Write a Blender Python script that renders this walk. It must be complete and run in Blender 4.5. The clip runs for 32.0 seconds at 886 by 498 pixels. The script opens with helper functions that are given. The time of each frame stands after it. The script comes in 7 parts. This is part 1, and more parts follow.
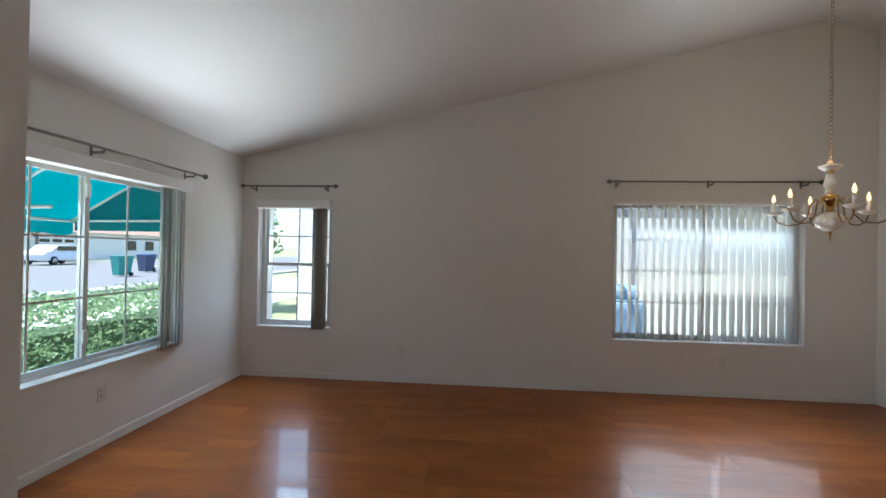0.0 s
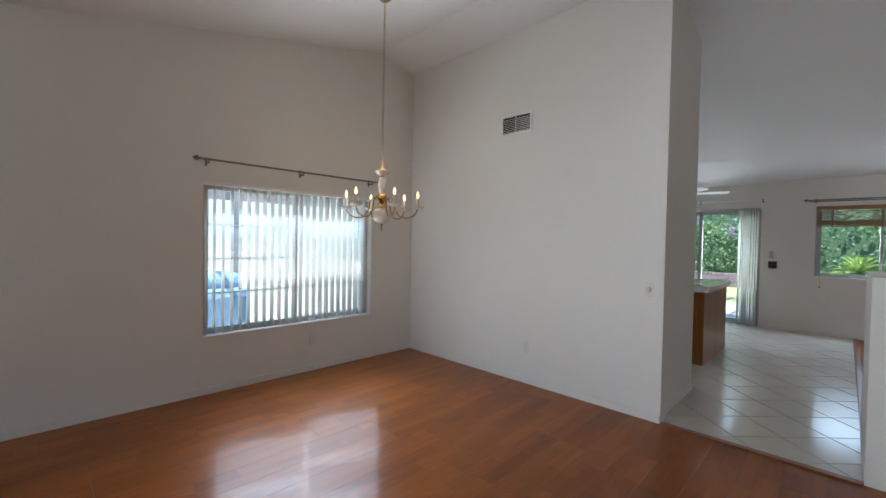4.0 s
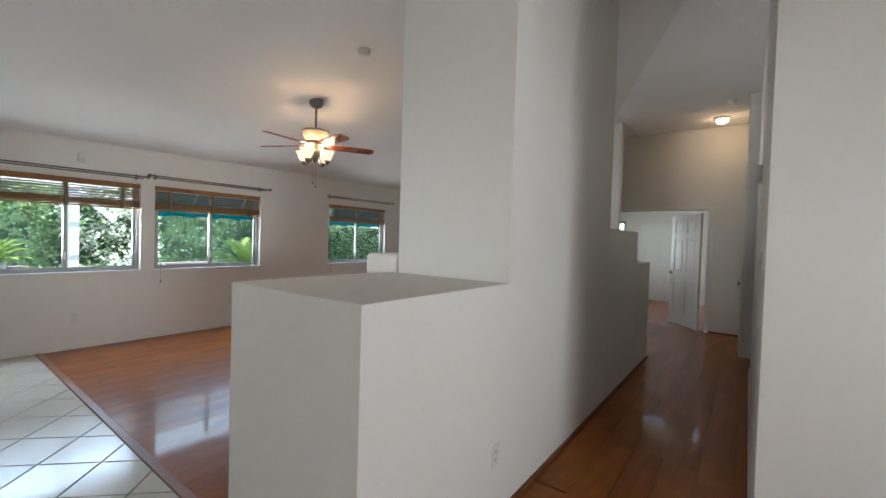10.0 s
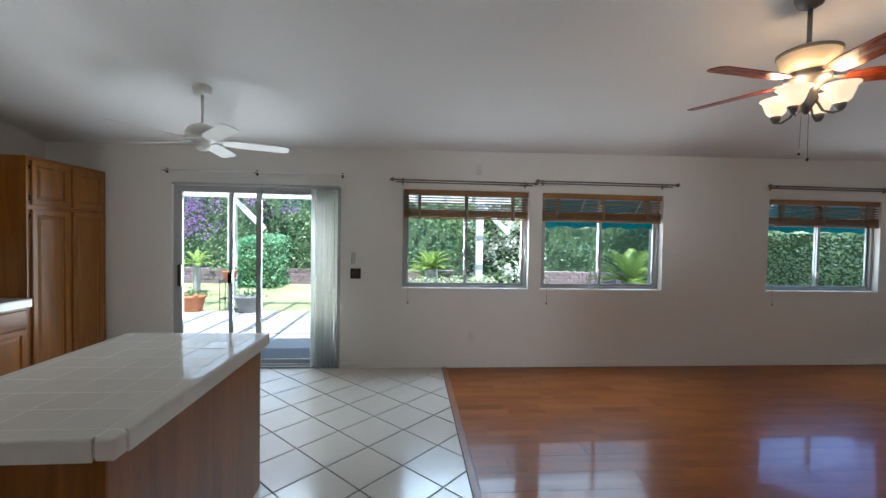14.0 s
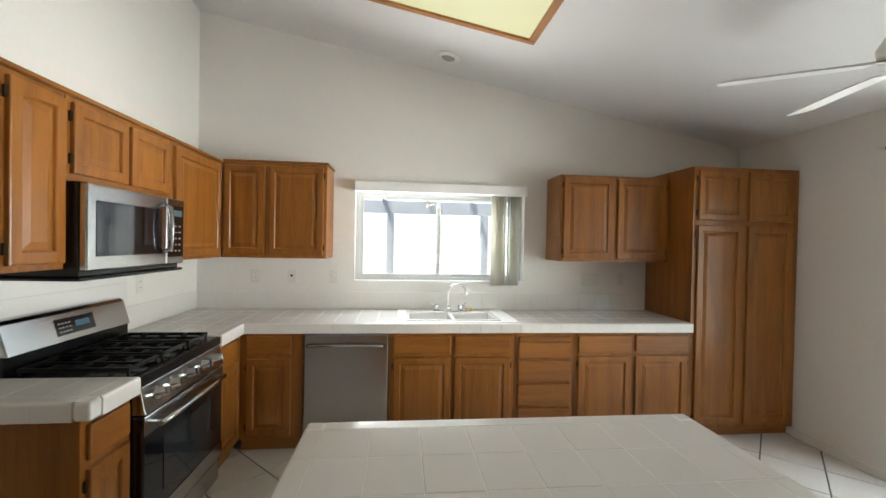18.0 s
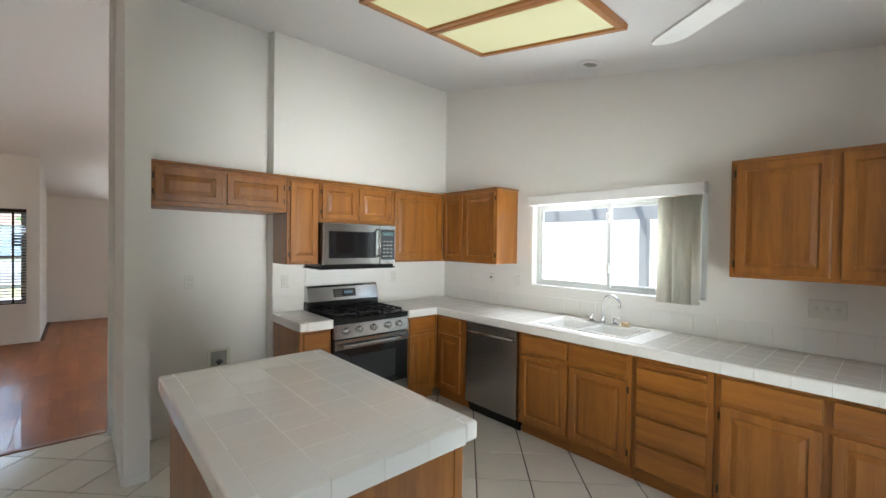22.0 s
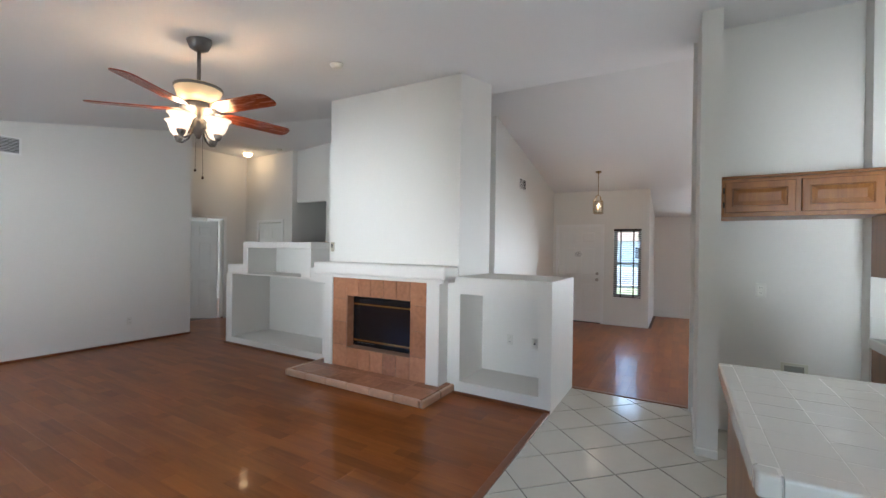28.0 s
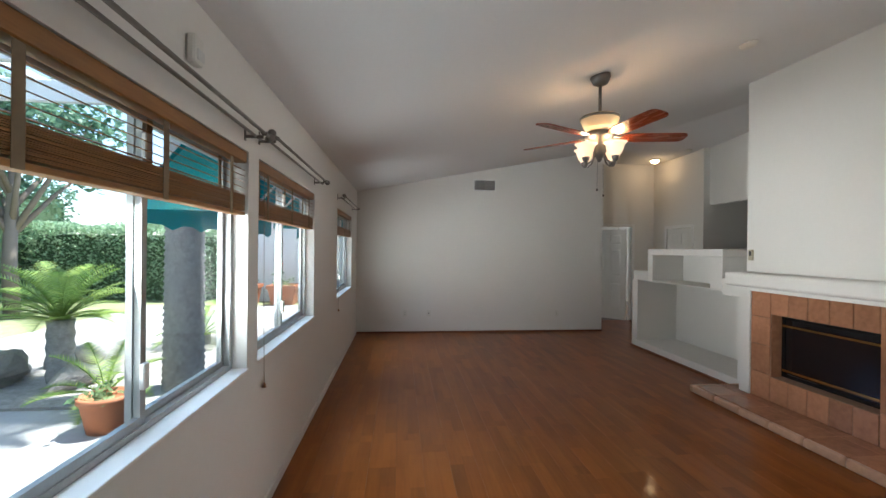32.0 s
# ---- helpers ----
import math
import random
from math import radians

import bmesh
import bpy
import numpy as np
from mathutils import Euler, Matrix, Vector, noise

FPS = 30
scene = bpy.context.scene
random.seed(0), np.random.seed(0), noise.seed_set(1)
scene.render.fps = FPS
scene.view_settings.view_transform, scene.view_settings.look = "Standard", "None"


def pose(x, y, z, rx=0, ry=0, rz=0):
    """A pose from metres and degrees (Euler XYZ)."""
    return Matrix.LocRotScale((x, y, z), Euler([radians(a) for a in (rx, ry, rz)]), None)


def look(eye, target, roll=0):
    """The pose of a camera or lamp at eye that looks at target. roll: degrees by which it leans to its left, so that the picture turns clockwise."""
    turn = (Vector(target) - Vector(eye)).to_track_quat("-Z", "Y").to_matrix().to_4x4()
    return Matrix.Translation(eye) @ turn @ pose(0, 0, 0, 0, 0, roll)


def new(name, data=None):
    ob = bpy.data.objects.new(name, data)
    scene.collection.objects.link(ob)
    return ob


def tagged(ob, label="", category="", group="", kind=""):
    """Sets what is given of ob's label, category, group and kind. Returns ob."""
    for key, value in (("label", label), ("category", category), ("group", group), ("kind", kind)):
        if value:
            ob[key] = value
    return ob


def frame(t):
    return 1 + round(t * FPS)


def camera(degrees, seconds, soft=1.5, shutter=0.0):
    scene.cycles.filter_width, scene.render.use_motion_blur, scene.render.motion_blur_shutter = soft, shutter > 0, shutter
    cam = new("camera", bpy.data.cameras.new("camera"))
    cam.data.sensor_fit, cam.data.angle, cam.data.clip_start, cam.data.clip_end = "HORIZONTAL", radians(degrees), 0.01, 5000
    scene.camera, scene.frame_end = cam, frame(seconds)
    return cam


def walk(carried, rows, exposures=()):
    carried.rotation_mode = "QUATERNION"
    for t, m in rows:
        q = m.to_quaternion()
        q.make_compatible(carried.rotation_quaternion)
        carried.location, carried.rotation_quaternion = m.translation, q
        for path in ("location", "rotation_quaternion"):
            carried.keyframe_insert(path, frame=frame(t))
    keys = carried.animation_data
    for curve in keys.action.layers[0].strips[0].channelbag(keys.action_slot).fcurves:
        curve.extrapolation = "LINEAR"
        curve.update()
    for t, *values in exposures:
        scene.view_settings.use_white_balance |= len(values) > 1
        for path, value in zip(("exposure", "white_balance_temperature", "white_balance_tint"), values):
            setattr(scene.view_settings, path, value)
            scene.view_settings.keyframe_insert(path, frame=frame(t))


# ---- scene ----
cam = camera(94.8, 32.0)
PATH = [
    (0, (1.272, 1.566, 1.345), (1.102, 3.559, 1.359), 1.07),
    (0.5, (1.342, 1.563, 1.393), (1.342, 3.563, 1.384), 0.83),
    (1, (1.353, 1.563, 1.410), (1.574, 3.551, 1.387), 0.73),
    (1.5, (1.346, 1.554, 1.419), (1.810, 3.499, 1.388), 0.71),
    (2, (1.341, 1.553, 1.427), (2.047, 3.424, 1.389), 0.70),
    (2.5, (1.307, 1.547, 1.430), (2.235, 3.318, 1.383), 0.70),
    (4.5, (1.668, 1.870, 1.380), (3.256, 3.085, 1.341), 1.15),
    (5, (1.791, 2.048, 1.365), (3.547, 3.004, 1.325), 1.20),
    (5.5, (1.962, 2.191, 1.392), (3.850, 2.849, 1.345), 1.39),
    (6, (2.150, 2.343, 1.406), (4.118, 2.699, 1.354), 1.47),
    (6.5, (2.342, 2.502, 1.427), (4.341, 2.537, 1.372), 1.53),
    (7, (2.575, 2.541, 1.439), (4.554, 2.256, 1.382), 1.58),
    (7.5, (2.820, 2.557, 1.434), (4.728, 1.961, 1.379), 1.47),
    (8, (3.069, 2.625, 1.443), (4.850, 1.717, 1.393), 1.70),
    (8.5, (3.309, 2.605, 1.443), (4.936, 1.442, 1.393), 1.75),
    (9, (3.526, 2.544, 1.456), (5.000, 1.194, 1.407), 1.78),
    (9.5, (3.778, 2.560, 1.465), (5.102, 1.062, 1.418), 1.76),
    (10, (3.992, 2.513, 1.455), (5.192, 0.914, 1.406), 1.72),
    (10.5, (4.249, 2.418, 1.474), (5.402, 0.785, 1.428), 1.71),
    (11, (4.543, 2.395, 1.455), (5.755, 0.805, 1.415), 1.78),
    (11.5, (4.771, 2.348, 1.452), (6.138, 0.889, 1.413), 1.71),
    (12, (4.969, 2.214, 1.460), (6.538, 0.974, 1.421), 1.37),
    (12.5, (5.134, 2.097, 1.452), (6.877, 1.117, 1.416), 1.26),
    (13, (5.380, 2.058, 1.488), (7.236, 1.315, 1.444), 1.34),
    (13.5, (5.628, 2.027, 1.499), (7.567, 1.538, 1.445), 1.29),
    (14, (5.753, 1.989, 1.511), (7.745, 1.827, 1.455), 1.05),
    (14.5, (6.002, 1.894, 1.501), (7.988, 2.119, 1.444), 0.66),
    (16.5, (6.712, 2.133, 1.468), (8.125, 3.549, 1.449), 1.01),
    (17, (6.877, 2.172, 1.475), (7.971, 3.846, 1.454), 1.16),
    (17.5, (7.061, 2.224, 1.472), (7.750, 4.101, 1.457), 1.08),
    (18, (7.251, 2.286, 1.502), (7.455, 4.275, 1.478), 1.12),
    (18.5, (7.454, 2.366, 1.496), (7.177, 4.346, 1.471), 1.18),
    (19, (7.650, 2.351, 1.517), (6.955, 4.226, 1.494), 1.15),
    (19.5, (7.861, 2.289, 1.519), (6.863, 4.021, 1.500), 1.02),
    (20, (8.133, 2.335, 1.507), (6.934, 3.937, 1.496), 0.89),
    (20.5, (8.424, 2.366, 1.509), (7.112, 3.876, 1.493), 0.82),
    (21, (8.707, 2.388, 1.513), (7.338, 3.846, 1.494), 0.82),
    (21.5, (8.998, 2.494, 1.530), (7.580, 3.903, 1.510), 0.77),
    (22, (9.256, 2.539, 1.562), (7.765, 3.872, 1.536), 0.82),
    (22.5, (9.417, 2.526, 1.553), (7.838, 3.754, 1.529), 0.75),
    (23, (9.584, 2.652, 1.550), (7.908, 3.744, 1.529), 0.74),
    (23.5, (9.701, 2.741, 1.553), (7.928, 3.667, 1.534), 0.78),
    (24, (9.728, 2.672, 1.527), (7.860, 3.388, 1.514), 0.79),
    (24.5, (9.692, 2.664, 1.548), (7.738, 3.090, 1.533), 0.80),
    (25, (9.682, 2.674, 1.549), (7.685, 2.787, 1.537), 0.79),
    (25.5, (9.672, 2.663, 1.552), (7.678, 2.522, 1.539), 0.92),
    (26, (9.678, 2.657, 1.550), (7.707, 2.317, 1.539), 0.94),
    (26.5, (9.672, 2.641, 1.538), (7.740, 2.124, 1.531), 1.03),
    (28.5, (9.661, 2.611, 1.528), (8.018, 1.470, 1.525), 0.78),
    (29, (9.665, 2.556, 1.527), (8.113, 1.294, 1.522), 0.82),
    (29.5, (9.658, 2.449, 1.537), (8.222, 1.057, 1.531), 0.77),
    (30, (9.595, 2.414, 1.530), (8.337, 0.859, 1.526), 0.75),
    (30.5, (9.542, 2.448, 1.553), (8.535, 0.720, 1.545), 0.62),
    (31, (9.558, 2.502, 1.592), (8.838, 0.637, 1.579), 0.50),
    (31.5, (9.605, 2.665, 1.551), (9.157, 0.716, 1.549), 0.64),
    (32, (9.643, 2.832, 1.569), (9.436, 0.843, 1.564), 0.64),
]
EXPOSURES = [(0.0, 1.36, 5750, 10), (1.0, 1.4, 5850, 10), (2.0, 1.73, 5680, 10), (5.0, 1.55, 5600, 10), (7.0, 1.93, 5700, 10), (9.0, 2.0, 5820, 10), (11.0, 1.98, 5850, 10), (12.5, 1.76, 5620, 10), (14.0, 1.72, 5680, 10), (17.0, 1.9, 6000, 10), (18.0, 2.15, 6270, 10), (19.0, 2.28, 6150, 10), (20.0, 2.08, 6000, 10), (22.0, 2.15, 6050, 10), (25.0, 2.12, 5650, 10), (29.0, 2.2, 5550, 10), (31.0, 2.05, 5700, 10), (32.0, 1.7, 5950, 10)]
walk(cam, [(t, look(eye, target, roll)) for t, eye, target, roll in PATH], EXPOSURES)

# ---------------- plan, in metres ----------------
W, D, E, N, K, S, E1 = -1.22, 0.62, 10.44, 5.71, 5.87, -4.69, 5.0
RIDGE, ZR, ZW, ZE = 4.47, 3.668, 2.37, 2.52
FOY = 0.20            # foyer south wall face
HALL = 3.93           # hall west wall face
END = -5.7            # hall end wall face
FIN0, FIN1, FIN = 2.75, 2.885, 2.715
STOVE = 5.56          # wall behind the range
T = 0.14              # outer wall thickness


def hall_ceil(y):
    """Height of the flat part over the hall, which dips towards its end."""
    return 3.70 - 0.24 * min(1.0, max(0.0, (-1.5 - y) / 3.0))


def vault(x, y=0.5):
    """Height of the vaulted ceiling, which falls a little towards the north."""
    return (ZW + (ZR - ZW) * (x - W) / (RIDGE - W) if x < RIDGE else ZE + (ZR - ZE) * (E - x) / (E - RIDGE)) - 0.012 * (y - 0.5)


def ceil(x, y=0.5):
    """Height of the ceiling, flattened over the hall."""
    return min(vault(x, y), hall_ceil(y)) if y < -1.5 and 3.4 < x < 5.7 else vault(x, y)


# ---------------- light ----------------
world = bpy.data.worlds.new("world")
scene.world = world
world.use_nodes = True
wn = world.node_tree.nodes
sky = wn.new("ShaderNodeTexSky")
sky.sky_type, sky.sun_disc = "NISHITA", False
sky.sun_elevation, sky.sun_rotation = radians(66), radians(250)
wn["Background"].inputs["Strength"].default_value = 0.15
world.node_tree.links.new(sky.outputs[0], wn["Background"].inputs["Color"])
sun = new("sun", bpy.data.lights.new("sun", "SUN"))
sun.data.energy, sun.data.angle, sun.data.color = 4.5, radians(0.6), (1.0, 0.95, 0.87)
sun.matrix_world = look((0, 0, 20), (0 + 0.38, 0.15, 19.0))


def window_light(x, y, z, w, h, out, watts, tilt=58, spread=84, tint=None):
    """Stand-in for daylight from one opening, as a tilted lamp panel: up for sunlit ground, down for the sky or a glint
    on the floor, level to brighten a wall.
    """
    colour = tint if tint else (0.70, 0.85, 1.0) if tilt < 0 else (0.97, 0.962, 0.90) if tilt > 20 else (0.96, 0.962, 0.905)
    ob = new("window_light", bpy.data.lights.new("window_light", "AREA"))
    ob.data.shape, ob.data.size, ob.data.size_y, ob.data.energy, ob.data.color, ob.data.spread = "RECTANGLE", w, h, watts, colour, radians(spread)
    r = radians(tilt)
    ob.matrix_world = look((x, y, z), (x - out[0] * math.cos(r), y - out[1] * math.cos(r), z + math.sin(r)))
    return ob


DAY = 0.2


def aim(side, degrees):
    """The way out of an opening on a side of the house, turned by some degrees."""
    a = radians({"E": 0, "N": 90, "W": 180}[side] + degrees)
    return (math.cos(a), math.sin(a))


# garden side
window_light(E + 0.2, 3.8, 0.7, 1.4, 0.9, (1, 0), 11 * DAY)
window_light(E + 0.2, 3.8, 1.8, 1.4, 0.4, (1, 0), 20 * DAY, -58, 84, (0.86, 0.92, 0.97))
for yy in (1.33, -0.3, -3.17):
    window_light(E + 0.2, yy, 1.25, 1.4, 0.5, (1, 0), 4.5 * DAY)
    window_light(E + 0.18, yy, 1.60, 1.4, 0.3, (1, 0), (9 if yy > -3 else 8) * DAY, -52)
window_light(E + 0.18, 3.75, 1.2, 1.4, 1.4, aim("E", -28), 16 * DAY, 6, 44)
window_light(E + 0.18, 4.15, 1.2, 0.7, 1.4, aim("E", -1), 11 * DAY, 8, 34)
window_light(E + 0.18, 1.31, 1.4, 1.3, 0.6, aim("E", 24), 9 * DAY, 8, 40)
window_light(E + 0.18, 1.31, 1.5, 1.3, 0.6, aim("E", 18), 6 * DAY, -7, 36, (1.0, 0.965, 0.89))
window_light(E + 0.18, 1.31, 1.4, 1.3, 0.6, aim("E", 66), 16 * DAY, 6, 50)
window_light(E + 0.18, 1.33, 1.33, 1.35, 0.8, aim("E", -8), 0.5 * DAY, -26, 50)
window_light(E + 0.18, 3.1, 1.2, 0.6, 1.4, aim("E", 27), 5 * DAY, 0, 22)
window_light(E + 0.18, -0.3, 1.4, 1.3, 0.6, aim("E", 18), 9 * DAY, 10, 60)
window_light(E + 0.18, -0.3, 1.33, 1.35, 0.8, aim("E", -22), 0.8 * DAY, -26, 50)
window_light(E + 0.18, -3.17, 1.4, 1.3, 0.6, aim("E", -4), 7 * DAY, 6, 60)
window_light(E + 0.18, -3.17, 1.4, 1.3, 0.6, aim("E", 50), 5 * DAY, 6, 90)
window_light(E + 0.18, -3.17, 1.33, 1.35, 0.8, aim("E", -44), 1.5 * DAY, -24, 50, (0.20, 0.40, 1.0))
# side yard
window_light(7.45, K + 0.2, 1.45, 1.1, 0.4, (0, 1), 9 * DAY)
window_light(7.45, K + 0.16, 1.78, 1.1, 0.25, (0, 1), 6 * DAY, -52, 84, (0.97, 0.97, 0.93))
window_light(7.55, K + 0.2, 1.57, 1.35, 0.7, aim("N", 12), 4.5 * DAY, -24, 42, (0.97, 0.97, 0.93))
window_light(3.47, N - 0.01, 0.95, 1.6, 0.6, (0, 1), 8 * DAY)
window_light(3.47, N - 0.03, 1.65, 1.6, 0.4, (0, 1), 9 * DAY, -54)
window_light(3.47, N + 0.72, 1.75, 1.6, 0.5, (0, 1), 12 * DAY, -50)
# Panels added inside the room, to put the dining window's reflection on the floor.
for xx in (3.08, 3.92):
    for zz in (0.76, 1.19, 1.62):
        window_light(xx, N - 0.15, zz, 0.80, 0.49, aim("N", -26), 1.0 * DAY, -34, 58, (0.92, 0.95, 1.0))
window_light(3.47, N + 0.75, 0.75, 1.7, 0.5, (0, 1), 12 * DAY, 50, 66)
window_light(-0.76, N + 0.2, 0.95, 0.48, 0.6, (0, 1), 7 * DAY)
window_light(-0.76, N + 0.33, 1.6, 0.48, 0.4, (0, 1), 10 * DAY, -52)
window_light(-0.72, N + 0.36, 1.2, 0.44, 1.1, aim("N", 24), 2.2 * DAY, -34, 56, (0.55, 0.72, 1.0))
# street side
window_light(W - 0.02, 3.9, 1.2, 1.1, 1.1, aim("W", 3), 8 * DAY, 0, 40)
window_light(W - 0.02, 3.9, 1.2, 1.1, 1.1, aim("W", -22), 16 * DAY, 0, 46)
window_light(W - 0.1, 3.88, 0.95, 1.1, 0.6, (-1, 0), 17 * DAY)
window_light(D - 0.2, 1.77, 1.0, 0.45, 0.7, (-1, 0), 46 * DAY, 36, 64)
window_light(D - 0.2, 1.77, 1.5, 0.45, 0.6, (-1, 0), 1.4 * DAY, -36, 56, (0.6, 0.76, 1.0))
window_light(W - 0.2, 3.86, 1.55, 1.1, 0.4, (-1, 0), 14 * DAY, -52)
window_light(D + 0.12, 1.7, 1.3, 0.45, 1.0, aim("W", -30), 5 * DAY, 0, 54)
# the room beyond the hall
window_light(8.1, -8.05, 1.5, 1.5, 1.0, (1, 0), 36 * DAY, 0)


# ---------------- helpers ----------------
def link(nt, a, b):
    nt.links.new(a, b)


def mat(name, base, rough=0.5, metal=0.0, var=0.08, scale=3.0, fine=40.0, bump=0.0, bscale=80.0, rvar=0.05, spec=0.5, coat=0.0, random_amt=0.0, stretch=(1, 1, 1)):
    """A painted or plain surface: colour varies at two scales, roughness too, with fine relief."""
    m = bpy.data.materials.new(name)
    m.use_nodes = True
    nt = m.node_tree
    b = nt.nodes["Principled BSDF"]
    tc = nt.nodes.new("ShaderNodeTexCoord")
    mp = nt.nodes.new("ShaderNodeMapping")
    mp.inputs["Scale"].default_value = stretch
    link(nt, tc.outputs["Object"], mp.inputs["Vector"])
    n1 = nt.nodes.new("ShaderNodeTexNoise")
    n1.inputs["Scale"].default_value, n1.inputs["Detail"].default_value = scale, 4
    n2 = nt.nodes.new("ShaderNodeTexNoise")
    n2.inputs["Scale"].default_value, n2.inputs["Detail"].default_value = fine, 5
    for n in (n1, n2):
        link(nt, mp.outputs[0], n.inputs["Vector"])
    mix = nt.nodes.new("ShaderNodeMath")
    mix.operation = "ADD"
    link(nt, n1.outputs["Fac"], mix.inputs[0])
    link(nt, n2.outputs["Fac"], mix.inputs[1])
    last = mix.outputs[0]
    if random_amt:
        oi = nt.nodes.new("ShaderNodeObjectInfo")
        ma = nt.nodes.new("ShaderNodeMath")
        ma.operation = "MULTIPLY_ADD"
        ma.inputs[1].default_value = random_amt
        link(nt, oi.outputs["Random"], ma.inputs[0])
        link(nt, last, ma.inputs[2])
        last = ma.outputs[0]
    ramp = nt.nodes.new("ShaderNodeMapRange")
    ramp.inputs["From Min"].default_value, ramp.inputs["From Max"].default_value = 0.6, 1.4 + random_amt
    ramp.inputs["To Min"].default_value, ramp.inputs["To Max"].default_value = 1 - var, 1 + var
    ramp.clamp = False
    link(nt, last, ramp.inputs["Value"])
    sc = nt.nodes.new("ShaderNodeVectorMath")
    sc.operation = "SCALE"
    sc.inputs[0].default_value = base[:3]
    link(nt, ramp.outputs[0], sc.inputs["Scale"])
    link(nt, sc.outputs[0], b.inputs["Base Color"])
    rr = nt.nodes.new("ShaderNodeMapRange")
    rr.inputs["To Min"].default_value, rr.inputs["To Max"].default_value = max(rough - rvar, 0.02), min(rough + rvar, 1)
    link(nt, n1.outputs["Fac"], rr.inputs["Value"])
    link(nt, rr.outputs[0], b.inputs["Roughness"])
    b.inputs["Metallic"].default_value = metal
    b.inputs["Specular IOR Level"].default_value = spec
    b.inputs["Coat Weight"].default_value = coat
    b.inputs["Coat Roughness"].default_value = 0.1
    if bump:
        n3 = nt.nodes.new("ShaderNodeTexNoise")
        n3.inputs["Scale"].default_value, n3.inputs["Detail"].default_value = bscale, 3
        link(nt, mp.outputs[0], n3.inputs["Vector"])
        bp = nt.nodes.new("ShaderNodeBump")
        bp.inputs["Strength"].default_value, bp.inputs["Distance"].default_value = bump, 0.002
        link(nt, n3.outputs["Fac"], bp.inputs["Height"])
        link(nt, bp.outputs[0], b.inputs["Normal"])
    return m


def wood(name, light, dark, axis=2, rough=0.35, ring=9.0, random_amt=0.35, coat=0.0, grain=1.0):
    """Grained wood: streaks run along the given axis; pieces differ by their random value."""
    m = bpy.data.materials.new(name)
    m.use_nodes = True
    nt = m.node_tree
    b = nt.nodes["Principled BSDF"]
    tc = nt.nodes.new("ShaderNodeTexCoord")
    oi = nt.nodes.new("ShaderNodeObjectInfo")
    shift = nt.nodes.new("ShaderNodeVectorMath")
    shift.operation = "MULTIPLY_ADD"
    shift.inputs[1].default_value = (7.1, 5.3, 3.7)
    link(nt, oi.outputs["Random"], shift.inputs[0])
    link(nt, tc.outputs["Object"], shift.inputs[2])
    mp = nt.nodes.new("ShaderNodeMapping")
    s = [ring, ring, ring]
    s[axis] = ring * 0.09
    mp.inputs["Scale"].default_value = s
    link(nt, shift.outputs[0], mp.inputs["Vector"])
    n1 = nt.nodes.new("ShaderNodeTexNoise")
    n1.inputs["Scale"].default_value, n1.inputs["Detail"].default_value, n1.inputs["Distortion"].default_value = 1.0, 6, 1.2
    n2 = nt.nodes.new("ShaderNodeTexNoise")
    n2.inputs["Scale"].default_value, n2.inputs["Detail"].default_value = 9.0, 4
    for n in (n1, n2):
        link(nt, mp.outputs[0], n.inputs["Vector"])
    a = nt.nodes.new("ShaderNodeMath")
    a.operation = "MULTIPLY_ADD"
    a.inputs[1].default_value = 0.45 * grain
    link(nt, n2.outputs["Fac"], a.inputs[0])
    link(nt, n1.outputs["Fac"], a.inputs[2])
    c = nt.nodes.new("ShaderNodeMath")
    c.operation = "MULTIPLY_ADD"
    c.inputs[1].default_value = random_amt
    link(nt, oi.outputs["Random"], c.inputs[0])
    link(nt, a.outputs[0], c.inputs[2])
    ramp = nt.nodes.new("ShaderNodeValToRGB")
    lo, hi = 0.42 + 0.2 * grain, 0.9 + 0.2 * (grain - 1) + random_amt
    ramp.color_ramp.elements[0].position, ramp.color_ramp.elements[0].color = lo * 0.7, (*dark, 1)
    ramp.color_ramp.elements[1].position, ramp.color_ramp.elements[1].color = min(hi, 1.0), (*light, 1)
    link(nt, c.outputs[0], ramp.inputs[0])
    link(nt, ramp.outputs[0], b.inputs["Base Color"])
    rr = nt.nodes.new("ShaderNodeMapRange")
    rr.inputs["To Min"].default_value, rr.inputs["To Max"].default_value = rough - 0.05, rough + 0.08
    link(nt, n2.outputs["Fac"], rr.inputs["Value"])
    link(nt, rr.outputs[0], b.inputs["Roughness"])
    b.inputs["Coat Weight"].default_value = coat
    b.inputs["Coat Roughness"].default_value = 0.12
    bp = nt.nodes.new("ShaderNodeBump")
    bp.inputs["Strength"].default_value, bp.inputs["Distance"].default_value = 0.12, 0.001
    link(nt, n2.outputs["Fac"], bp.inputs["Height"])
    link(nt, bp.outputs[0], b.inputs["Normal"])
    return m


def glow(name, colour, strength):
    m = bpy.data.materials.new(name)
    m.use_nodes = True
    b = m.node_tree.nodes["Principled BSDF"]
    b.inputs["Base Color"].default_value = (*colour, 1)
    b.inputs["Emission Color"].default_value = (*colour, 1)
    b.inputs["Emission Strength"].default_value = strength
    return m


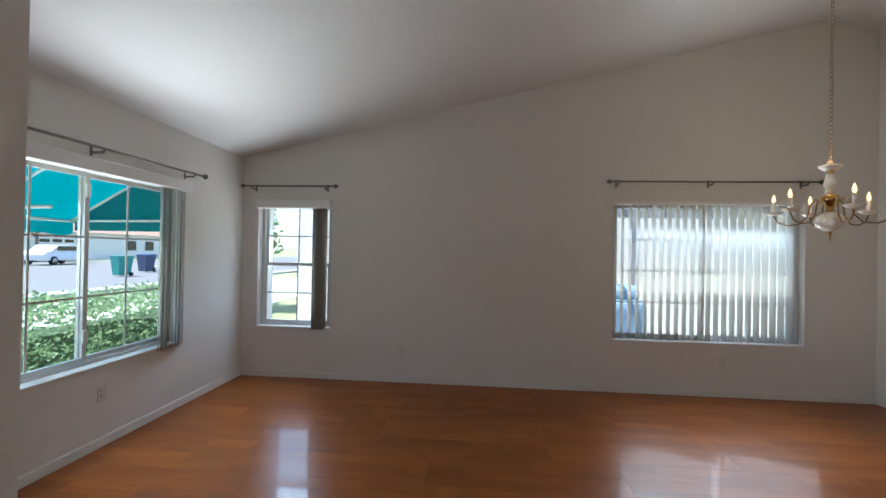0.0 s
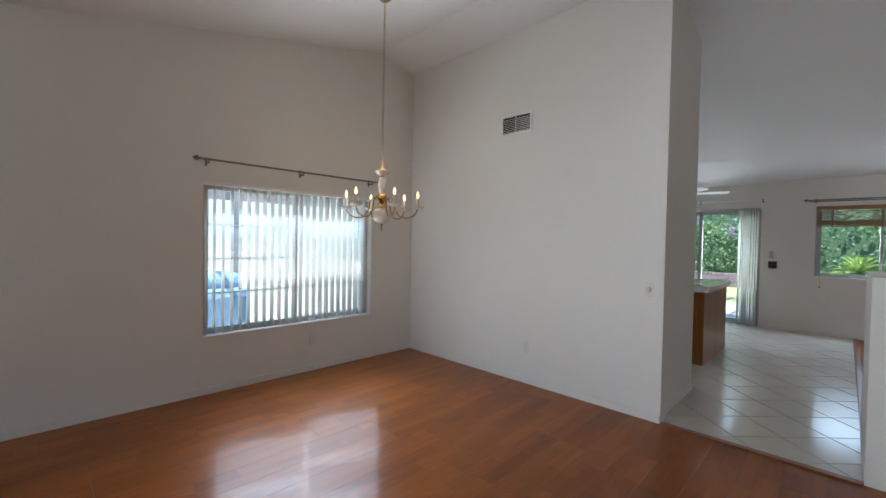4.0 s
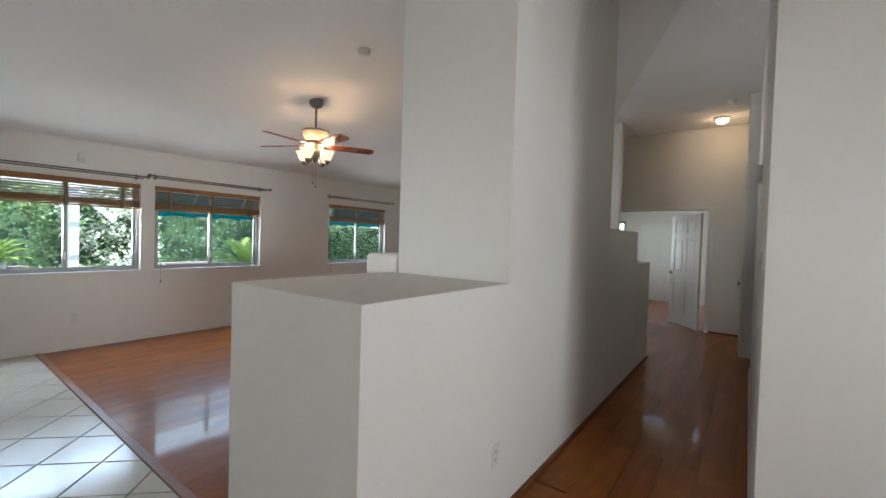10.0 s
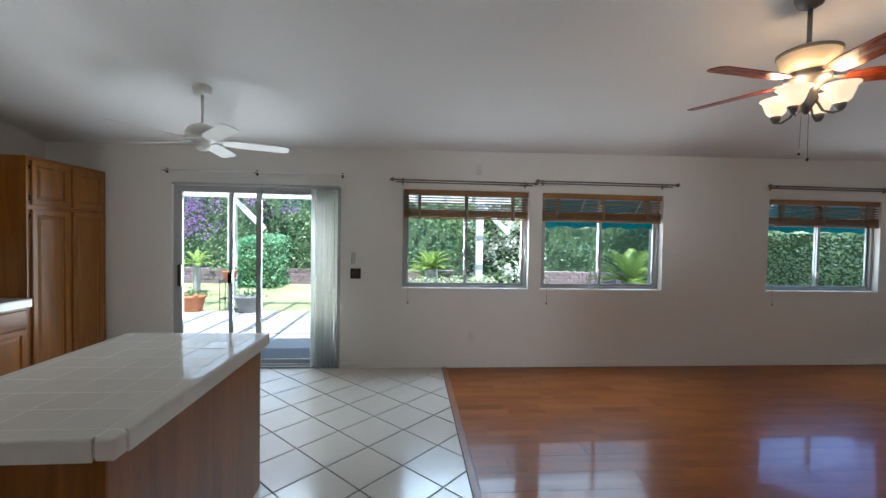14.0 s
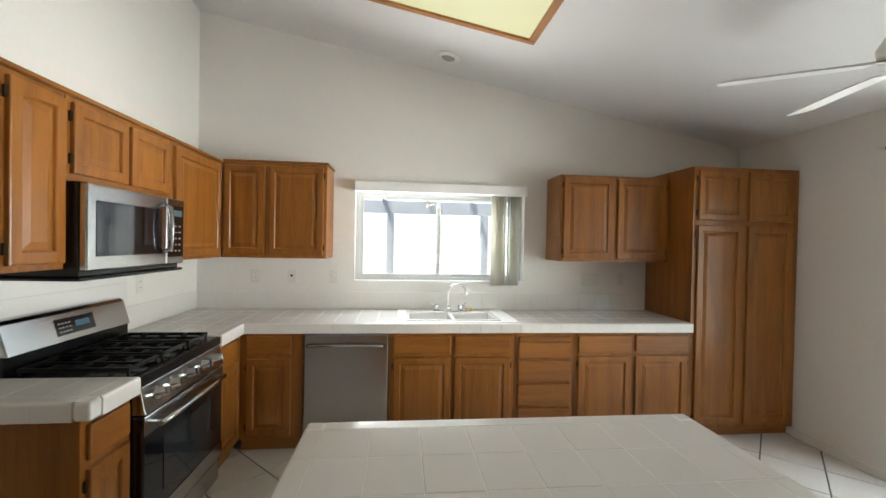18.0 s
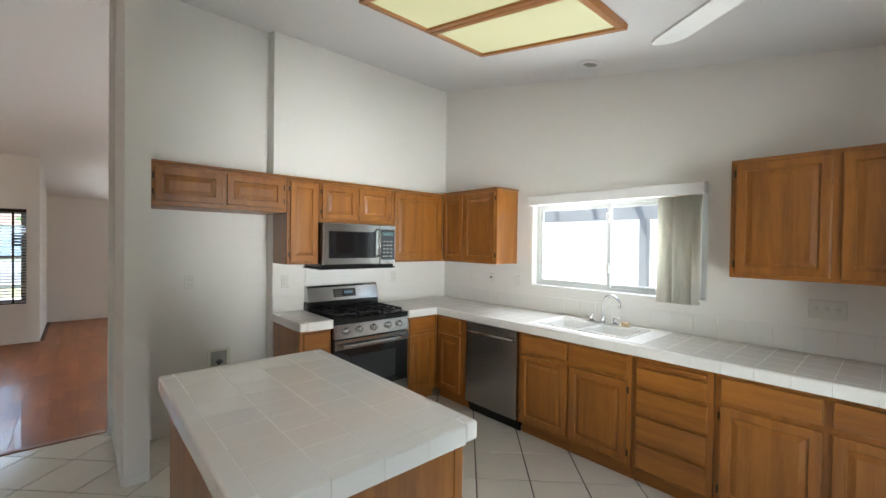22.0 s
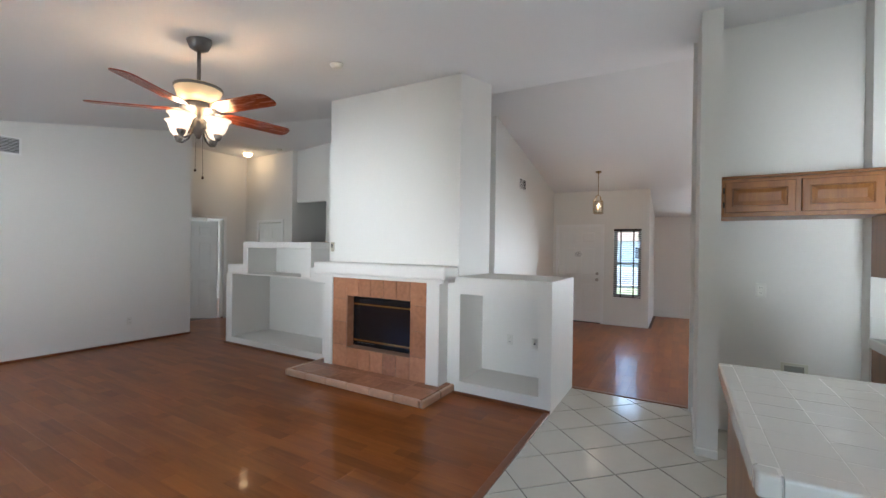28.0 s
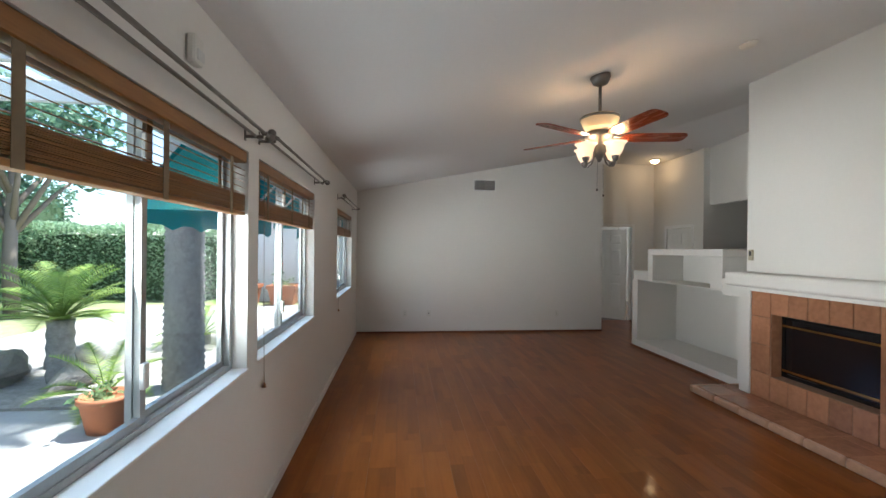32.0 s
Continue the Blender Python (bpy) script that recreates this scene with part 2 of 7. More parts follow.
def pane_glass(name, tint=(0.95, 0.98, 0.97), rough=0.0):
    """Clear glass that mirrors a little, more at a slant."""
    m = bpy.data.materials.new(name)
    m.use_nodes = True
    nt = m.node_tree
    nt.nodes.remove(nt.nodes["Principled BSDF"])
    tr = nt.nodes.new("ShaderNodeBsdfTransparent")
    tr.inputs[0].default_value = (*tint, 1)
    gl = nt.nodes.new("ShaderNodeBsdfGlossy")
    gl.inputs["Roughness"].default_value = rough
    lw = nt.nodes.new("ShaderNodeLayerWeight")
    lw.inputs["Blend"].default_value = 0.5
    pw = nt.nodes.new("ShaderNodeMath")
    pw.operation = "POWER"
    pw.inputs[1].default_value = 5.0
    link(nt, lw.outputs["Facing"], pw.inputs[0])
    ad = nt.nodes.new("ShaderNodeMath")
    ad.operation = "MULTIPLY_ADD"
    ad.inputs[1].default_value, ad.inputs[2].default_value = 0.5, 0.02
    link(nt, pw.outputs[0], ad.inputs[0])
    mx = nt.nodes.new("ShaderNodeMixShader")
    link(nt, ad.outputs[0], mx.inputs[0])
    link(nt, tr.outputs[0], mx.inputs[1])
    link(nt, gl.outputs[0], mx.inputs[2])
    link(nt, mx.outputs[0], nt.nodes["Material Output"].inputs[0])
    return m


def bx(bm, x0, x1, y0, y1, z0, z1, bevel=0.0, seg=1):
    """Adds a box to bm, with its edges rounded by bevel."""
    b = bmesh.new() if bevel else bm
    v = [b.verts.new((x, y, z)) for x in (x0, x1) for y in (y0, y1) for z in (z0, z1)]
    for f in ((0, 1, 3, 2), (4, 6, 7, 5), (0, 4, 5, 1), (2, 3, 7, 6), (0, 2, 6, 4), (1, 5, 7, 3)):
        b.faces.new([v[i] for i in f])
    if bevel:
        bmesh.ops.bevel(b, geom=b.edges[:], offset=bevel, segments=seg, affect="EDGES", profile=0.5)
        merge(bm, b)
    return bm


def merge(bm, other, m=None):
    """Adds the faces of another bmesh, moved by m, to bm."""
    if m is not None:
        other.transform(m)
    me = bpy.data.meshes.new("tmp")
    other.to_mesh(me)
    other.free()
    bm.from_mesh(me)
    bpy.data.meshes.remove(me)
    return bm


def lathe(bm, profile, centre=(0, 0, 0), seg=20, m=None):
    """Turns (radius, height) pairs round a vertical axis."""
    b = bmesh.new()
    rings = []
    for r, z in profile:
        if r < 1e-5:
            rings.append([b.verts.new((0, 0, z))])
        else:
            rings.append([b.verts.new((r * math.cos(2 * math.pi * i / seg), r * math.sin(2 * math.pi * i / seg), z)) for i in range(seg)])
    for p, q in zip(rings, rings[1:]):
        for i in range(seg):
            j = (i + 1) % seg
            if len(p) == 1 and len(q) == 1:
                continue
            if len(p) == 1:
                b.faces.new([p[0], q[j], q[i]])
            elif len(q) == 1:
                b.faces.new([p[i], p[j], q[0]])
            else:
                b.faces.new([p[i], p[j], q[j], q[i]])
    bmesh.ops.recalc_face_normals(b, faces=b.faces[:])
    for f in b.faces:
        f.smooth = True
    merge(bm, b, Matrix.Translation(centre) @ (m if m is not None else Matrix()))
    return bm


def tube(bm, pts, r, seg=8, caps=True):
    """A round rod along points; r is one radius or one for each point."""
    pts = [Vector(p) for p in pts]
    rs = r if isinstance(r, (list, tuple)) else [r] * len(pts)
    rings = []
    side = None
    for i, p in enumerate(pts):
        d = (pts[min(i + 1, len(pts) - 1)] - pts[max(i - 1, 0)]).normalized()
        ref = side if side is not None else (Vector((0, 0, 1)) if abs(d.z) < 0.9 else Vector((1, 0, 0)))
        u = d.cross(ref).normalized()
        v = d.cross(u).normalized()
        side = -v if side is not None else ref
        side = u.cross(d).normalized()
        rings.append([bm.verts.new(p + rs[i] * (math.cos(2 * math.pi * k / seg) * u + math.sin(2 * math.pi * k / seg) * v)) for k in range(seg)])
    for a, b in zip(rings, rings[1:]):
        for k in range(seg):
            f = bm.faces.new([a[k], b[k], b[(k + 1) % seg], a[(k + 1) % seg]])
            f.smooth = True
    if caps:
        bm.faces.new(rings[0])
        bm.faces.new(rings[-1][::-1])
    return bm


def arc(centre, radius, a0, a1, n, plane="xz"):
    out = []
    for i in range(n + 1):
        a = radians(a0 + (a1 - a0) * i / n)
        c, s = radius * math.cos(a), radius * math.sin(a)
        out.append(Vector(centre) + (Vector((c, 0, s)) if plane == "xz" else Vector((0, c, s)) if plane == "yz" else Vector((c, s, 0))))
    return out


def mesh_of(name, bm, material):
    me = bpy.data.meshes.new(name)
    bmesh.ops.recalc_face_normals(bm, faces=bm.faces[:])
    bm.to_mesh(me)
    bm.free()
    me.materials.append(material)
    return me


def part(name, bm, material, parent=None, label="", m=None):
    """Links a bmesh as one mesh object, under a thing or a part."""
    ob = new(name, mesh_of(name, bm, material))
    if parent is not None:
        ob.parent = parent
    if m is not None:
        ob.matrix_basis = m
    if label:
        tagged(ob, label)
    return ob


def shared(name, me, parent, m):
    ob = new(name, me)
    ob.parent = parent
    ob.matrix_basis = m
    return ob


def thing(name, label, category, m=None, group="", kind=""):
    """An Empty at the base of a thing, to hold its parts."""
    ob = new(name)
    ob.empty_display_size = 0.1
    if m is not None:
        ob.matrix_basis = m
    return tagged(ob, label, category, group, kind)


def box_part(name, dims, material, parent=None, label="", bevel=0.0, seg=1, m=None):
    return part(name, bx(bmesh.new(), *dims, bevel=bevel, seg=seg), material, parent, label, m)


def wall_x(bm, y0, y1, x0, x1, holes=(), top=None):
    """A wall that runs along x between y0 and y1, up into the ceiling, with holes (x0, x1, z0, z1)."""
    cuts = sorted({x0, x1, *[c for h in holes for c in h[:2]], *([RIDGE] if x0 < RIDGE < x1 else [])})
    for a, b in zip(cuts, cuts[1:]):
        spans, z = [], 0.0
        for h in sorted((h for h in holes if h[0] <= a + 1e-6 and h[1] >= b - 1e-6), key=lambda h: h[2]):
            if h[2] > z:
                spans.append((z, h[2]))
            z = h[3]
        ta, tb = (top, top) if top else (vault(a) + 0.14, vault(b) + 0.14)
        for lo, hi in spans:
            bx(bm, a, b, y0, y1, lo, hi)
        v = [bm.verts.new(p) for p in ((a, y0, z), (b, y0, z), (b, y1, z), (a, y1, z), (a, y0, ta), (b, y0, tb), (b, y1, tb), (a, y1, ta))]
        for f in ((3, 2, 1, 0), (4, 5, 6, 7), (0, 1, 5, 4), (1, 2, 6, 5), (2, 3, 7, 6), (3, 0, 4, 7)):
            bm.faces.new([v[i] for i in f])
    return bm


def wall_y(bm, x0, x1, y0, y1, holes=(), top=None):
    """A wall that runs along y between x0 and x1, with holes (y0, y1, z0, z1)."""
    top = top or max(vault(x0), vault(x1)) + 0.12
    cuts = sorted({y0, y1, *[c for h in holes for c in h[:2]]})
    for a, b in zip(cuts, cuts[1:]):
        z = 0.0
        for h in sorted((h for h in holes if h[0] <= a + 1e-6 and h[1] >= b - 1e-6), key=lambda h: h[2]):
            if h[2] > z:
                bx(bm, x0, x1, a, b, z, h[2])
            z = h[3]
        bx(bm, x0, x1, a, b, z, top)
    return bm


def structure(name, bm, material, label):
    ob = part(name, bm, material)
    return tagged(ob, label, name.split("_")[0], kind="structure")


# ---------------- materials ----------------
PAINT = mat("wall_paint", (0.74, 0.72, 0.68), 0.62, var=0.015, scale=0.7, fine=30, bump=0.12, bscale=140, rvar=0.08)
CEILING = mat("ceiling_paint", (0.74, 0.735, 0.73), 0.8, var=0.015, scale=0.6, fine=40, bump=0.15, bscale=120)
TRIM = mat("white_trim", (0.80, 0.79, 0.77), 0.4, var=0.02, scale=2)
WOODFLOOR = wood("cherry_laminate", (0.30, 0.088, 0.026), (0.155, 0.038, 0.011), 0, 0.2, ring=7.0, random_amt=0.3)
TILEFLOOR = mat("floor_tile", (0.62, 0.58, 0.50), 0.16, var=0.05, scale=5, fine=60, random_amt=0.4, rvar=0.05)
GROUT = mat("dark_grout", (0.10, 0.085, 0.07), 0.9, var=0.2, scale=20)
OAK_Z = wood("oak_upright", (0.325, 0.122, 0.0185), (0.155, 0.052, 0.0078), 2, 0.32, ring=11, random_amt=0.15)
OAK_X = wood("oak_across_x", (0.325, 0.122, 0.0185), (0.155, 0.052, 0.0078), 0, 0.32, ring=11, random_amt=0.15)
OAK_Y = wood("oak_across_y", (0.325, 0.122, 0.0185), (0.155, 0.052, 0.0078), 1, 0.32, ring=11, random_amt=0.15)
COUNTER = mat("white_counter_tile", (0.76, 0.745, 0.71), 0.07, var=0.012, scale=4, fine=50, random_amt=0.2, rvar=0.03)
GLASS = pane_glass("window_glass")
ALU = mat("window_aluminium", (0.40, 0.41, 0.41), 0.42, 0.4, var=0.06, scale=12)
GRASS = mat("lawn_ground", (0.25, 0.27, 0.13), 0.9, var=0.6, scale=0.9, fine=30, bump=0.5, bscale=60)
CONCRETE = mat("patio_concrete", (0.36, 0.355, 0.345), 0.85, var=0.12, scale=1.5, fine=30, bump=0.3, bscale=50)

# ---------------- the shell ----------------
SW = (-1.05, -0.25, 0.52, 1.84)          # small window in the living room, x and z
DW = (2.60, 4.37, 0.505, 1.88)           # dining window, x and z
KW = (6.85, 8.35, 1.165, 1.96)           # kitchen window, x and z
LW = (3.30, 4.78, 0.54, 1.86)            # front window, y and z
SL = (2.77, 4.585, 0.0, 2.05)             # sliding door, y and z
W1, W2, W3 = (0.60, 2.075, 0.915, 2.06), (-1.05, 0.445, 0.915, 2.06), (-3.93, -2.41, 0.915, 2.06)
FD = (0.32, 1.20, 0.0, 2.03)           # front door, y and z
FW = (1.44, 1.96, 0.57, 1.985)         # entry side window, y and z

structure("wall_north", wall_x(bmesh.new(), N, N + T + 0.18, W - T, E1, [SW, DW]), PAINT, "plain off-white painted wall with two windows")
structure("wall_kitchen", wall_x(bmesh.new(), K, K + T, E1, E + T, [KW]), PAINT, "off-white painted kitchen wall with a wide window")
structure("wall_west", wall_y(bmesh.new(), W - T, W, 1.98, N, [LW]), PAINT, "off-white painted front wall with a wide window")
structure("wall_return", wall_x(bmesh.new(), 1.98, 2.10, W, D - T), PAINT, "off-white painted return wall beside the entry")
structure("wall_entry", wall_y(bmesh.new(), D - T, D, FOY - T, 2.10, [FD, FW]), PAINT, "off-white painted entry wall with door and side window")
structure("wall_foyer", wall_x(bmesh.new(), FOY - T, FOY, D - T, HALL), PAINT, "off-white painted foyer wall with a rounded corner")
structure("wall_hall", wall_y(bmesh.new(), HALL - T, HALL, -4.2, FOY - T, [(-4.2, -3.36, 0, 2.43)]), PAINT, "off-white painted hall wall with a tall opening")
structure("wall_hall_recess", wall_x(bmesh.new(), -4.34, -4.2, 2.2, 4.05), PAINT, "off-white painted wall of the side passage")
structure("wall_hall_side", wall_y(bmesh.new(), 3.91, 4.05, END, -4.34, [(-5.25, -4.5, 0, 2.03)]), PAINT, "off-white painted hall wall with a closed door")
structure("wall_hall_end", wall_x(bmesh.new(), END - 0.12, END, 3.91, 7.04, [(4.56, 6.2, 0, 2.08)]), PAINT, "off-white painted end wall with a doorway")
structure("wall_passage_back", wall_y(bmesh.new(), 2.06, 2.2, -4.34, FOY - T), PAINT, "off-white painted wall closing the side passage")
structure("wall_vestibule", wall_y(bmesh.new(), 6.9, 7.04, END, S - T), PAINT, "off-white painted wall closing the hall end")
structure("wall_south", wall_x(bmesh.new(), S - T, S, 5.76, E + T), PAINT, "off-white painted family room wall")
structure("wall_east", wall_y(bmesh.new(), E, E + T, S, K, [SL, W1, W2, W3]), PAINT, "off-white painted garden wall with windows and a sliding door")
structure("wall_dining", wall_y(bmesh.new(), E1, E1 + 0.12, FIN, K), PAINT, "tall off-white painted dining wall")
structure("wall_fin", wall_x(bmesh.new(), FIN0, FIN1, E1 + 0.12, 6.04), PAINT, "narrow off-white painted wall end beside the passage")
structure("wall_stove", wall_y(bmesh.new(), E1 + 0.12, STOVE, 3.82, K), PAINT, "off-white painted wall behind the range")
structure("wall_alcove", wall_y(bmesh.new(), E1 + 0.12, 5.41, FIN1, 3.82), PAINT, "off-white painted back wall of the refrigerator alcove")

bm = bmesh.new()
for x0, x1 in ((W - T - 0.4, RIDGE), (RIDGE, E + T + 0.5)):
    y0, y1 = -10.2, K + T + 0.4
    v = [bm.verts.new((x, y, vault(x, y) + up)) for up in (0, 0.3) for x, y in ((x0, y0), (x1, y0), (x1, y1), (x0, y1))]
    for f in ((0, 3, 2, 1), (4, 5, 6, 7), (0, 1, 5, 4), (1, 2, 6, 5), (2, 3, 7, 6), (3, 0, 4, 7)):
        bm.faces.new([v[i] for i in f])
structure("ceiling", bm, CEILING, "white vaulted ceiling with a soft ridge")
bm = bmesh.new()
v = [[bm.verts.new((x, y, z)) for x in (3.4, 5.7) for z in (hall_ceil(y), 3.85)] for y in (-1.5, -3.0, -4.5, END - 0.05)]
for p, q in zip(v, v[1:]):
    for a, b in ((0, 2), (2, 3), (3, 1), (1, 0)):
        bm.faces.new([p[a], p[b], q[b], q[a]])
bm.faces.new([v[0][i] for i in (0, 1, 3, 2)])
bm.faces.new([v[-1][i] for i in (0, 2, 3, 1)])
bmesh.ops.recalc_face_normals(bm, faces=bm.faces[:])
structure("ceiling_hall", bm, CEILING, "flattened white ceiling over the hall")

# ---------------- windows, doors and trim ----------------
TURN_OF = {"N": 0, "E": -90, "S": 180, "W": 90}


def facing(side, x, y, z=0.0):
    """A pose on a wall: local x runs to the right as seen from the room, y out through the wall, z up."""
    return pose(x, y, z, 0, 0, TURN_OF[side])




def vane_vinyl(name, colour, through_light):
    """Vinyl that lets some light through."""
    m = mat(name, colour, 0.45, var=0.04, scale=6)
    nt = m.node_tree
    tr = nt.nodes.new("ShaderNodeBsdfTranslucent")
    tr.inputs[0].default_value = (*[min(1.0, c * 1.08) for c in colour], 1)
    mx = nt.nodes.new("ShaderNodeMixShader")
    mx.inputs[0].default_value = through_light
    link(nt, nt.nodes["Principled BSDF"].outputs[0], mx.inputs[1])
    link(nt, tr.outputs[0], mx.inputs[2])
    link(nt, mx.outputs[0], nt.nodes["Material Output"].inputs[0])
    return m


BLIND_WHITE = vane_vinyl("vinyl_vane", (0.84, 0.84, 0.80), 0.6)
# Tan vinyl, darkened in its colour as vanes look against bright glass.
BLIND_BACKLIT = vane_vinyl("backlit_vane", (0.54, 0.50, 0.42), 0.22)
BLIND_CREAM = vane_vinyl("cream_vane", (0.76, 0.74, 0.67), 0.5)
BLIND_WOOD = wood("blind_slat_wood", (0.36, 0.165, 0.045), (0.17, 0.068, 0.018), 0, 0.4, ring=14, random_amt=0.2)
TAPE = mat("blind_tape", (0.26, 0.20, 0.13), 0.9, var=0.15, scale=30)
ROD = mat("pewter_rod", (0.20, 0.185, 0.165), 0.38, 0.7, var=0.1, scale=15)
BRASS = mat("polished_brass", (0.78, 0.50, 0.16), 0.18, 1.0, var=0.06, scale=14)
OLDBRASS = mat("antique_brass", (0.30, 0.20, 0.085), 0.35, 1.0, var=0.12, scale=20)
STEEL = mat("brushed_steel", (0.47, 0.465, 0.455), 0.19, 1.0, var=0.015, scale=0.8, fine=25, rvar=0.008)
DARKSTEEL = mat("dark_brushed_steel", (0.40, 0.393, 0.385), 0.26, 1.0, var=0.05, scale=1.0, fine=60, rvar=0.02, stretch=(0.05, 1, 1))
CHROME = mat("chrome", (0.75, 0.75, 0.76), 0.07, 1.0, var=0.02)
PLASTIC = mat("white_plastic", (0.68, 0.665, 0.61), 0.35, var=0.03, scale=10)
DARKSLOT = mat("dark_slot", (0.03, 0.03, 0.03), 0.6, var=0.1)
BLACKGLASS = mat("black_glass", (0.008, 0.008, 0.010), 0.02, var=0.1, spec=0.5, coat=0.3)
BLACK = mat("black_enamel", (0.009, 0.009, 0.0095), 0.25, var=0.1, scale=20, spec=0.35)
IRON = mat("cast_iron", (0.010, 0.010, 0.0105), 0.55, spec=0.25, var=0.2, scale=40, bump=0.3, bscale=150)
PORCELAIN = mat("cream_porcelain", (0.80, 0.74, 0.64), 0.15, var=0.03, scale=9)
DOORWHITE = mat("door_white", (0.78, 0.77, 0.74), 0.35, var=0.02, scale=2)
BRONZE = mat("dark_bronze", (0.045, 0.03, 0.022), 0.4, 0.6, var=0.15, scale=25)
SCREWMETAL = mat("dull_metal", (0.4, 0.38, 0.34), 0.4, 0.9, var=0.1, scale=30)
VINYL = mat("window_vinyl", (0.62, 0.63, 0.62), 0.4, var=0.04, scale=8)


def frame_rect(bm, x0, x1, z0, z1, w, y0, y1):
    """Four members of a rectangular frame, butted."""
    bx(bm, x0, x0 + w, y0, y1, z0, z1)
    bx(bm, x1 - w, x1, y0, y1, z0, z1)
    bx(bm, x0 + w, x1 - w, y0, y1, z0, z0 + w)
    bx(bm, x0 + w, x1 - w, y0, y1, z1 - w, z1)
    return bm


WCOUNT = [0]


def window(side, x, y, w, z0, z1, label, grid=(0, 0), hung=False, metal=ALU, depth=0.075, split=0.5):
    """A sliding (or hung) window in its opening: outer frame, two sashes with their panes, grid bars, a latch."""
    WCOUNT[0] += 1
    h = z1 - z0
    win = thing("window_%d" % WCOUNT[0], label, "window", facing(side, x, y, z0), kind="structure")
    part("window_frame", frame_rect(bmesh.new(), 0.0, w, 0.0, h, 0.035, depth, depth + 0.055), metal, win)
    spans = [(0.035, w - 0.035, 0.035, h * 0.5 + 0.018), (0.035, w - 0.035, h * 0.5 - 0.018, h - 0.035)] if hung else [
        (0.035, w * split + 0.018, 0.035, h - 0.035), (w * split - 0.018, w - 0.035, 0.035, h - 0.035)]
    for i, (a, b, c, d) in enumerate(spans):
        y0 = depth + (0.004 if i == 0 else 0.028)
        sash = part("sash", frame_rect(bmesh.new(), a, b, c, d, 0.03, y0, y0 + 0.022), metal, win)
        p = box_part("pane", (a + 0.03, b - 0.03, y0 + 0.009, y0 + 0.013, c + 0.03, d - 0.03), GLASS, sash)
        p.visible_shadow = False
        nx, nz = grid
        ia, ib, ic, idd = a + 0.03, b - 0.03, c + 0.03, d - 0.03
        for k in range(1, nx + 1):
            gx = ia + (ib - ia) * k / (nx + 1)
            box_part("grid_bar", (gx - 0.007, gx + 0.007, y0 + 0.004, y0 + 0.0085, ic, idd), metal, sash)
        for k in range(1, nz + 1):
            gz = ic + (idd - ic) * k / (nz + 1)
            box_part("grid_bar", (ia, ib, y0 + 0.0035, y0 + 0.0085, gz - 0.007, gz + 0.007), metal, sash)
    if not hung:
        for zz in (0.16, h - 0.2):
            part("latch", bx(bmesh.new(), w * split - 0.02, w * split + 0.012, depth - 0.014, depth + 0.004, zz, zz + 0.09, 0.004), TRIM, win, "small white sash latch")
    part("window_sill", bx(bmesh.new(), 0.002, w - 0.002, -0.012, depth, -0.002, 0.012, 0.003), TRIM, win)
    return win


window("N", SW[0], N, SW[1] - SW[0], SW[2], SW[3], "single-hung white window with a grid, partly behind a vertical blind", grid=(1, 1), hung=True, metal=VINYL)
window("N", DW[0], N, DW[1] - DW[0], DW[2], DW[3], "sliding white window with horizontal grid bars behind a vertical blind", grid=(0, 3), metal=VINYL)
window("N", KW[0], K, KW[1] - KW[0], KW[2], KW[3], "sliding white-framed window above the kitchen sink", split=0.49, metal=VINYL)
window("W", W, LW[0], LW[1] - LW[0], LW[2], LW[3], "sliding front window with thin grid bars facing the street", grid=(1, 2), metal=VINYL)
for w_, txt in ((W1, "sliding aluminium garden window with a half-raised wooden blind"), (W2, "sliding aluminium garden window under a teal awning"), (W3, "small sliding aluminium garden window near the room corner")):
    window("E", E, w_[1], w_[1] - w_[0], w_[2], w_[3], txt)
window("W", D, FW[0], FW[1] - FW[0], FW[2], FW[3], "narrow entry side window behind dark slatted blinds", hung=True, metal=VINYL)

# vertical blinds


def vertical_blind(side, x, y, w, z0, z1, angles, label, out=-0.055, valance=(0.0, 0.0), slim=False, vinyl=BLIND_WHITE):
    """A valance with a row of vanes; angles gives (place along the width, turn in degrees) for each vane."""
    t = thing("vertical_blind", label, "blind", facing(side, x, y, z0))
    h = z1 - z0
    if slim:
        part("headrail", bx(bmesh.new(), 0.03, w - 0.01, out - 0.005, out + 0.035, h, h + 0.03, 0.003), ALU, t, "slim metal headrail")
    else:
        part("valance", bx(bmesh.new(), -valance[0], w + valance[1], out - 0.035, 0.0 if out < 0 else out, h, h + 0.085, 0.004), TRIM, t, "cream fabric-covered valance")
    me = None
    for px, ang in angles:
        if me is None:
            b = bmesh.new()
            n = 6
            prev = None
            for i in range(n + 1):
                u = -0.045 + 0.09 * i / n
                c = 0.003 * (1 - (u / 0.045) ** 2)
                cur = [b.verts.new((u, c + dy, zz)) for dy in (0, 0.0012) for zz in (0.0, h - 0.004)]
                if prev:
                    b.faces.new([prev[0], prev[1], cur[1], cur[0]])
                    b.faces.new([prev[2], cur[2], cur[3], prev[3]])
                    b.faces.new([prev[1], prev[3], cur[3], cur[1]])
                    b.faces.new([prev[0], cur[0], cur[2], prev[2]])
                prev = cur
            for f in b.faces:
                f.smooth = True
            me = mesh_of("vane", b, vinyl)
        shared("vane", me, t, pose(px, out + 0.015, 0.0, 0, 0, ang))
    return t


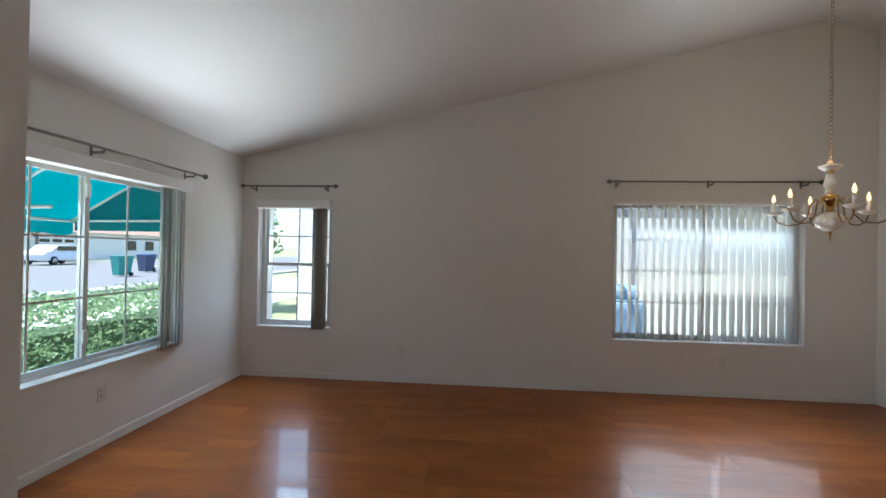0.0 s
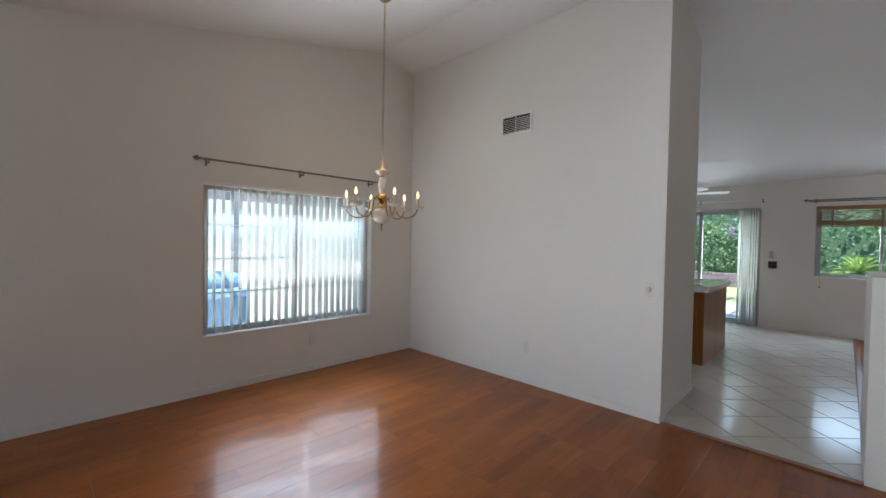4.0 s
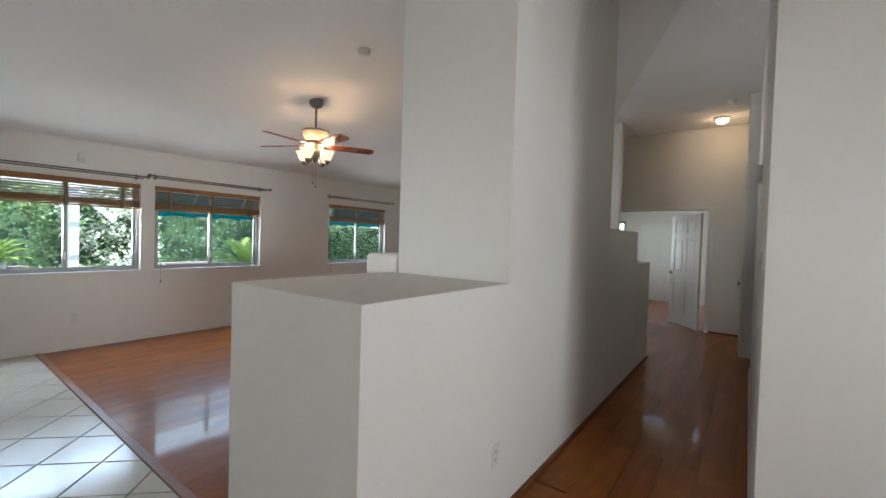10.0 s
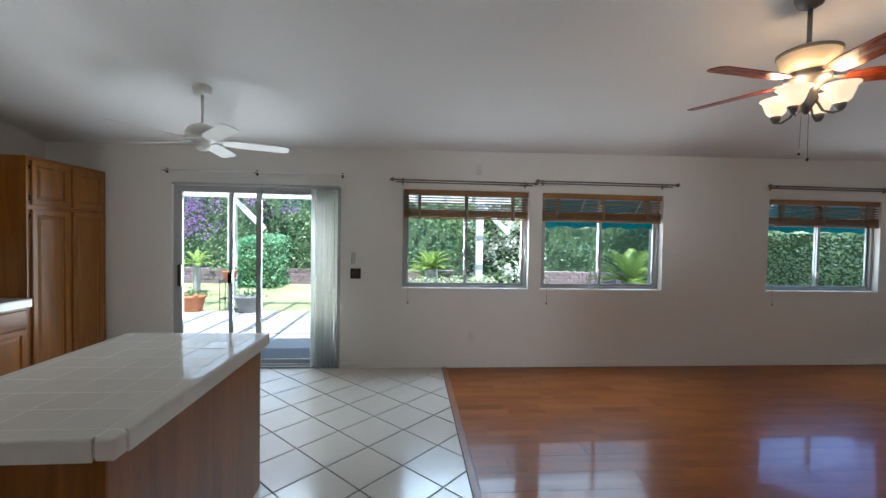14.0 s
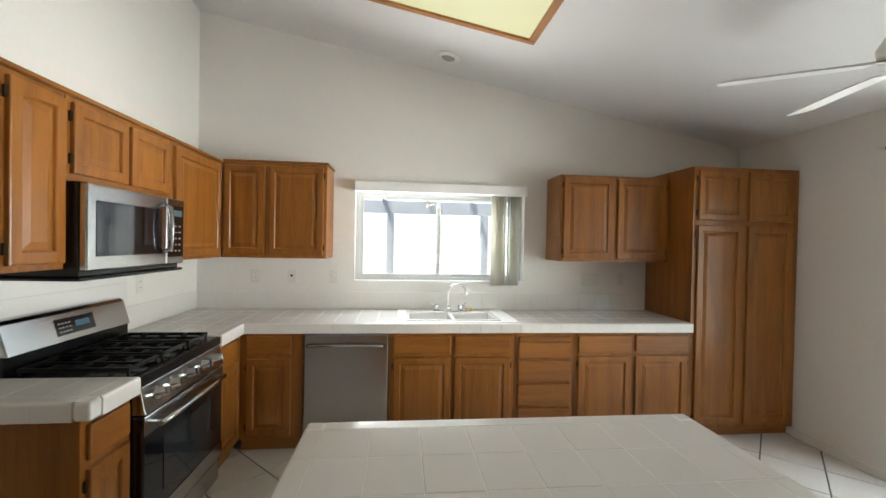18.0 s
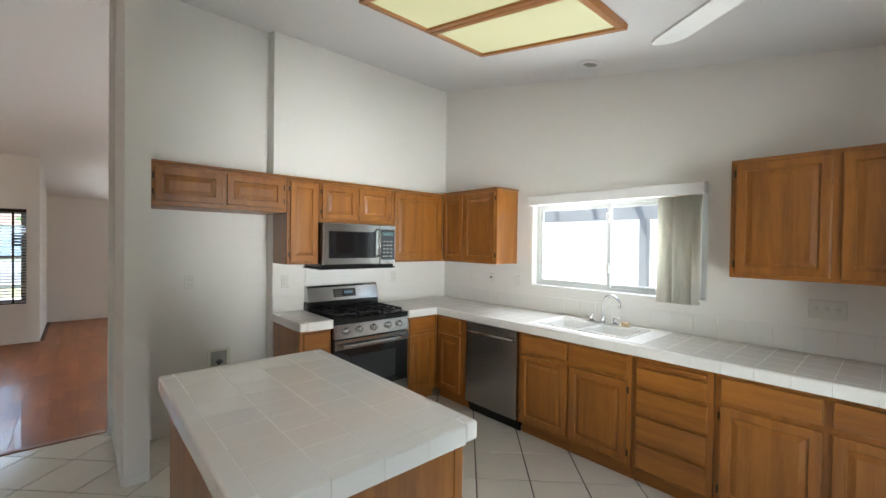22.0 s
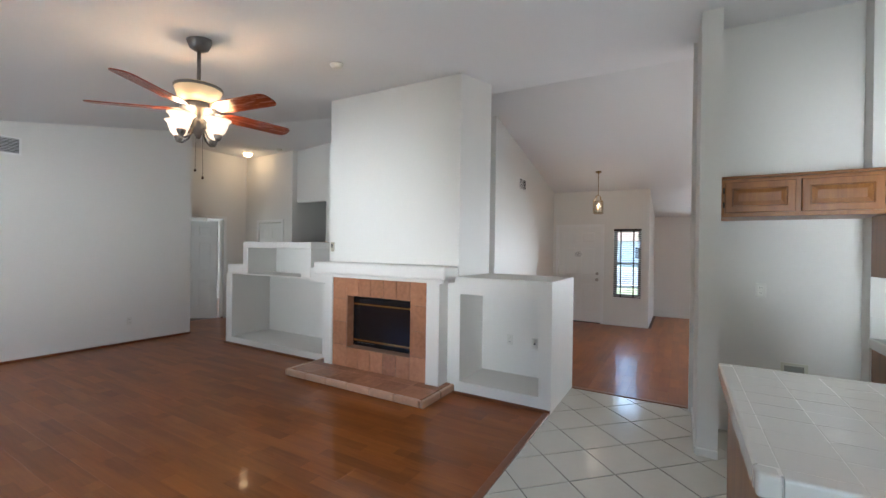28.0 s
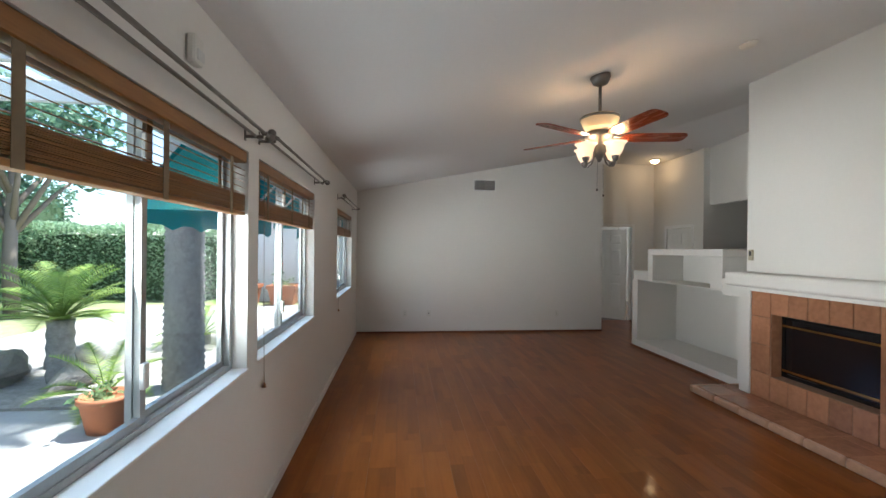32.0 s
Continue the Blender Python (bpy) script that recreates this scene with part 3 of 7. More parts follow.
rnd = random.Random(4)
vertical_blind("N", DW[0], N, DW[1] - DW[0], DW[2] + 0.015, DW[3] - 0.03, [(0.035 + i * 0.0745, 90 + rnd.uniform(-1.2, 1.2)) for i in range(23)],
               "cream vertical blind drawn across the dining window, vanes half open", out=0.045)
vertical_blind("N", SW[0], N, SW[1] - SW[0], SW[2] + 0.0, SW[3] - 0.07, [(0.63 + i * 0.022, 78 + rnd.uniform(-8, 8)) for i in range(6)],
               "tan vertical blind stacked to one side of the small window", out=-0.05, vinyl=BLIND_BACKLIT)
vertical_blind("N", KW[0], K, KW[1] - KW[0], KW[2] - 0.02, KW[3] - 0.02, [(1.22 + i * 0.032, 50 + rnd.uniform(-20, 20)) for i in range(8)],
               "cream vertical blind stacked beside the kitchen window", out=-0.05, vinyl=BLIND_CREAM)
vertical_blind("W", W, LW[0], LW[1] - LW[0] + 0.04, LW[2] - 0.01, LW[3] - 0.05, [(1.235 + i * 0.036, 40 + rnd.uniform(-15, 15)) for i in range(8)],
               "grey vertical blind stacked beside the front window", out=-0.05, vinyl=BLIND_BACKLIT)
vertical_blind("E", E, SL[1], SL[1] - SL[0], 0.03, SL[3] - 0.02, [(1.52 + i * 0.036, 84 + rnd.uniform(-16, 10)) for i in range(8)],
               "white vertical blind drawn back beside the sliding door", out=-0.06, slim=True)


# wooden slatted blinds, half raised
def wood_blind(y1, w, h, z0, z1):
    b = thing("wooden_blind", "half-raised honey-brown wooden slat blind with cloth tapes", "blind", facing("E", E, y1, z0), group="wooden blinds on the garden side")
    part("headrail", bx(bmesh.new(), 0.012, w - 0.012, 0.004, 0.06, h - 0.062, h - 0.003, 0.004), BLIND_WOOD, b, "flat wooden valance")
    me = mesh_of("slat", bx(bmesh.new(), 0.014, w - 0.014, -0.025, 0.025, -0.0015, 0.0015), BLIND_WOOD)
    n = 5
    top, low = h - 0.072, h - 0.225
    for i in range(n):
        shared("slat", me, b, pose(0, 0.036, top - (top - low) * (i + 0.6) / n, 22, 0, 0))
    for i in range(16):
        shared("slat", me, b, pose(0, 0.036 + rnd.uniform(-0.002, 0.002), low - 0.004 - i * 0.0052, rnd.uniform(-2, 2), 0, 0))
    part("bottom_rail", bx(bmesh.new(), 0.014, w - 0.014, 0.010, 0.062, low - 0.108, low - 0.09, 0.003), BLIND_WOOD, b)
    for f in (0.13, 0.5, 0.87):
        for yy in (0.0085, 0.063):
            part("tape", bx(bmesh.new(), w * f - 0.016, w * f + 0.016, yy - 0.001, yy + 0.001, low - 0.11, h - 0.064), TAPE, b, "woven brown ladder tape")
    c = part("lift_cord", tube(bmesh.new(), [(0.07, -0.008, h - 0.07), (0.068, -0.012, 0.3), (0.07, -0.018, -0.14)], 0.0016, 5), TAPE, b, "thin beige cord")
    part("tassel", lathe(bmesh.new(), [(0.0, 0.0), (0.011, 0.003), (0.009, 0.02), (0.003, 0.032), (0, 0.033)], (0.07, -0.018, -0.17), 10), BLIND_WOOD, c, "small wooden cord tassel")
    return b


for w_ in (W1, W2, W3):
    wood_blind(w_[1], w_[1] - w_[0], w_[3] - w_[2], w_[2], w_[3])

# dark blind in the entry side window
b = thing("slatted_blind", "lowered dark wooden slat blind in the entry side window", "blind", facing("W", D, FW[0], FW[2]))
w_, h_ = FW[1] - FW[0], FW[3] - FW[2]
part("headrail", bx(bmesh.new(), 0.005, w_ - 0.005, 0.005, 0.055, h_ - 0.05, h_ - 0.003, 0.003), BRONZE, b)
me = mesh_of("slat", bx(bmesh.new(), 0.008, w_ - 0.008, -0.024, 0.024, -0.0015, 0.0015), BRONZE)
for i in range(30):
    shared("slat", me, b, pose(0, 0.034, h_ - 0.07 - i * (h_ - 0.1) / 30, 15, 0, 0))
for f in (0.27, 0.73):
    part("tape", bx(bmesh.new(), w_ * f - 0.012, w_ * f + 0.012, 0.006, 0.008, 0.01, h_ - 0.05), BRONZE, b)
part("bottom_rail", bx(bmesh.new(), 0.008, w_ - 0.008, 0.012, 0.058, 0.006, 0.024, 0.003), BRONZE, b)


# curtain rods
def curtain_rod(side, x, y, w, z, brackets, label, out=0.095, double=False):
    r = thing("curtain_rod", label, "curtain rod", facing(side, x, y, z))
    for k in range(2 if double else 1):
        o, zz = -out + 0.04 * k, -0.02 * k
        part("rod", tube(bmesh.new(), [(0, o, zz), (w, o, zz)], 0.009 - 0.001 * k, 10), ROD, r)
        for sx, d in ((0, -1), (w, 1)):
            if k == 0:
                prof = [(0.0, -0.002), (0.012, 0.0), (0.008, 0.012), (0.022, 0.026), (0.024, 0.036), (0.014, 0.052), (0.0, 0.07)]
                part("finial", lathe(bmesh.new(), prof, (sx, o, zz), 12, pose(0, 0, 0, 0, 90 * d, 0)), ROD, r)
    for bxx in brackets:
        bmk = bx(bmesh.new(), bxx - 0.009, bxx + 0.009, -0.006, 0.0, -0.045, 0.03, 0.002)
        bx(bmk, bxx - 0.006, bxx + 0.006, -out + 0.003, -0.006, -0.03, -0.016)
        tube(bmk, arc((bxx, -out, 0), 0.013, -200, 20, 8, "yz"), 0.004, 6)
        part("bracket", bmk, ROD, r)
    return r


curtain_rod("N", -1.14, N, 0.92, 1.995, (0.06, 0.84), "thin dark metal curtain rod above the small window")
curtain_rod("N", 2.56, N, 1.84, 2.055, (0.06, 0.92, 1.76), "dark metal curtain rod above the dining window")
curtain_rod("W", W, 3.2, 1.72, 1.965, (0.1, 0.78, 1.62), "thin dark metal curtain rod above the front window")
curtain_rod("E", E, 2.16, 1.57, 2.15, (0.08, 1.5), "double pewter curtain rod above a garden window", double=True)
curtain_rod("E", E, 0.50, 1.62, 2.18, (0.05, 1.52), "double pewter curtain rod above a garden window", double=True)
curtain_rod("E", E, -2.36, 1.66, 2.205, (0.05, 1.58), "double pewter curtain rod above the corner window", double=True)
r = thing("curtain_rod", "thin white curtain rod above the sliding door", "curtain rod", facing("E", E, SL[1] + 0.1, 2.19))
part("rod", tube(bmesh.new(), [(0, -0.06, 0), (2.02, -0.06, 0)], 0.007, 8), TRIM, r)
for f in (0.05, 1.0, 1.93):
    part("bracket", bx(bx(bmesh.new(), f - 0.012, f + 0.012, -0.006, 0, -0.03, 0.025, 0.002), f - 0.006, f + 0.006, -0.066, -0.006, -0.014, -0.004), BRONZE, r)

# sliding glass door
sl = thing("door_1", "aluminium sliding glass patio door, closed", "door", facing("E", E, SL[1], 0.0), kind="structure")
w_, h_ = SL[1] - SL[0], SL[3]
part("door_frame", frame_rect(bmesh.new(), 0, w_, 0, h_, 0.04, 0.03, 0.13), ALU, sl)
part("door_track", bx(bx(bmesh.new(), 0.04, w_ - 0.04, 0.0, 0.03, 0.0, 0.022), 0.04, w_ - 0.04, 0.06, 0.066, 0.04, 0.055), ALU, sl)
for i, (a, c) in enumerate(((0.04, 0.93), (0.86, w_ - 0.04))):
    y0 = 0.045 + 0.035 * i
    leaf = part("door_panel", frame_rect(bmesh.new(), a, c, 0.04, h_ - 0.04, 0.042, y0, y0 + 0.03), ALU, sl)
    p = box_part("pane", (a + 0.042, c - 0.042, y0 + 0.012, y0 + 0.017, 0.082, h_ - 0.082), GLASS, leaf)
    p.visible_shadow = False
part("door_frame", bx(bmesh.new(), 0.562, 0.608, 0.083, 0.108, 0.05, h_ - 0.05), ALU, sl, "screen door stile")
part("pull", bx(bmesh.new(), 0.56, 0.605, 0.05, 0.08, 0.95, 1.08, 0.006), BLACK, sl, "black plastic screen door latch")
part("pull", bx(bmesh.new(), 0.045, 0.085, 0.005, 0.045, 0.92, 1.16, 0.008), BRONZE, sl, "dark pull handle")


# panelled doors
def panel_door(bm, w, h, t, cells, depth=0.008):
    """A door leaf with sunk, bevelled panels on both faces; cells are (x0, x1, z0, z1)."""
    bx(bm, 0, w, depth, t - depth, 0, h)
    xs = sorted({0, w, *[c for k in cells for c in k[:2]]})
    zs = sorted({0, h, *[c for k in cells for c in k[2:]]})
    for a, b_ in zip(xs, xs[1:]):
        for c, d in zip(zs, zs[1:]):
            if not any(k[0] <= a and k[1] >= b_ and k[2] <= c and k[3] >= d for k in cells):
                bx(bm, a, b_, 0, t, c, d)
    for a, b_, c, d in cells:
        for y0, y1 in ((depth, 0.002), (t - depth, t - 0.002)):
            v = [bm.verts.new(p) for p in ((a + 0.012, y0, c + 0.012), (b_ - 0.012, y0, c + 0.012), (b_ - 0.012, y0, d - 0.012), (a + 0.012, y0, d - 0.012),
                                           (a + 0.035, y1, c + 0.035), (b_ - 0.035, y1, c + 0.035), (b_ - 0.035, y1, d - 0.035), (a + 0.035, y1, d - 0.035))]
            for f in ((0, 1, 5, 4), (1, 2, 6, 5), (2, 3, 7, 6), (3, 0, 4, 7), (4, 5, 6, 7)):
                bm.faces.new([v[i] for i in f])
    return bm


def six_cells(w):
    m = w / 2
    return [(x0, x1, z0, z1) for x0, x1 in ((0.11, m - 0.05), (m + 0.05, w - 0.11)) for z0, z1 in ((0.22, 0.82), (0.98, 1.58), (1.69, 1.91))]


def lever(parent, x, z, y, metal, side=-1):
    b_ = lathe(bmesh.new(), [(0.0, 0.0), (0.032, 0.0), (0.032, 0.006), (0.014, 0.012), (0.012, 0.04), (0.024, 0.05), (0.028, 0.062), (0.022, 0.075), (0, 0.078)], (x, y, z), 16, pose(0, 0, 0, 90, 0, 0))
    return part("door_handle", b_, metal, parent, "round metal door knob")


fd = thing("door_2", "white six-panel front door with a small notice and two locks", "door", facing("W", D, FD[0], 0.0), kind="structure")
leafm = part("door_leaf", panel_door(bmesh.new(), FD[1] - FD[0] - 0.002, 2.0135, 0.044, six_cells(FD[1] - FD[0] - 0.012)), DOORWHITE, fd, m=pose(0.001, 0.03, 0.0165))
lever(leafm, 0.80, 0.90, 0.0, SCREWMETAL)
part("deadbolt", lathe(bmesh.new(), [(0, 0), (0.03, 0), (0.03, 0.012), (0.02, 0.02), (0, 0.02)], (0.80, 0.0, 1.03), 16, pose(0, 0, 0, 90, 0, 0)), SCREWMETAL, leafm, "round deadbolt")
PAPER = mat("notice_paper", (0.8, 0.79, 0.76), 0.8, var=0.02)
INK = mat("notice_ink", (0.16, 0.15, 0.15), 0.8, var=0.05)
nt_ = part("notice", bx(bmesh.new(), 0.31, 0.51, -0.0015, -0.0005, 1.36, 1.50), PAPER, leafm, "small paper notice with lines of writing")
for i, (a, c) in enumerate(((0.37, 0.45), (0.33, 0.48), (0.34, 0.49), (0.33, 0.46), (0.36, 0.47))):
    box_part("text_line", (a, c, -0.0025, -0.0015, 1.474 - 0.022 * i, 1.482 - 0.022 * i), INK, nt_)
part("threshold", bx(bmesh.new(), 0.0, FD[1] - FD[0], 0.0, 0.12, 0.0, 0.016, 0.004), BRONZE, fd, "dark metal threshold")
bm = bmesh.new()
bx(bm, -0.055, 0.0, -0.014, 0.0, 0, 2.03 + 0.055)
bx(bm, FD[1] - FD[0], FD[1] - FD[0] + 0.055, -0.014, 0.0, 0, 2.03 + 0.055)
bx(bm, 0, FD[1] - FD[0], -0.014, 0.0, 2.03, 2.03 + 0.055)
part("casing", bm, TRIM, fd)

hd = thing("door_3", "white six-panel bedroom door standing open", "door", pose(4.64, END - 0.06, 0.0), kind="structure")
leafm = part("door_leaf", panel_door(bmesh.new(), 0.80, 2.02, 0.036, six_cells(0.80)), DOORWHITE, hd, m=pose(0.0, 0.0, 0.008, 0, 0, -50))
lever(leafm, 0.74, 0.95, 0.0, OLDBRASS)
lever(leafm, 0.74, 0.95, 0.078, OLDBRASS)
bm = bmesh.new()
for x0, x1 in ((4.5, 4.56), (6.2, 6.26)):
    bx(bm, x0 - 4.64, x1 - 4.64, 0.06, 0.075, 0, 2.14)
bx(bm, 4.56 - 4.64, 6.2 - 4.64, 0.06, 0.075, 2.08, 2.14)
part("casing", bm, TRIM, hd)

cd = thing("door_4", "white closed door in the hall side wall", "door", facing("W", 4.05, -5.25), kind="structure")
leafm = part("door_leaf", panel_door(bmesh.new(), 0.74, 2.0, 0.036, six_cells(0.74)), DOORWHITE, cd, m=pose(0.005, 0.02, 0.01))
lever(leafm, 0.67, 0.95, 0.0, OLDBRASS)
bm = bmesh.new()
bx(bm, -0.055, 0, -0.014, 0, 0, 2.085)
bx(bm, 0.75, 0.805, -0.014, 0, 0, 2.085)
bx(bm, 0, 0.75, -0.014, 0, 2.03, 2.085)
part("casing", bm, TRIM, cd)


# the bedroom beyond the hall
structure("wall_bedroom_far", wall_x(bmesh.new(), -9.6, -9.46, 2.6, 8.0, [(6.72, 7.7, 0.9, 2.1)], top=3.1), PAINT, "off-white wall of the room beyond the hall")
structure("wall_bedroom_west", wall_y(bmesh.new(), 2.6, 2.74, -9.46, END - 0.12, top=3.1), PAINT, "off-white side wall of the room beyond the hall")
structure("wall_bedroom_north", wall_x(bmesh.new(), END - 0.12, END, 2.6, 3.91, top=3.1), PAINT, "off-white wall of the room beyond the hall")
structure("wall_bedroom_inner", wall_x(bmesh.new(), END - 0.12, END, 7.04, 8.0, top=3.1), PAINT, "off-white wall of the room beyond the hall")
structure("wall_bedroom_east", wall_y(bmesh.new(), 7.86, 8.0, -9.46, END - 0.12, [(-8.9, -7.2, 0.9, 2.05)], top=3.1), PAINT, "off-white window wall of the room beyond the hall")
window("E", 8.0 - 0.14, -7.2, 1.7, 0.9, 2.05, "sliding window of the room beyond the hall")
window("S", 7.7, -9.46, 0.98, 0.9, 2.1, "far window of the room beyond the hall")
bd = thing("door_5", "white six-panel closet door in the far room", "door", facing("S", 6.32, -9.46), kind="structure")
part("door_leaf", panel_door(bmesh.new(), 0.74, 2.0, 0.036, six_cells(0.74)), DOORWHITE, bd, m=pose(0.0, -0.04, 0.01))

# baseboards
bm = bmesh.new()
BB = 0.062


def base(x0, x1, y0, y1, side):
    """A rounded baseboard along one wall; side is the way the wall faces."""
    t = 0.013
    if side in "NS":
        ya, yb = (y0 - t, y0) if side == "S" else (y0, y0 + t)
        bx(bm, x0, x1, ya, yb, 0, BB - 0.006)
        bx(bm, x0, x1, ya + (0.004 if side == "S" else 0), yb - (0 if side == "S" else 0.004), BB - 0.006, BB)
    else:
        xa, xb = (x0 - t, x0) if side == "W" else (x0, x0 + t)
        bx(bm, xa, xb, y0, y1, 0, BB - 0.006)
        bx(bm, xa + (0.004 if side == "W" else 0), xb - (0 if side == "W" else 0.004), y0, y1, BB - 0.006, BB)


base(W, E1, N, N, "S")
base(W, W, 2.18, N - 0.014, "E")
base(E1, E1, FIN + 0.002, N - 0.014, "W")
base(D, D, 1.26, 2.10, "E")
base(D + 0.015, HALL, FOY, FOY, "N")
base(HALL, HALL, -3.42, FOY - 0.002, "E")
base(5.14, 6.03, FIN0, FIN0, "S")
base(6.04, 6.04, FIN0, FIN1, "E")
base(E, E, S, 0.0, "W")
base(E, E, 0.0, SL[0] - 0.02, "W")
base(E, E, SL[1] + 0.02, 5.27, "W")
structure("baseboard", bm, PAINT, "low white painted baseboard")
bm = bmesh.new()
bx(bm, 5.77, E - 0.014, S, S + 0.014, 0, 0.03)
bx(bm, 4.985, 4.999, -3.3, 1.2, 0, 0.03)
bx(bm, 5.75, 5.763, S - 0.9, S - 0.0, 0, 0.03)
bx(bm, 5.871, 5.885, 0.585, 1.6, 0, 0.03)
bx(bm, 5.831, 5.845, -3.55, -1.32, 0, 0.03)
bx(bm, 4.06, 4.6, END, END + 0.014, 0, 0.03)
structure("trim_floor", bm, wood("trim_wood", (0.22, 0.075, 0.025), (0.11, 0.03, 0.01), 0, 0.35, ring=6), "reddish wooden quarter-round along the walls")

# ---------------- kitchen ----------------
HINGE = mat("dark_hinge", (0.05, 0.035, 0.02), 0.4, 0.8, var=0.1)
FY, FX = 5.255, 6.14         # fronts of the north and west base cabinets


def front(bm, w, h, x0, z0, t=0.02, rim=0.05, raised=True):
    """A frame-and-panel cabinet front at (x0, z0), standing proud of y = 0 towards the room."""
    if not raised or h < 0.2:
        b = bmesh.new()
        bx(b, x0, x0 + w, -t, 0, z0, z0 + h, 0.006, 2)
        merge(bm, b)
        return bm
    x1, z1 = x0 + w, z0 + h
    rings = []
    for o, y in ((0.0, 0.0), (0.0, -t + 0.006), (0.0018, -t + 0.0018), (0.006, -t), (rim - 0.004, -t), (rim, -t + 0.004), (rim + 0.002, -t + 0.011), (rim + 0.009, -t + 0.011), (rim + 0.034, -t + 0.003)):
        rings.append([bm.verts.new(p) for p in ((x0 + o, y, z0 + o), (x1 - o, y, z0 + o), (x1 - o, y, z1 - o), (x0 + o, y, z1 - o))])
    for p, q in zip(rings, rings[1:]):
        for k in range(4):
            bm.faces.new([p[k], p[(k + 1) % 4], q[(k + 1) % 4], q[k]])
    bm.faces.new(rings[0][::-1])
    bm.faces.new(rings[-1])
    return bm


def cabinet(name, label, m, w, d, z0, z1, doors, toe=0.0, grain=None, group="kitchen cabinets"):
    """A cabinet unit at pose m, open side to -y: a body with its face, doors and drawers (kind, x, z, w, h, hinge side)."""
    c = thing(name, label, "cabinet", m, group)
    bm = bmesh.new()
    if name == "sink_cabinet":
        prof = ((0.0, z0), (d - 0.001, z0), (d - 0.001, 0.68), (0.03, 0.68), (0.03, z1), (0.0, z1))
        ends = [[bm.verts.new((x, y, z)) for y, z in prof] for x in (0.001, w - 0.001)]
        for k in range(6):
            bm.faces.new([ends[0][k], ends[0][(k + 1) % 6], ends[1][(k + 1) % 6], ends[1][k]])
        bm.faces.new(ends[0][::-1])
        bm.faces.new(ends[1])
    else:
        bx(bm, 0.001, w - 0.001, 0.0, d - 0.001, z0, z1, 0.002)
    part("body", bm, OAK_Z, c)
    if toe:
        part("plinth", bx(bmesh.new(), 0.002, w - 0.002, 0.05, d - 0.002, 0.006, z0 - 0.0005), OAK_X, c, "recessed wooden toe board")
    for kind, x, z, dw, dh, hinge in doors:
        ob = part(kind, front(bmesh.new(), dw, dh, x, z, raised=kind != "drawer"), OAK_X if kind == "drawer" else OAK_Z, c)
        if kind == "door" and hinge:
            hx = x - 0.006 if hinge == "l" else x + dw + 0.006
            for hz in (z + 0.06, z + dh - 0.06):
                part("hinge", bx(bmesh.new(), hx - 0.006, hx + 0.006, -0.012, -0.0005, hz - 0.022, hz + 0.022, 0.002), HINGE, ob, "small dark metal hinge")
    return c


NB = lambda x: pose(x, FY, 0, 0, 0, 0)
dpt = K - FY
cabinet("base_cabinet", "honey oak corner base cabinet with a drawer and a door", NB(FX + 0.0), 6.572 - FX, dpt, 0.1, 0.86, [("drawer", 0.05, 0.70, 0.30, 0.13, ""), ("door", 0.05, 0.13, 0.30, 0.54, "l")], 0.1)
cabinet("sink_cabinet", "honey oak sink cabinet with two doors below false drawer fronts", NB(7.178), 0.925, dpt, 0.1, 0.86,
        [("drawer", 0.03, 0.70, 0.42, 0.13, ""), ("drawer", 0.475, 0.70, 0.42, 0.13, ""), ("door", 0.03, 0.13, 0.42, 0.54, "l"), ("door", 0.475, 0.13, 0.42, 0.54, "r")], 0.1)
cabinet("drawer_cabinet", "honey oak cabinet with a stack of drawers and a pull-out board", NB(8.104), 0.465, dpt, 0.1, 0.86,
        [("drawer", 0.035, 0.795, 0.395, 0.028, ""), ("drawer", 0.03, 0.665, 0.405, 0.115, ""), ("drawer", 0.03, 0.485, 0.405, 0.16, ""), ("drawer", 0.03, 0.305, 0.405, 0.16, ""), ("drawer", 0.03, 0.125, 0.405, 0.16, "")], 0.1)
cabinet("base_cabinet", "honey oak base cabinet with two drawers and two doors", NB(8.57), 0.945, dpt, 0.1, 0.86,
        [("drawer", 0.03, 0.70, 0.425, 0.13, ""), ("drawer", 0.49, 0.70, 0.425, 0.13, ""), ("door", 0.03, 0.13, 0.425, 0.54, "l"), ("door", 0.49, 0.13, 0.425, 0.54, "r")], 0.1)
cabinet("base_cabinet", "honey oak end cabinet beside the range, with a plain side", pose(FX, 3.83, 0, 0, 0, 90), 0.265, FX - STOVE, 0.1, 0.86, [("drawer", 0.025, 0.70, 0.215, 0.13, ""), ("door", 0.025, 0.13, 0.215, 0.54, "l")], 0.1)
cabinet("base_cabinet", "honey oak corner cabinet beside the range", pose(FX, 4.868, 0, 0, 0, 90), FY - 4.868 - 0.003, FX - STOVE, 0.1, 0.86, [("drawer", 0.03, 0.70, 0.31, 0.13, ""), ("door", 0.03, 0.13, 0.31, 0.54, "r")], 0.1)
UX = 5.88
cabinet("wall_cabinet", "shallow oak cabinet with two doors over the refrigerator alcove", pose(UX, 2.887, 0, 0, 0, 90), 0.931, UX - 5.412, 1.80, 2.085,
        [("door", 0.03, 1.83, 0.42, 0.23, "l"), ("door", 0.48, 1.83, 0.42, 0.23, "r")])
cabinet("wall_cabinet", "narrow oak wall cabinet with one tall door", pose(UX, 3.82, 0, 0, 0, 90), 0.278, UX - STOVE, 1.37, 2.085, [("door", 0.025, 1.395, 0.24, 0.665, "l")])
cabinet("wall_cabinet", "oak wall cabinet with two short doors over the microwave", pose(UX, 4.10, 0, 0, 0, 90), 0.76, UX - STOVE, 1.735, 2.085, [("door", 0.025, 1.765, 0.34, 0.295, "l"), ("door", 0.39, 1.765, 0.34, 0.295, "r")])
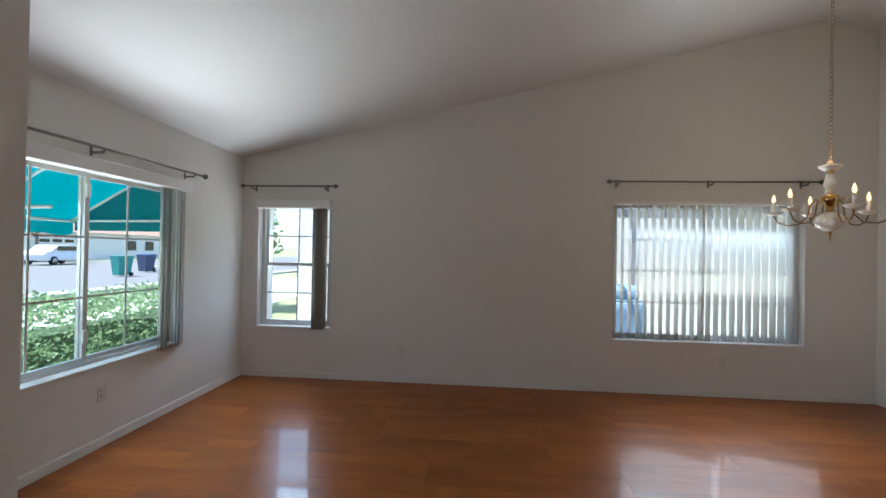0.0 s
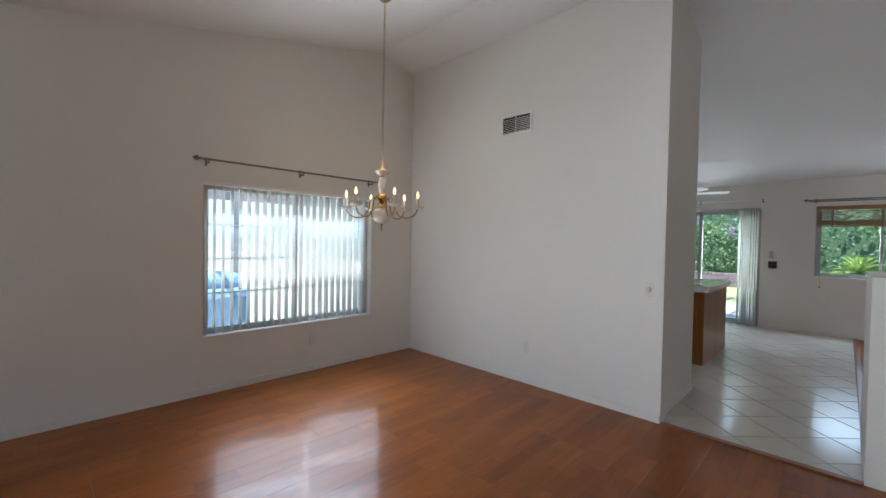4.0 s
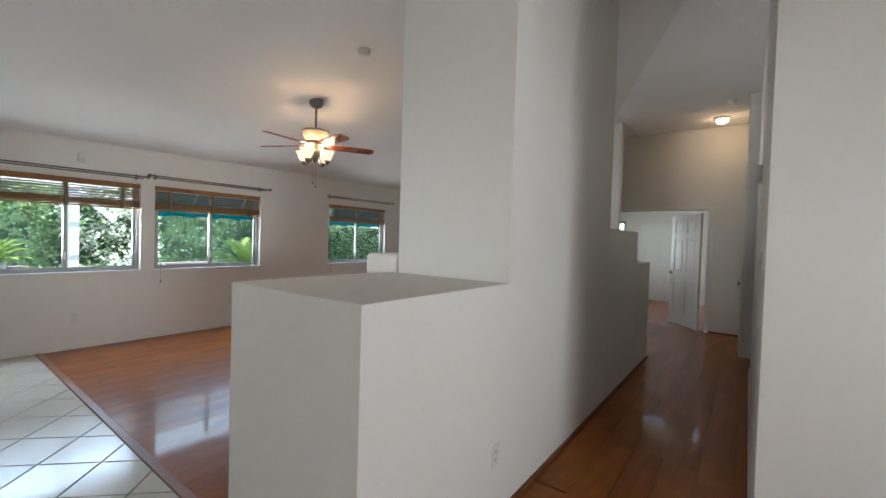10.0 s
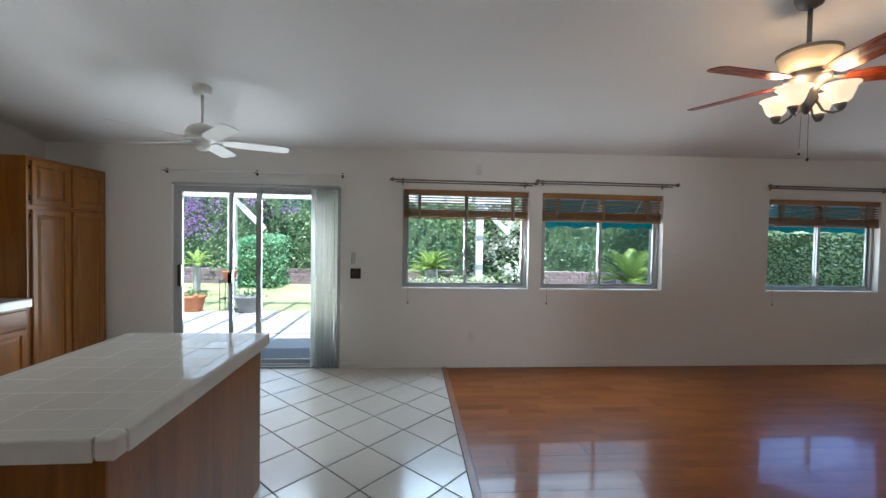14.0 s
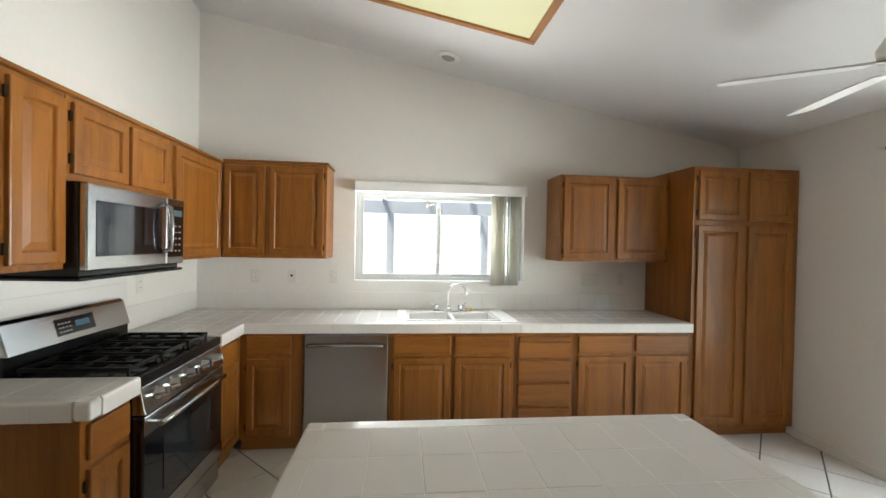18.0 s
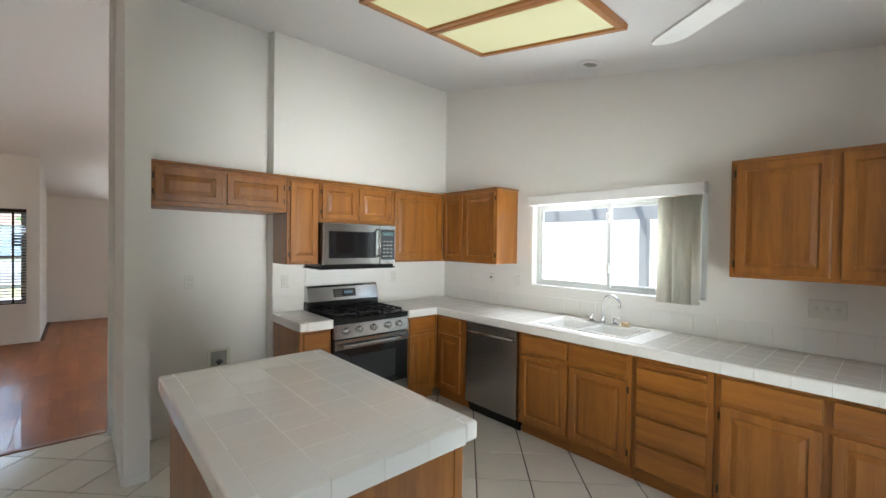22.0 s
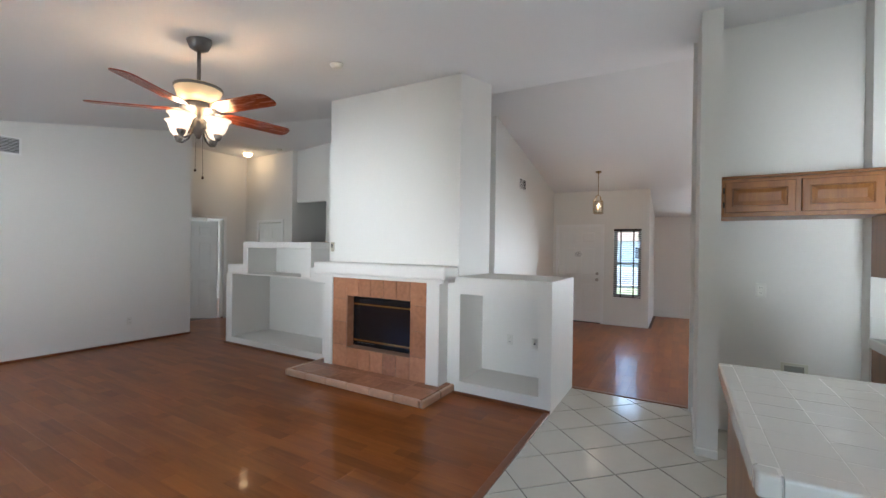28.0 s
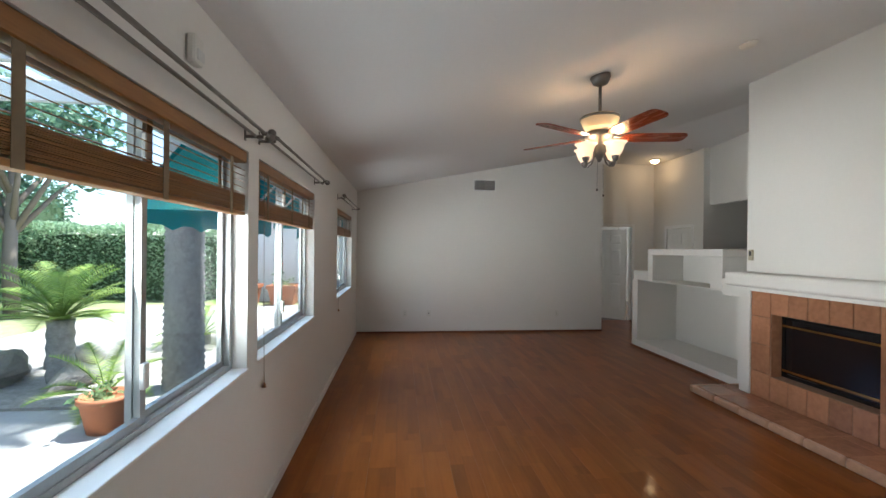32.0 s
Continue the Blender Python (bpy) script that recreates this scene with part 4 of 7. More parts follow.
cabinet("wall_cabinet", "oak corner wall cabinet with one wide door", pose(UX, 4.862, 0, 0, 0, 90), 0.685, UX - STOVE, 1.37, 2.085, [("door", 0.03, 1.395, 0.61, 0.665, "")])
cabinet("wall_cabinet", "oak wall cabinet with two doors beside the kitchen window", pose(UX + 0.002, 5.55, 0), 0.785, K - 5.55, 1.37, 2.10, [("door", 0.02, 1.395, 0.3, 0.68, ""), ("door", 0.35, 1.395, 0.41, 0.68, "r")])
cabinet("wall_cabinet", "oak wall cabinet with two doors next to the pantry", pose(8.555, 5.555, 0), 0.962, K - 5.555, 1.38, 2.10, [("door", 0.03, 1.405, 0.43, 0.67, "l"), ("door", 0.5, 1.405, 0.43, 0.67, "r")])
cabinet("pantry_cabinet", "tall honey oak pantry with four panelled doors", pose(9.518, 5.262, 0), E - 9.518 - 0.012, K - 5.262, 0.08, 2.15,
        [("door", 0.035, 1.73, 0.385, 0.385, "l"), ("door", 0.465, 1.73, 0.385, 0.385, "r"), ("door", 0.035, 0.12, 0.385, 1.57, "l"), ("door", 0.465, 0.12, 0.385, 1.57, "r")], 0.08)
bm = bmesh.new()
bx(bm, UX - 0.012, UX + 0.016, 2.887, 5.55, 2.086, 2.106, 0.003)
bx(bm, UX + 0.0165, UX + 0.797, 5.535, 5.562, 2.101, 2.118, 0.003)
bx(bm, UX + 0.775, UX + 0.797, 5.5625, K, 2.101, 2.118, 0.003)
tagged(part("cabinet_moulding", bm, OAK_Y), "slim oak moulding along the tops of the cabinets", "moulding")

# counters: white tiles with a rounded edge course
GROUTW = mat("pale_grout", (0.76, 0.75, 0.72), 0.85, var=0.1, scale=30)


def tile_mesh(w, d, h=0.008, r=0.003):
    return mesh_of("tile", bx(bmesh.new(), -w / 2, w / 2, -d / 2, d / 2, 0, h, r), COUNTER)


def tiled_top(name, label, x0, x1, y0, y1, edges, z=0.925, edge_h=0.07, skip=None):
    """A worktop: a grout bed, separate tiles, and an edge course on the sides named in edges."""
    c = thing(name, label, "countertop", pose(0, 0, 0))
    hole = skip or []
    bm = bmesh.new()
    cuts_x = sorted({x0, x1, *[v for s_ in hole for v in s_[:2]]})
    for a, b_ in zip(cuts_x, cuts_x[1:]):
        sk = [s_ for s_ in hole if s_[0] <= a and s_[1] >= b_]
        if sk:
            bx(bm, a, b_, y0, sk[0][2], z - 0.062, z - 0.0007)
            bx(bm, a, b_, sk[0][3], y1, z - 0.062, z - 0.0007)
        else:
            bx(bm, a, b_, y0, y1, z - 0.062, z - 0.0007)
    part("bed", bm, GROUTW, c)
    e = 0.05
    ix0, ix1 = x0 + (e if "w" in edges else 0), x1 - (e if "e" in edges else 0)
    iy0, iy1 = y0 + (e if "s" in edges else 0), y1 - (e if "n" in edges else 0)
    nx, ny = max(1, round((ix1 - ix0) / 0.152)), max(1, round((iy1 - iy0) / 0.152))
    tw, td = (ix1 - ix0) / nx, (iy1 - iy0) / ny
    me = tile_mesh(tw - 0.0014, td - 0.0014, r=0.0018)
    for i in range(nx):
        for j in range(ny):
            cx, cy = ix0 + (i + 0.5) * tw, iy0 + (j + 0.5) * td
            if any(s_[0] - 0.07 < cx < s_[1] + 0.07 and s_[2] - 0.07 < cy < s_[3] + 0.07 for s_ in hole):
                continue
            shared("tile", me, c, pose(cx, cy, z - 0.008 + rnd.uniform(-0.0004, 0.0004), rnd.uniform(-0.15, 0.15), rnd.uniform(-0.15, 0.15)))
    # edge course, each piece an L with a rounded nose
    def nose(length):
        b = bmesh.new()
        prof = [(0.048, 0.0), (0.0, 0.0)] + [(-0.012 * math.sin(a), -0.012 + 0.012 * math.cos(a)) for a in [radians(15 * k) for k in range(1, 7)]] + [(-0.012, -edge_h), (-0.004, -edge_h), (-0.004, -0.02), (0.048, -0.009)]
        rows = []
        for xx in (-length / 2 + 0.0006, length / 2 - 0.0006):
            rows.append([b.verts.new((xx, py, pz)) for py, pz in prof])
        k = len(prof)
        for q in range(k):
            f = b.faces.new([rows[0][q], rows[0][(q + 1) % k], rows[1][(q + 1) % k], rows[1][q]])
            f.smooth = False
        b.faces.new(rows[0][::-1])
        b.faces.new(rows[1])
        return mesh_of("edge_tile", b, COUNTER)
    for s_ in edges:
        n, ln = (nx, (ix1 - ix0) / nx) if s_ in "sn" else (ny, (iy1 - iy0) / ny)
        me2 = nose(ln)
        for k in range(n):
            if s_ == "s":
                shared("edge_tile", me2, c, pose(ix0 + (k + 0.5) * ln, y0, z, 0, 0, 0))
            elif s_ == "n":
                shared("edge_tile", me2, c, pose(ix0 + (k + 0.5) * ln, y1, z, 0, 0, 180))
            elif s_ == "e":
                shared("edge_tile", me2, c, pose(x1, iy0 + (k + 0.5) * ln, z, 0, 0, 90))
            else:
                shared("edge_tile", me2, c, pose(x0, iy0 + (k + 0.5) * ln, z, 0, 0, -90))
    for cx, sx in (("w", x0), ("e", x1)):
        for cy, sy in (("s", y0), ("n", y1)):
            if cx in edges and cy in edges:
                dx, dy = (0.05 if cx == "w" else -0.05), (0.05 if cy == "s" else -0.05)
                xa, xb = sorted((sx - math.copysign(0.012, dx), sx + dx - math.copysign(0.002, dx)))
                ya, yb = sorted((sy - math.copysign(0.012, dy), sy + dy - math.copysign(0.002, dy)))
                part("corner_tile", bx(bmesh.new(), xa, xb, ya, yb, z - edge_h, z, 0.011, 3), COUNTER, c)
    return c


SINK = (7.30, 8.02, 5.33, 5.76)
tiled_top("countertop", "white tiled countertop along the window wall, with a sink", FX + 0.03, 9.515, FY - 0.025, K, "s", skip=[SINK])
tiled_top("countertop", "white tiled corner countertop beside the range", STOVE, FX + 0.029, 4.868, K, "e")
tiled_top("countertop", "small white tiled countertop beside the range", STOVE, FX + 0.03, 3.83, 4.095, "se")
tiled_top("island_top", "white tiled island top with a rounded tile edge", 6.975, 8.24, 2.827, 3.608, "nsew")
bm = bmesh.new()
isl = thing("kitchen_island", "oak-panelled kitchen island with a white tiled top", "kitchen island", pose(7.0, 2.86, 0))
part("body", bx(bmesh.new(), 0.0, 1.215, 0.0, 0.715, 0.0, 0.862, 0.003), OAK_Z, isl)
for x_ in (-0.006, 1.2155):
    for y_ in (0.0, 0.675):
        part("corner_strip", bx(bmesh.new(), x_, x_ + 0.0055, y_, y_ + 0.04, 0.0, 0.861, 0.001), OAK_Z, isl)

# backsplash, one course of tiles, three behind the range
bs = thing("backsplash", "white tile backsplash above the counters", "backsplash", pose(0, 0, 0))
sb = mesh_of("tile", bx(bmesh.new(), -0.0748, 0.0748, -0.006, 0.0, -0.0744, 0.0744, 0.0012), COUNTER)
for i in range(25):
    shared("tile", sb, bs, pose(STOVE + 0.08 + i * 0.1505, K - 0.0005, 0.925 + 0.076))
for i in range(14):
    for k in range(3 if 1 < i < 8 else 1):
        shared("tile", sb, bs, pose(STOVE + 0.0005, 3.90 + i * 0.1455, 0.925 + 0.076 + 0.15 * k, 0, 0, 90))

# sink and tap
SINKW = mat("white_enamel", (0.80, 0.79, 0.76), 0.12, var=0.02)
sk = thing("kitchen_sink", "white double-bowl sink set into the counter", "sink", pose(SINK[0], SINK[2], 0.925))
bm = bmesh.new()
sw_, sd_ = SINK[1] - SINK[0], SINK[3] - SINK[2]
xs, ys = (0.0, 0.025, sw_ / 2 - 0.014, sw_ / 2 + 0.014, sw_ - 0.025, sw_), (0.0, 0.03, sd_ - 0.07, sd_)
gridv = [[bm.verts.new((x, y, 0.006)) for y in ys] for x in xs]
for i in range(5):
    for j in range(3):
        if j == 1 and i in (1, 3):
            up = [gridv[i][1], gridv[i + 1][1], gridv[i + 1][2], gridv[i][2]]
            mx_, my_ = (xs[i] + xs[i + 1]) / 2, (ys[1] + ys[2]) / 2
            rings = [up] + [[bm.verts.new((mx_ + (v.co.x - mx_) * k, my_ + (v.co.y - my_) * k, z)) for v in up] for k, z in ((0.97, -0.006), (0.93, -0.15), (0.84, -0.18))]
            for p, q in zip(rings, rings[1:]):
                for k in range(4):
                    bm.faces.new([p[k], p[(k + 1) % 4], q[(k + 1) % 4], q[k]])
            bm.faces.new(rings[-1])
        else:
            bm.faces.new([gridv[i][j], gridv[i + 1][j], gridv[i + 1][j + 1], gridv[i][j + 1]])
rim = [g[0] for g in gridv] + gridv[5][1:] + [g[3] for g in gridv[4::-1]] + gridv[0][2:0:-1]
low = [bm.verts.new((v.co.x, v.co.y, -0.006)) for v in rim]
for k in range(len(rim)):
    k2 = (k + 1) % len(rim)
    bm.faces.new([rim[k], rim[k2], low[k2], low[k]])
part("bowl", bm, SINKW, sk)
for x0 in (sw_ * 0.25, sw_ * 0.75):
    part("drain", lathe(bmesh.new(), [(0, 0.003), (0.02, 0.001), (0.04, 0.004), (0.042, 0)], (x0, sd_ / 2 - 0.02, -0.18), 16), CHROME, sk)
fc = thing("kitchen_faucet", "chrome gooseneck faucet with two handles", "faucet", pose(7.66, 5.73, 0.93))
part("base_plate", bx(bmesh.new(), -0.13, 0.13, -0.028, 0.028, 0, 0.014, 0.007, 2), CHROME, fc)
part("spout", tube(bmesh.new(), [(0, 0, 0.012), (0, 0, 0.16)] + [(0.075 - 0.075 * math.cos(radians(a)) , -0.03 * math.sin(radians(a * 0.5)), 0.16 + 0.075 * math.sin(radians(a))) for a in range(15, 196, 15)], 0.0105, 10), CHROME, fc)
part("collar", lathe(bmesh.new(), [(0, 0), (0.022, 0), (0.02, 0.03), (0.013, 0.045), (0.0, 0.046)], (0, 0, 0.012), 14), CHROME, fc)
for sx in (-0.1, 0.1):
    hd_ = part("handle", lathe(bmesh.new(), [(0, 0), (0.02, 0), (0.016, 0.03), (0.019, 0.045), (0.0, 0.056)], (sx, 0, 0.012), 12), CHROME, fc)
    part("lever", tube(bmesh.new(), [(sx, 0, 0.055), (sx + math.copysign(0.05, sx), -0.012, 0.068)], [0.007, 0.005], 8), CHROME, hd_)
sp = part("sponge", bx(bmesh.new(), 7.81, 7.87, 5.72, 5.75, 0.929, 0.965, 0.004), mat("sponge", (0.62, 0.5, 0.3), 0.9, var=0.2, scale=60))
tagged(sp, "small beige sponge standing beside the faucet", "sponge")

# range
rg = thing("gas_range", "stainless steel gas range with black cooktop and oven door", "stove", pose(FX + 0.025, 4.10, 0, 0, 0, 90))
RW = 0.762
dp = FX + 0.025 - STOVE - 0.01
part("body", bx(bmesh.new(), 0.004, RW - 0.004, 0.025, dp, 0.03, 0.90, 0.004), BLACK, rg)
part("drawer", bx(bmesh.new(), 0.006, RW - 0.006, -0.012, 0.0245, 0.06, 0.19, 0.006), STEEL, rg, "stainless bottom drawer")
od = part("oven_door", bx(bmesh.new(), 0.006, RW - 0.006, -0.025, 0.0245, 0.205, 0.745, 0.006), BLACKGLASS, rg, "black glass oven door")
part("door_band", bx(bmesh.new(), 0.006, RW - 0.006, -0.0285, -0.0255, 0.665, 0.745, 0.001), STEEL, od, "stainless band")
part("door_foot", bx(bmesh.new(), 0.006, RW - 0.006, -0.0285, -0.0255, 0.207, 0.295, 0.001), STEEL, od, "stainless lower band")
part("window", bx(bmesh.new(), 0.15, RW - 0.15, -0.0275, -0.0255, 0.355, 0.60, 0.0008), mat("oven_window", (0.03, 0.033, 0.036), 0.04, var=0.1), od, "tinted oven window")
hb = tube(bmesh.new(), [(0.06, -0.062, 0.70), (0.2, -0.07, 0.70), (RW - 0.2, -0.07, 0.70), (RW - 0.06, -0.062, 0.70)], 0.012, 10)
for hx in (0.07, RW - 0.07):
    bx(hb, hx - 0.01, hx + 0.01, -0.06, -0.028, 0.69, 0.71)
part("handle", hb, STEEL, od, "stainless bar handle")


def slanted(profile):
    """A bar across the range from a (depth, height) profile, its long edges eased."""
    b = bmesh.new()
    ends = [[b.verts.new((x, y, z)) for y, z in profile] for x in (0.004, RW - 0.004)]
    n = len(profile)
    for k in range(n):
        b.faces.new([ends[0][k], ends[0][(k + 1) % n], ends[1][(k + 1) % n], ends[1][k]])
    b.faces.new(ends[0][::-1])
    b.faces.new(ends[1])
    bmesh.ops.recalc_face_normals(b, faces=b.faces[:])
    bmesh.ops.bevel(b, geom=b.edges[:], offset=0.004, segments=2, affect="EDGES", profile=0.5)
    return b


part("control_panel", slanted([(-0.032, 0.757), (-0.008, 0.872), (0.024, 0.872), (0.024, 0.757)]), STEEL, rg, "stainless sloping front panel with knobs")
part("front_lip", bx(bmesh.new(), 0.0, RW, -0.012, -0.0005, 0.874, 0.92, 0.004), BLACK, rg, "black front edge of the cooktop")
for k in range(5):
    kx = (0.11, 0.235, 0.38, 0.53, 0.655)[k]
    kb = part("knob", lathe(bmesh.new(), [(0, -0.004), (0.030, -0.004), (0.030, 0.006), (0.023, 0.010), (0.021, 0.036), (0.018, 0.039), (0, 0.04)], (kx, -0.019, 0.818), 20, pose(0, 0, 0, 78, 0, 0)), STEEL, rg)
    part("pointer", bx(bmesh.new(), kx - 0.004, kx + 0.004, -0.010, 0.0, -0.02, 0.02, 0.0015), STEEL, kb, m=pose(0, -0.0585, 0.8265, -12, 0, 0))
part("cooktop", bx(bmesh.new(), 0.0, RW, 0.0, dp - 0.06, 0.901, 0.92, 0.005), BLACK, rg, "black enamel cooktop")
for gx in (0.03, 0.275, 0.52):
    gm = bmesh.new()
    gw, g0, g1 = 0.212, 0.05, dp - 0.11
    for xx in (gx, gx + gw - 0.012):
        bx(gm, xx, xx + 0.012, g0, g1, 0.935, 0.952, 0.002)
    for yy in (g0, (g0 + g1) / 2 - 0.006, g1 - 0.012):
        bx(gm, gx + 0.012, gx + gw - 0.012, yy, yy + 0.012, 0.936, 0.951, 0.002)
    for cy in ((g0 * 3 + g1) / 4, (g0 + g1 * 3) / 4):
        bx(gm, gx + gw / 2 - 0.006, gx + gw / 2 + 0.006, cy - 0.1, cy + 0.1, 0.937, 0.95, 0.002)
        bx(gm, gx + 0.012, gx + 0.07, cy - 0.006, cy + 0.006, 0.937, 0.95)
        bx(gm, gx + gw - 0.07, gx + gw - 0.012, cy - 0.006, cy + 0.006, 0.937, 0.95)
    for xx in (gx + 0.002, gx + gw - 0.012):
        for yy in (g0 + 0.002, g1 - 0.012):
            bx(gm, xx, xx + 0.01, yy, yy + 0.01, 0.9195, 0.936)
    part("grate", gm, IRON, rg, "black cast iron grate")
    for cy in ((g0 * 3 + g1) / 4, (g0 + g1 * 3) / 4):
        part("burner", lathe(bmesh.new(), [(0, 0.016), (0.03, 0.016), (0.034, 0.01), (0.045, 0.008), (0.048, 0)], (gx + gw / 2, cy, 0.9195), 18), IRON, rg)
bg = part("backguard", slanted([(dp - 0.10, 1.002), (dp - 0.062, 1.135), (dp - 0.045, 1.15), (dp, 1.15), (dp, 1.002)]), STEEL, rg, "stainless sloping backguard with a display")
FACE = pose(0, dp - 0.10, 1.002, -16, 0, 0)
part("display", bx(bmesh.new(), 0.26, 0.50, -0.002, 0.002, 0.032, 0.112, 0.001), BLACKGLASS, bg, "black clock display", m=FACE)
for i in range(4):
    for k in range(3):
        part("button", bx(bmesh.new(), 0.275 + 0.02 * i, 0.287 + 0.02 * i, -0.003, -0.0022, 0.045 + 0.02 * k, 0.051 + 0.02 * k), SCREWMETAL, bg, m=FACE)
part("clock", bx(bmesh.new(), 0.375, 0.465, -0.003, -0.0022, 0.06, 0.09), mat("clock_glass", (0.08, 0.14, 0.2), 0.05, var=0.1), bg, "bluish clock window", m=FACE)
part("backguard_foot", bx(bmesh.new(), 0.0, RW, dp - 0.085, dp, 0.921, 1.0015, 0.003), BLACK, rg, "black lower band")

# microwave
mw = thing("microwave", "stainless steel over-the-range microwave", "microwave", pose(5.95, 4.102, 0, 0, 0, 90))
part("body", bx(bmesh.new(), 0.003, 0.755, 0.02, 5.95 - STOVE - 0.004, 1.335, 1.732, 0.004), BLACK, mw)
md = part("door", bx(bmesh.new(), 0.003, 0.575, -0.012, 0.0195, 1.36, 1.73, 0.006), STEEL, mw, "stainless door with a dark window")
part("window", bx(bmesh.new(), 0.055, 0.53, -0.0145, -0.0125, 1.42, 1.66, 0.0008), BLACKGLASS, md, "dark glass window")
part("control_panel", bx(bmesh.new(), 0.58, 0.755, -0.012, 0.0195, 1.36, 1.73, 0.006), STEEL, mw, "stainless control panel")
part("key_pad", bx(bmesh.new(), 0.588, 0.742, -0.0145, -0.0125, 1.40, 1.69, 0.0008), BLACKGLASS, mw, "dark touch pad")
mh = tube(bmesh.new(), [(0.545, -0.012, 1.43), (0.545, -0.05, 1.45), (0.545, -0.058, 1.56), (0.545, -0.05, 1.67), (0.545, -0.012, 1.69)], 0.012, 10)
part("handle", mh, DARKSTEEL, md, "curved dark metal handle")
for k in range(5):
    for i in range(3):
        box_part("key", (0.612 + 0.04 * i, 0.632 + 0.04 * i, -0.0152, -0.0147, 1.43 + 0.035 * k, 1.438 + 0.035 * k), SCREWMETAL, mw)
box_part("clock", (0.605, 0.725, -0.0152, -0.0147, 1.63, 1.665), mat("microwave_clock", (0.10, 0.16, 0.17), 0.1, var=0.1), mw, "pale clock window")
part("vent_lip", bx(bmesh.new(), -0.02, 0.76, -0.005, 0.36, 1.32, 1.3345, 0.004), BLACK, mw, "black bottom vent")

# dishwasher
dw = thing("dishwasher", "stainless steel dishwasher under the counter", "dishwasher", pose(6.575, FY - 0.012, 0))
part("body", bx(bmesh.new(), 0.003, 0.597, 0.035, 0.57, 0.05, 0.855), BLACK, dw)
part("door", bx(bmesh.new(), 0.004, 0.596, -0.01, 0.034, 0.105, 0.845, 0.008, 2), DARKSTEEL, dw, "brushed stainless door")
part("toe_kick", bx(bmesh.new(), 0.004, 0.596, 0.05, 0.07, 0.0, 0.10), BLACK, dw, "black toe kick")
hb = tube(bmesh.new(), [(0.03, -0.01, 0.765), (0.05, -0.042, 0.768), (0.3, -0.052, 0.772), (0.55, -0.042, 0.768), (0.57, -0.01, 0.765)], 0.011, 10)
part("handle", hb, STEEL, dw, "curved stainless handle")

# ---------------- fireplace wall ----------------
TERRA = mat("terracotta_tile", (0.375, 0.178, 0.097), 0.16, var=0.42, scale=4.5, fine=22, random_amt=0.8, bump=0.2, bscale=60)
TERRA_EDGE = mat("worn_tile_edge", (0.50, 0.30, 0.19), 0.35, var=0.18, scale=5, fine=35, random_amt=0.4, bump=0.2, bscale=60)
TGROUT = mat("tan_grout", (0.30, 0.18, 0.115), 0.9, var=0.12, scale=30)
bm = bmesh.new()
CH0, CH1 = -1.335, 0.58
bx(bm, 5.0, 5.42, CH0, CH1, 0, 3.68)
for y0, y1, z0, z1 in ((CH0, -0.86, 0, 3.6), (0.08, CH1, 0, 3.6), (-0.86, 0.08, 0, 0.32), (-0.86, 0.08, 0.945, 3.6)):
    bx(bm, 5.42, 5.8, y0, y1, z0, z1)
structure("wall_chimney", bm, PAINT, "tall off-white plastered chimney breast")
bm = bmesh.new()
bx(bm, 5.0, 5.30, CH1, 1.605, 0, 1.23)
for y0, y1, z0, z1 in ((CH1, 1.605, 1.055, 1.23), (CH1, 1.605, 0, 0.135), (CH1, 0.64, 0.135, 1.055), (1.485, 1.605, 0.135, 1.055)):
    bx(bm, 5.30, 5.87, y0, y1, z0, z1)
structure("wall_display_niche", bm, PAINT, "low plastered wall with an open display niche")
tv = thing("built_in_shelf", "stepped off-white plastered media shelf built beside the fireplace", "shelf", pose(5.0, -3.54, 0))
Y = lambda y: y + 3.54
DP = 0.83
part("back_wall", bx(bx(bx(bmesh.new(), 0.0, 0.12, Y(-3.27), Y(-2.52), 0, 1.24, 0.012, 2), 0.0, 0.12, Y(-2.5195), Y(CH0), 0, 1.6, 0.012, 2), 0.1205, 0.15, 0.0, Y(CH0), 0, 1.10), PAINT, tv)
part("base", bx(bmesh.new(), 0.15, DP, 0.0, Y(CH0), 0.0, 0.12, 0.006), PAINT, tv)
part("side", bx(bmesh.new(), 0.15, DP, 0.0, Y(-3.385), 0.1205, 1.09, 0.006), PAINT, tv)
part("side", bx(bmesh.new(), 0.15, DP, Y(-1.42), Y(CH0), 0.1205, 1.05, 0.006), PAINT, tv)
part("cap", bx(bmesh.new(), 0.15, DP, 0.04, Y(-3.1205), 1.1105, 1.245, 0.01, 2), PAINT, tv, "low stepped cap")
part("cap", bx(bmesh.new(), 0.15, DP, Y(-1.6495), Y(CH0), 1.0505, 1.25, 0.01, 2), PAINT, tv, "low stepped cap")
part("shelf_board", bx(bmesh.new(), 0.15, DP - 0.004, 0.02, Y(-1.65), 1.0905, 1.11, 0.003), PAINT, tv, "thin plastered shelf over the lower niche")
up = part("upper_box", bx(bmesh.new(), 0.27, DP, Y(-3.12), Y(-1.65), 1.50, 1.59, 0.01, 2), PAINT, tv, "upper stepped box")
part("side", bx(bmesh.new(), 0.27, DP, Y(-3.12), Y(-3.0), 1.1105, 1.4995, 0.004), PAINT, up)
part("side", bx(bmesh.new(), 0.27, DP, Y(-1.84), Y(-1.65), 1.1105, 1.4995, 0.004), PAINT, up)
part("back", bx(bmesh.new(), 0.3, 0.33, Y(-2.9995), Y(-1.8405), 1.1105, 1.4995), PAINT, up)

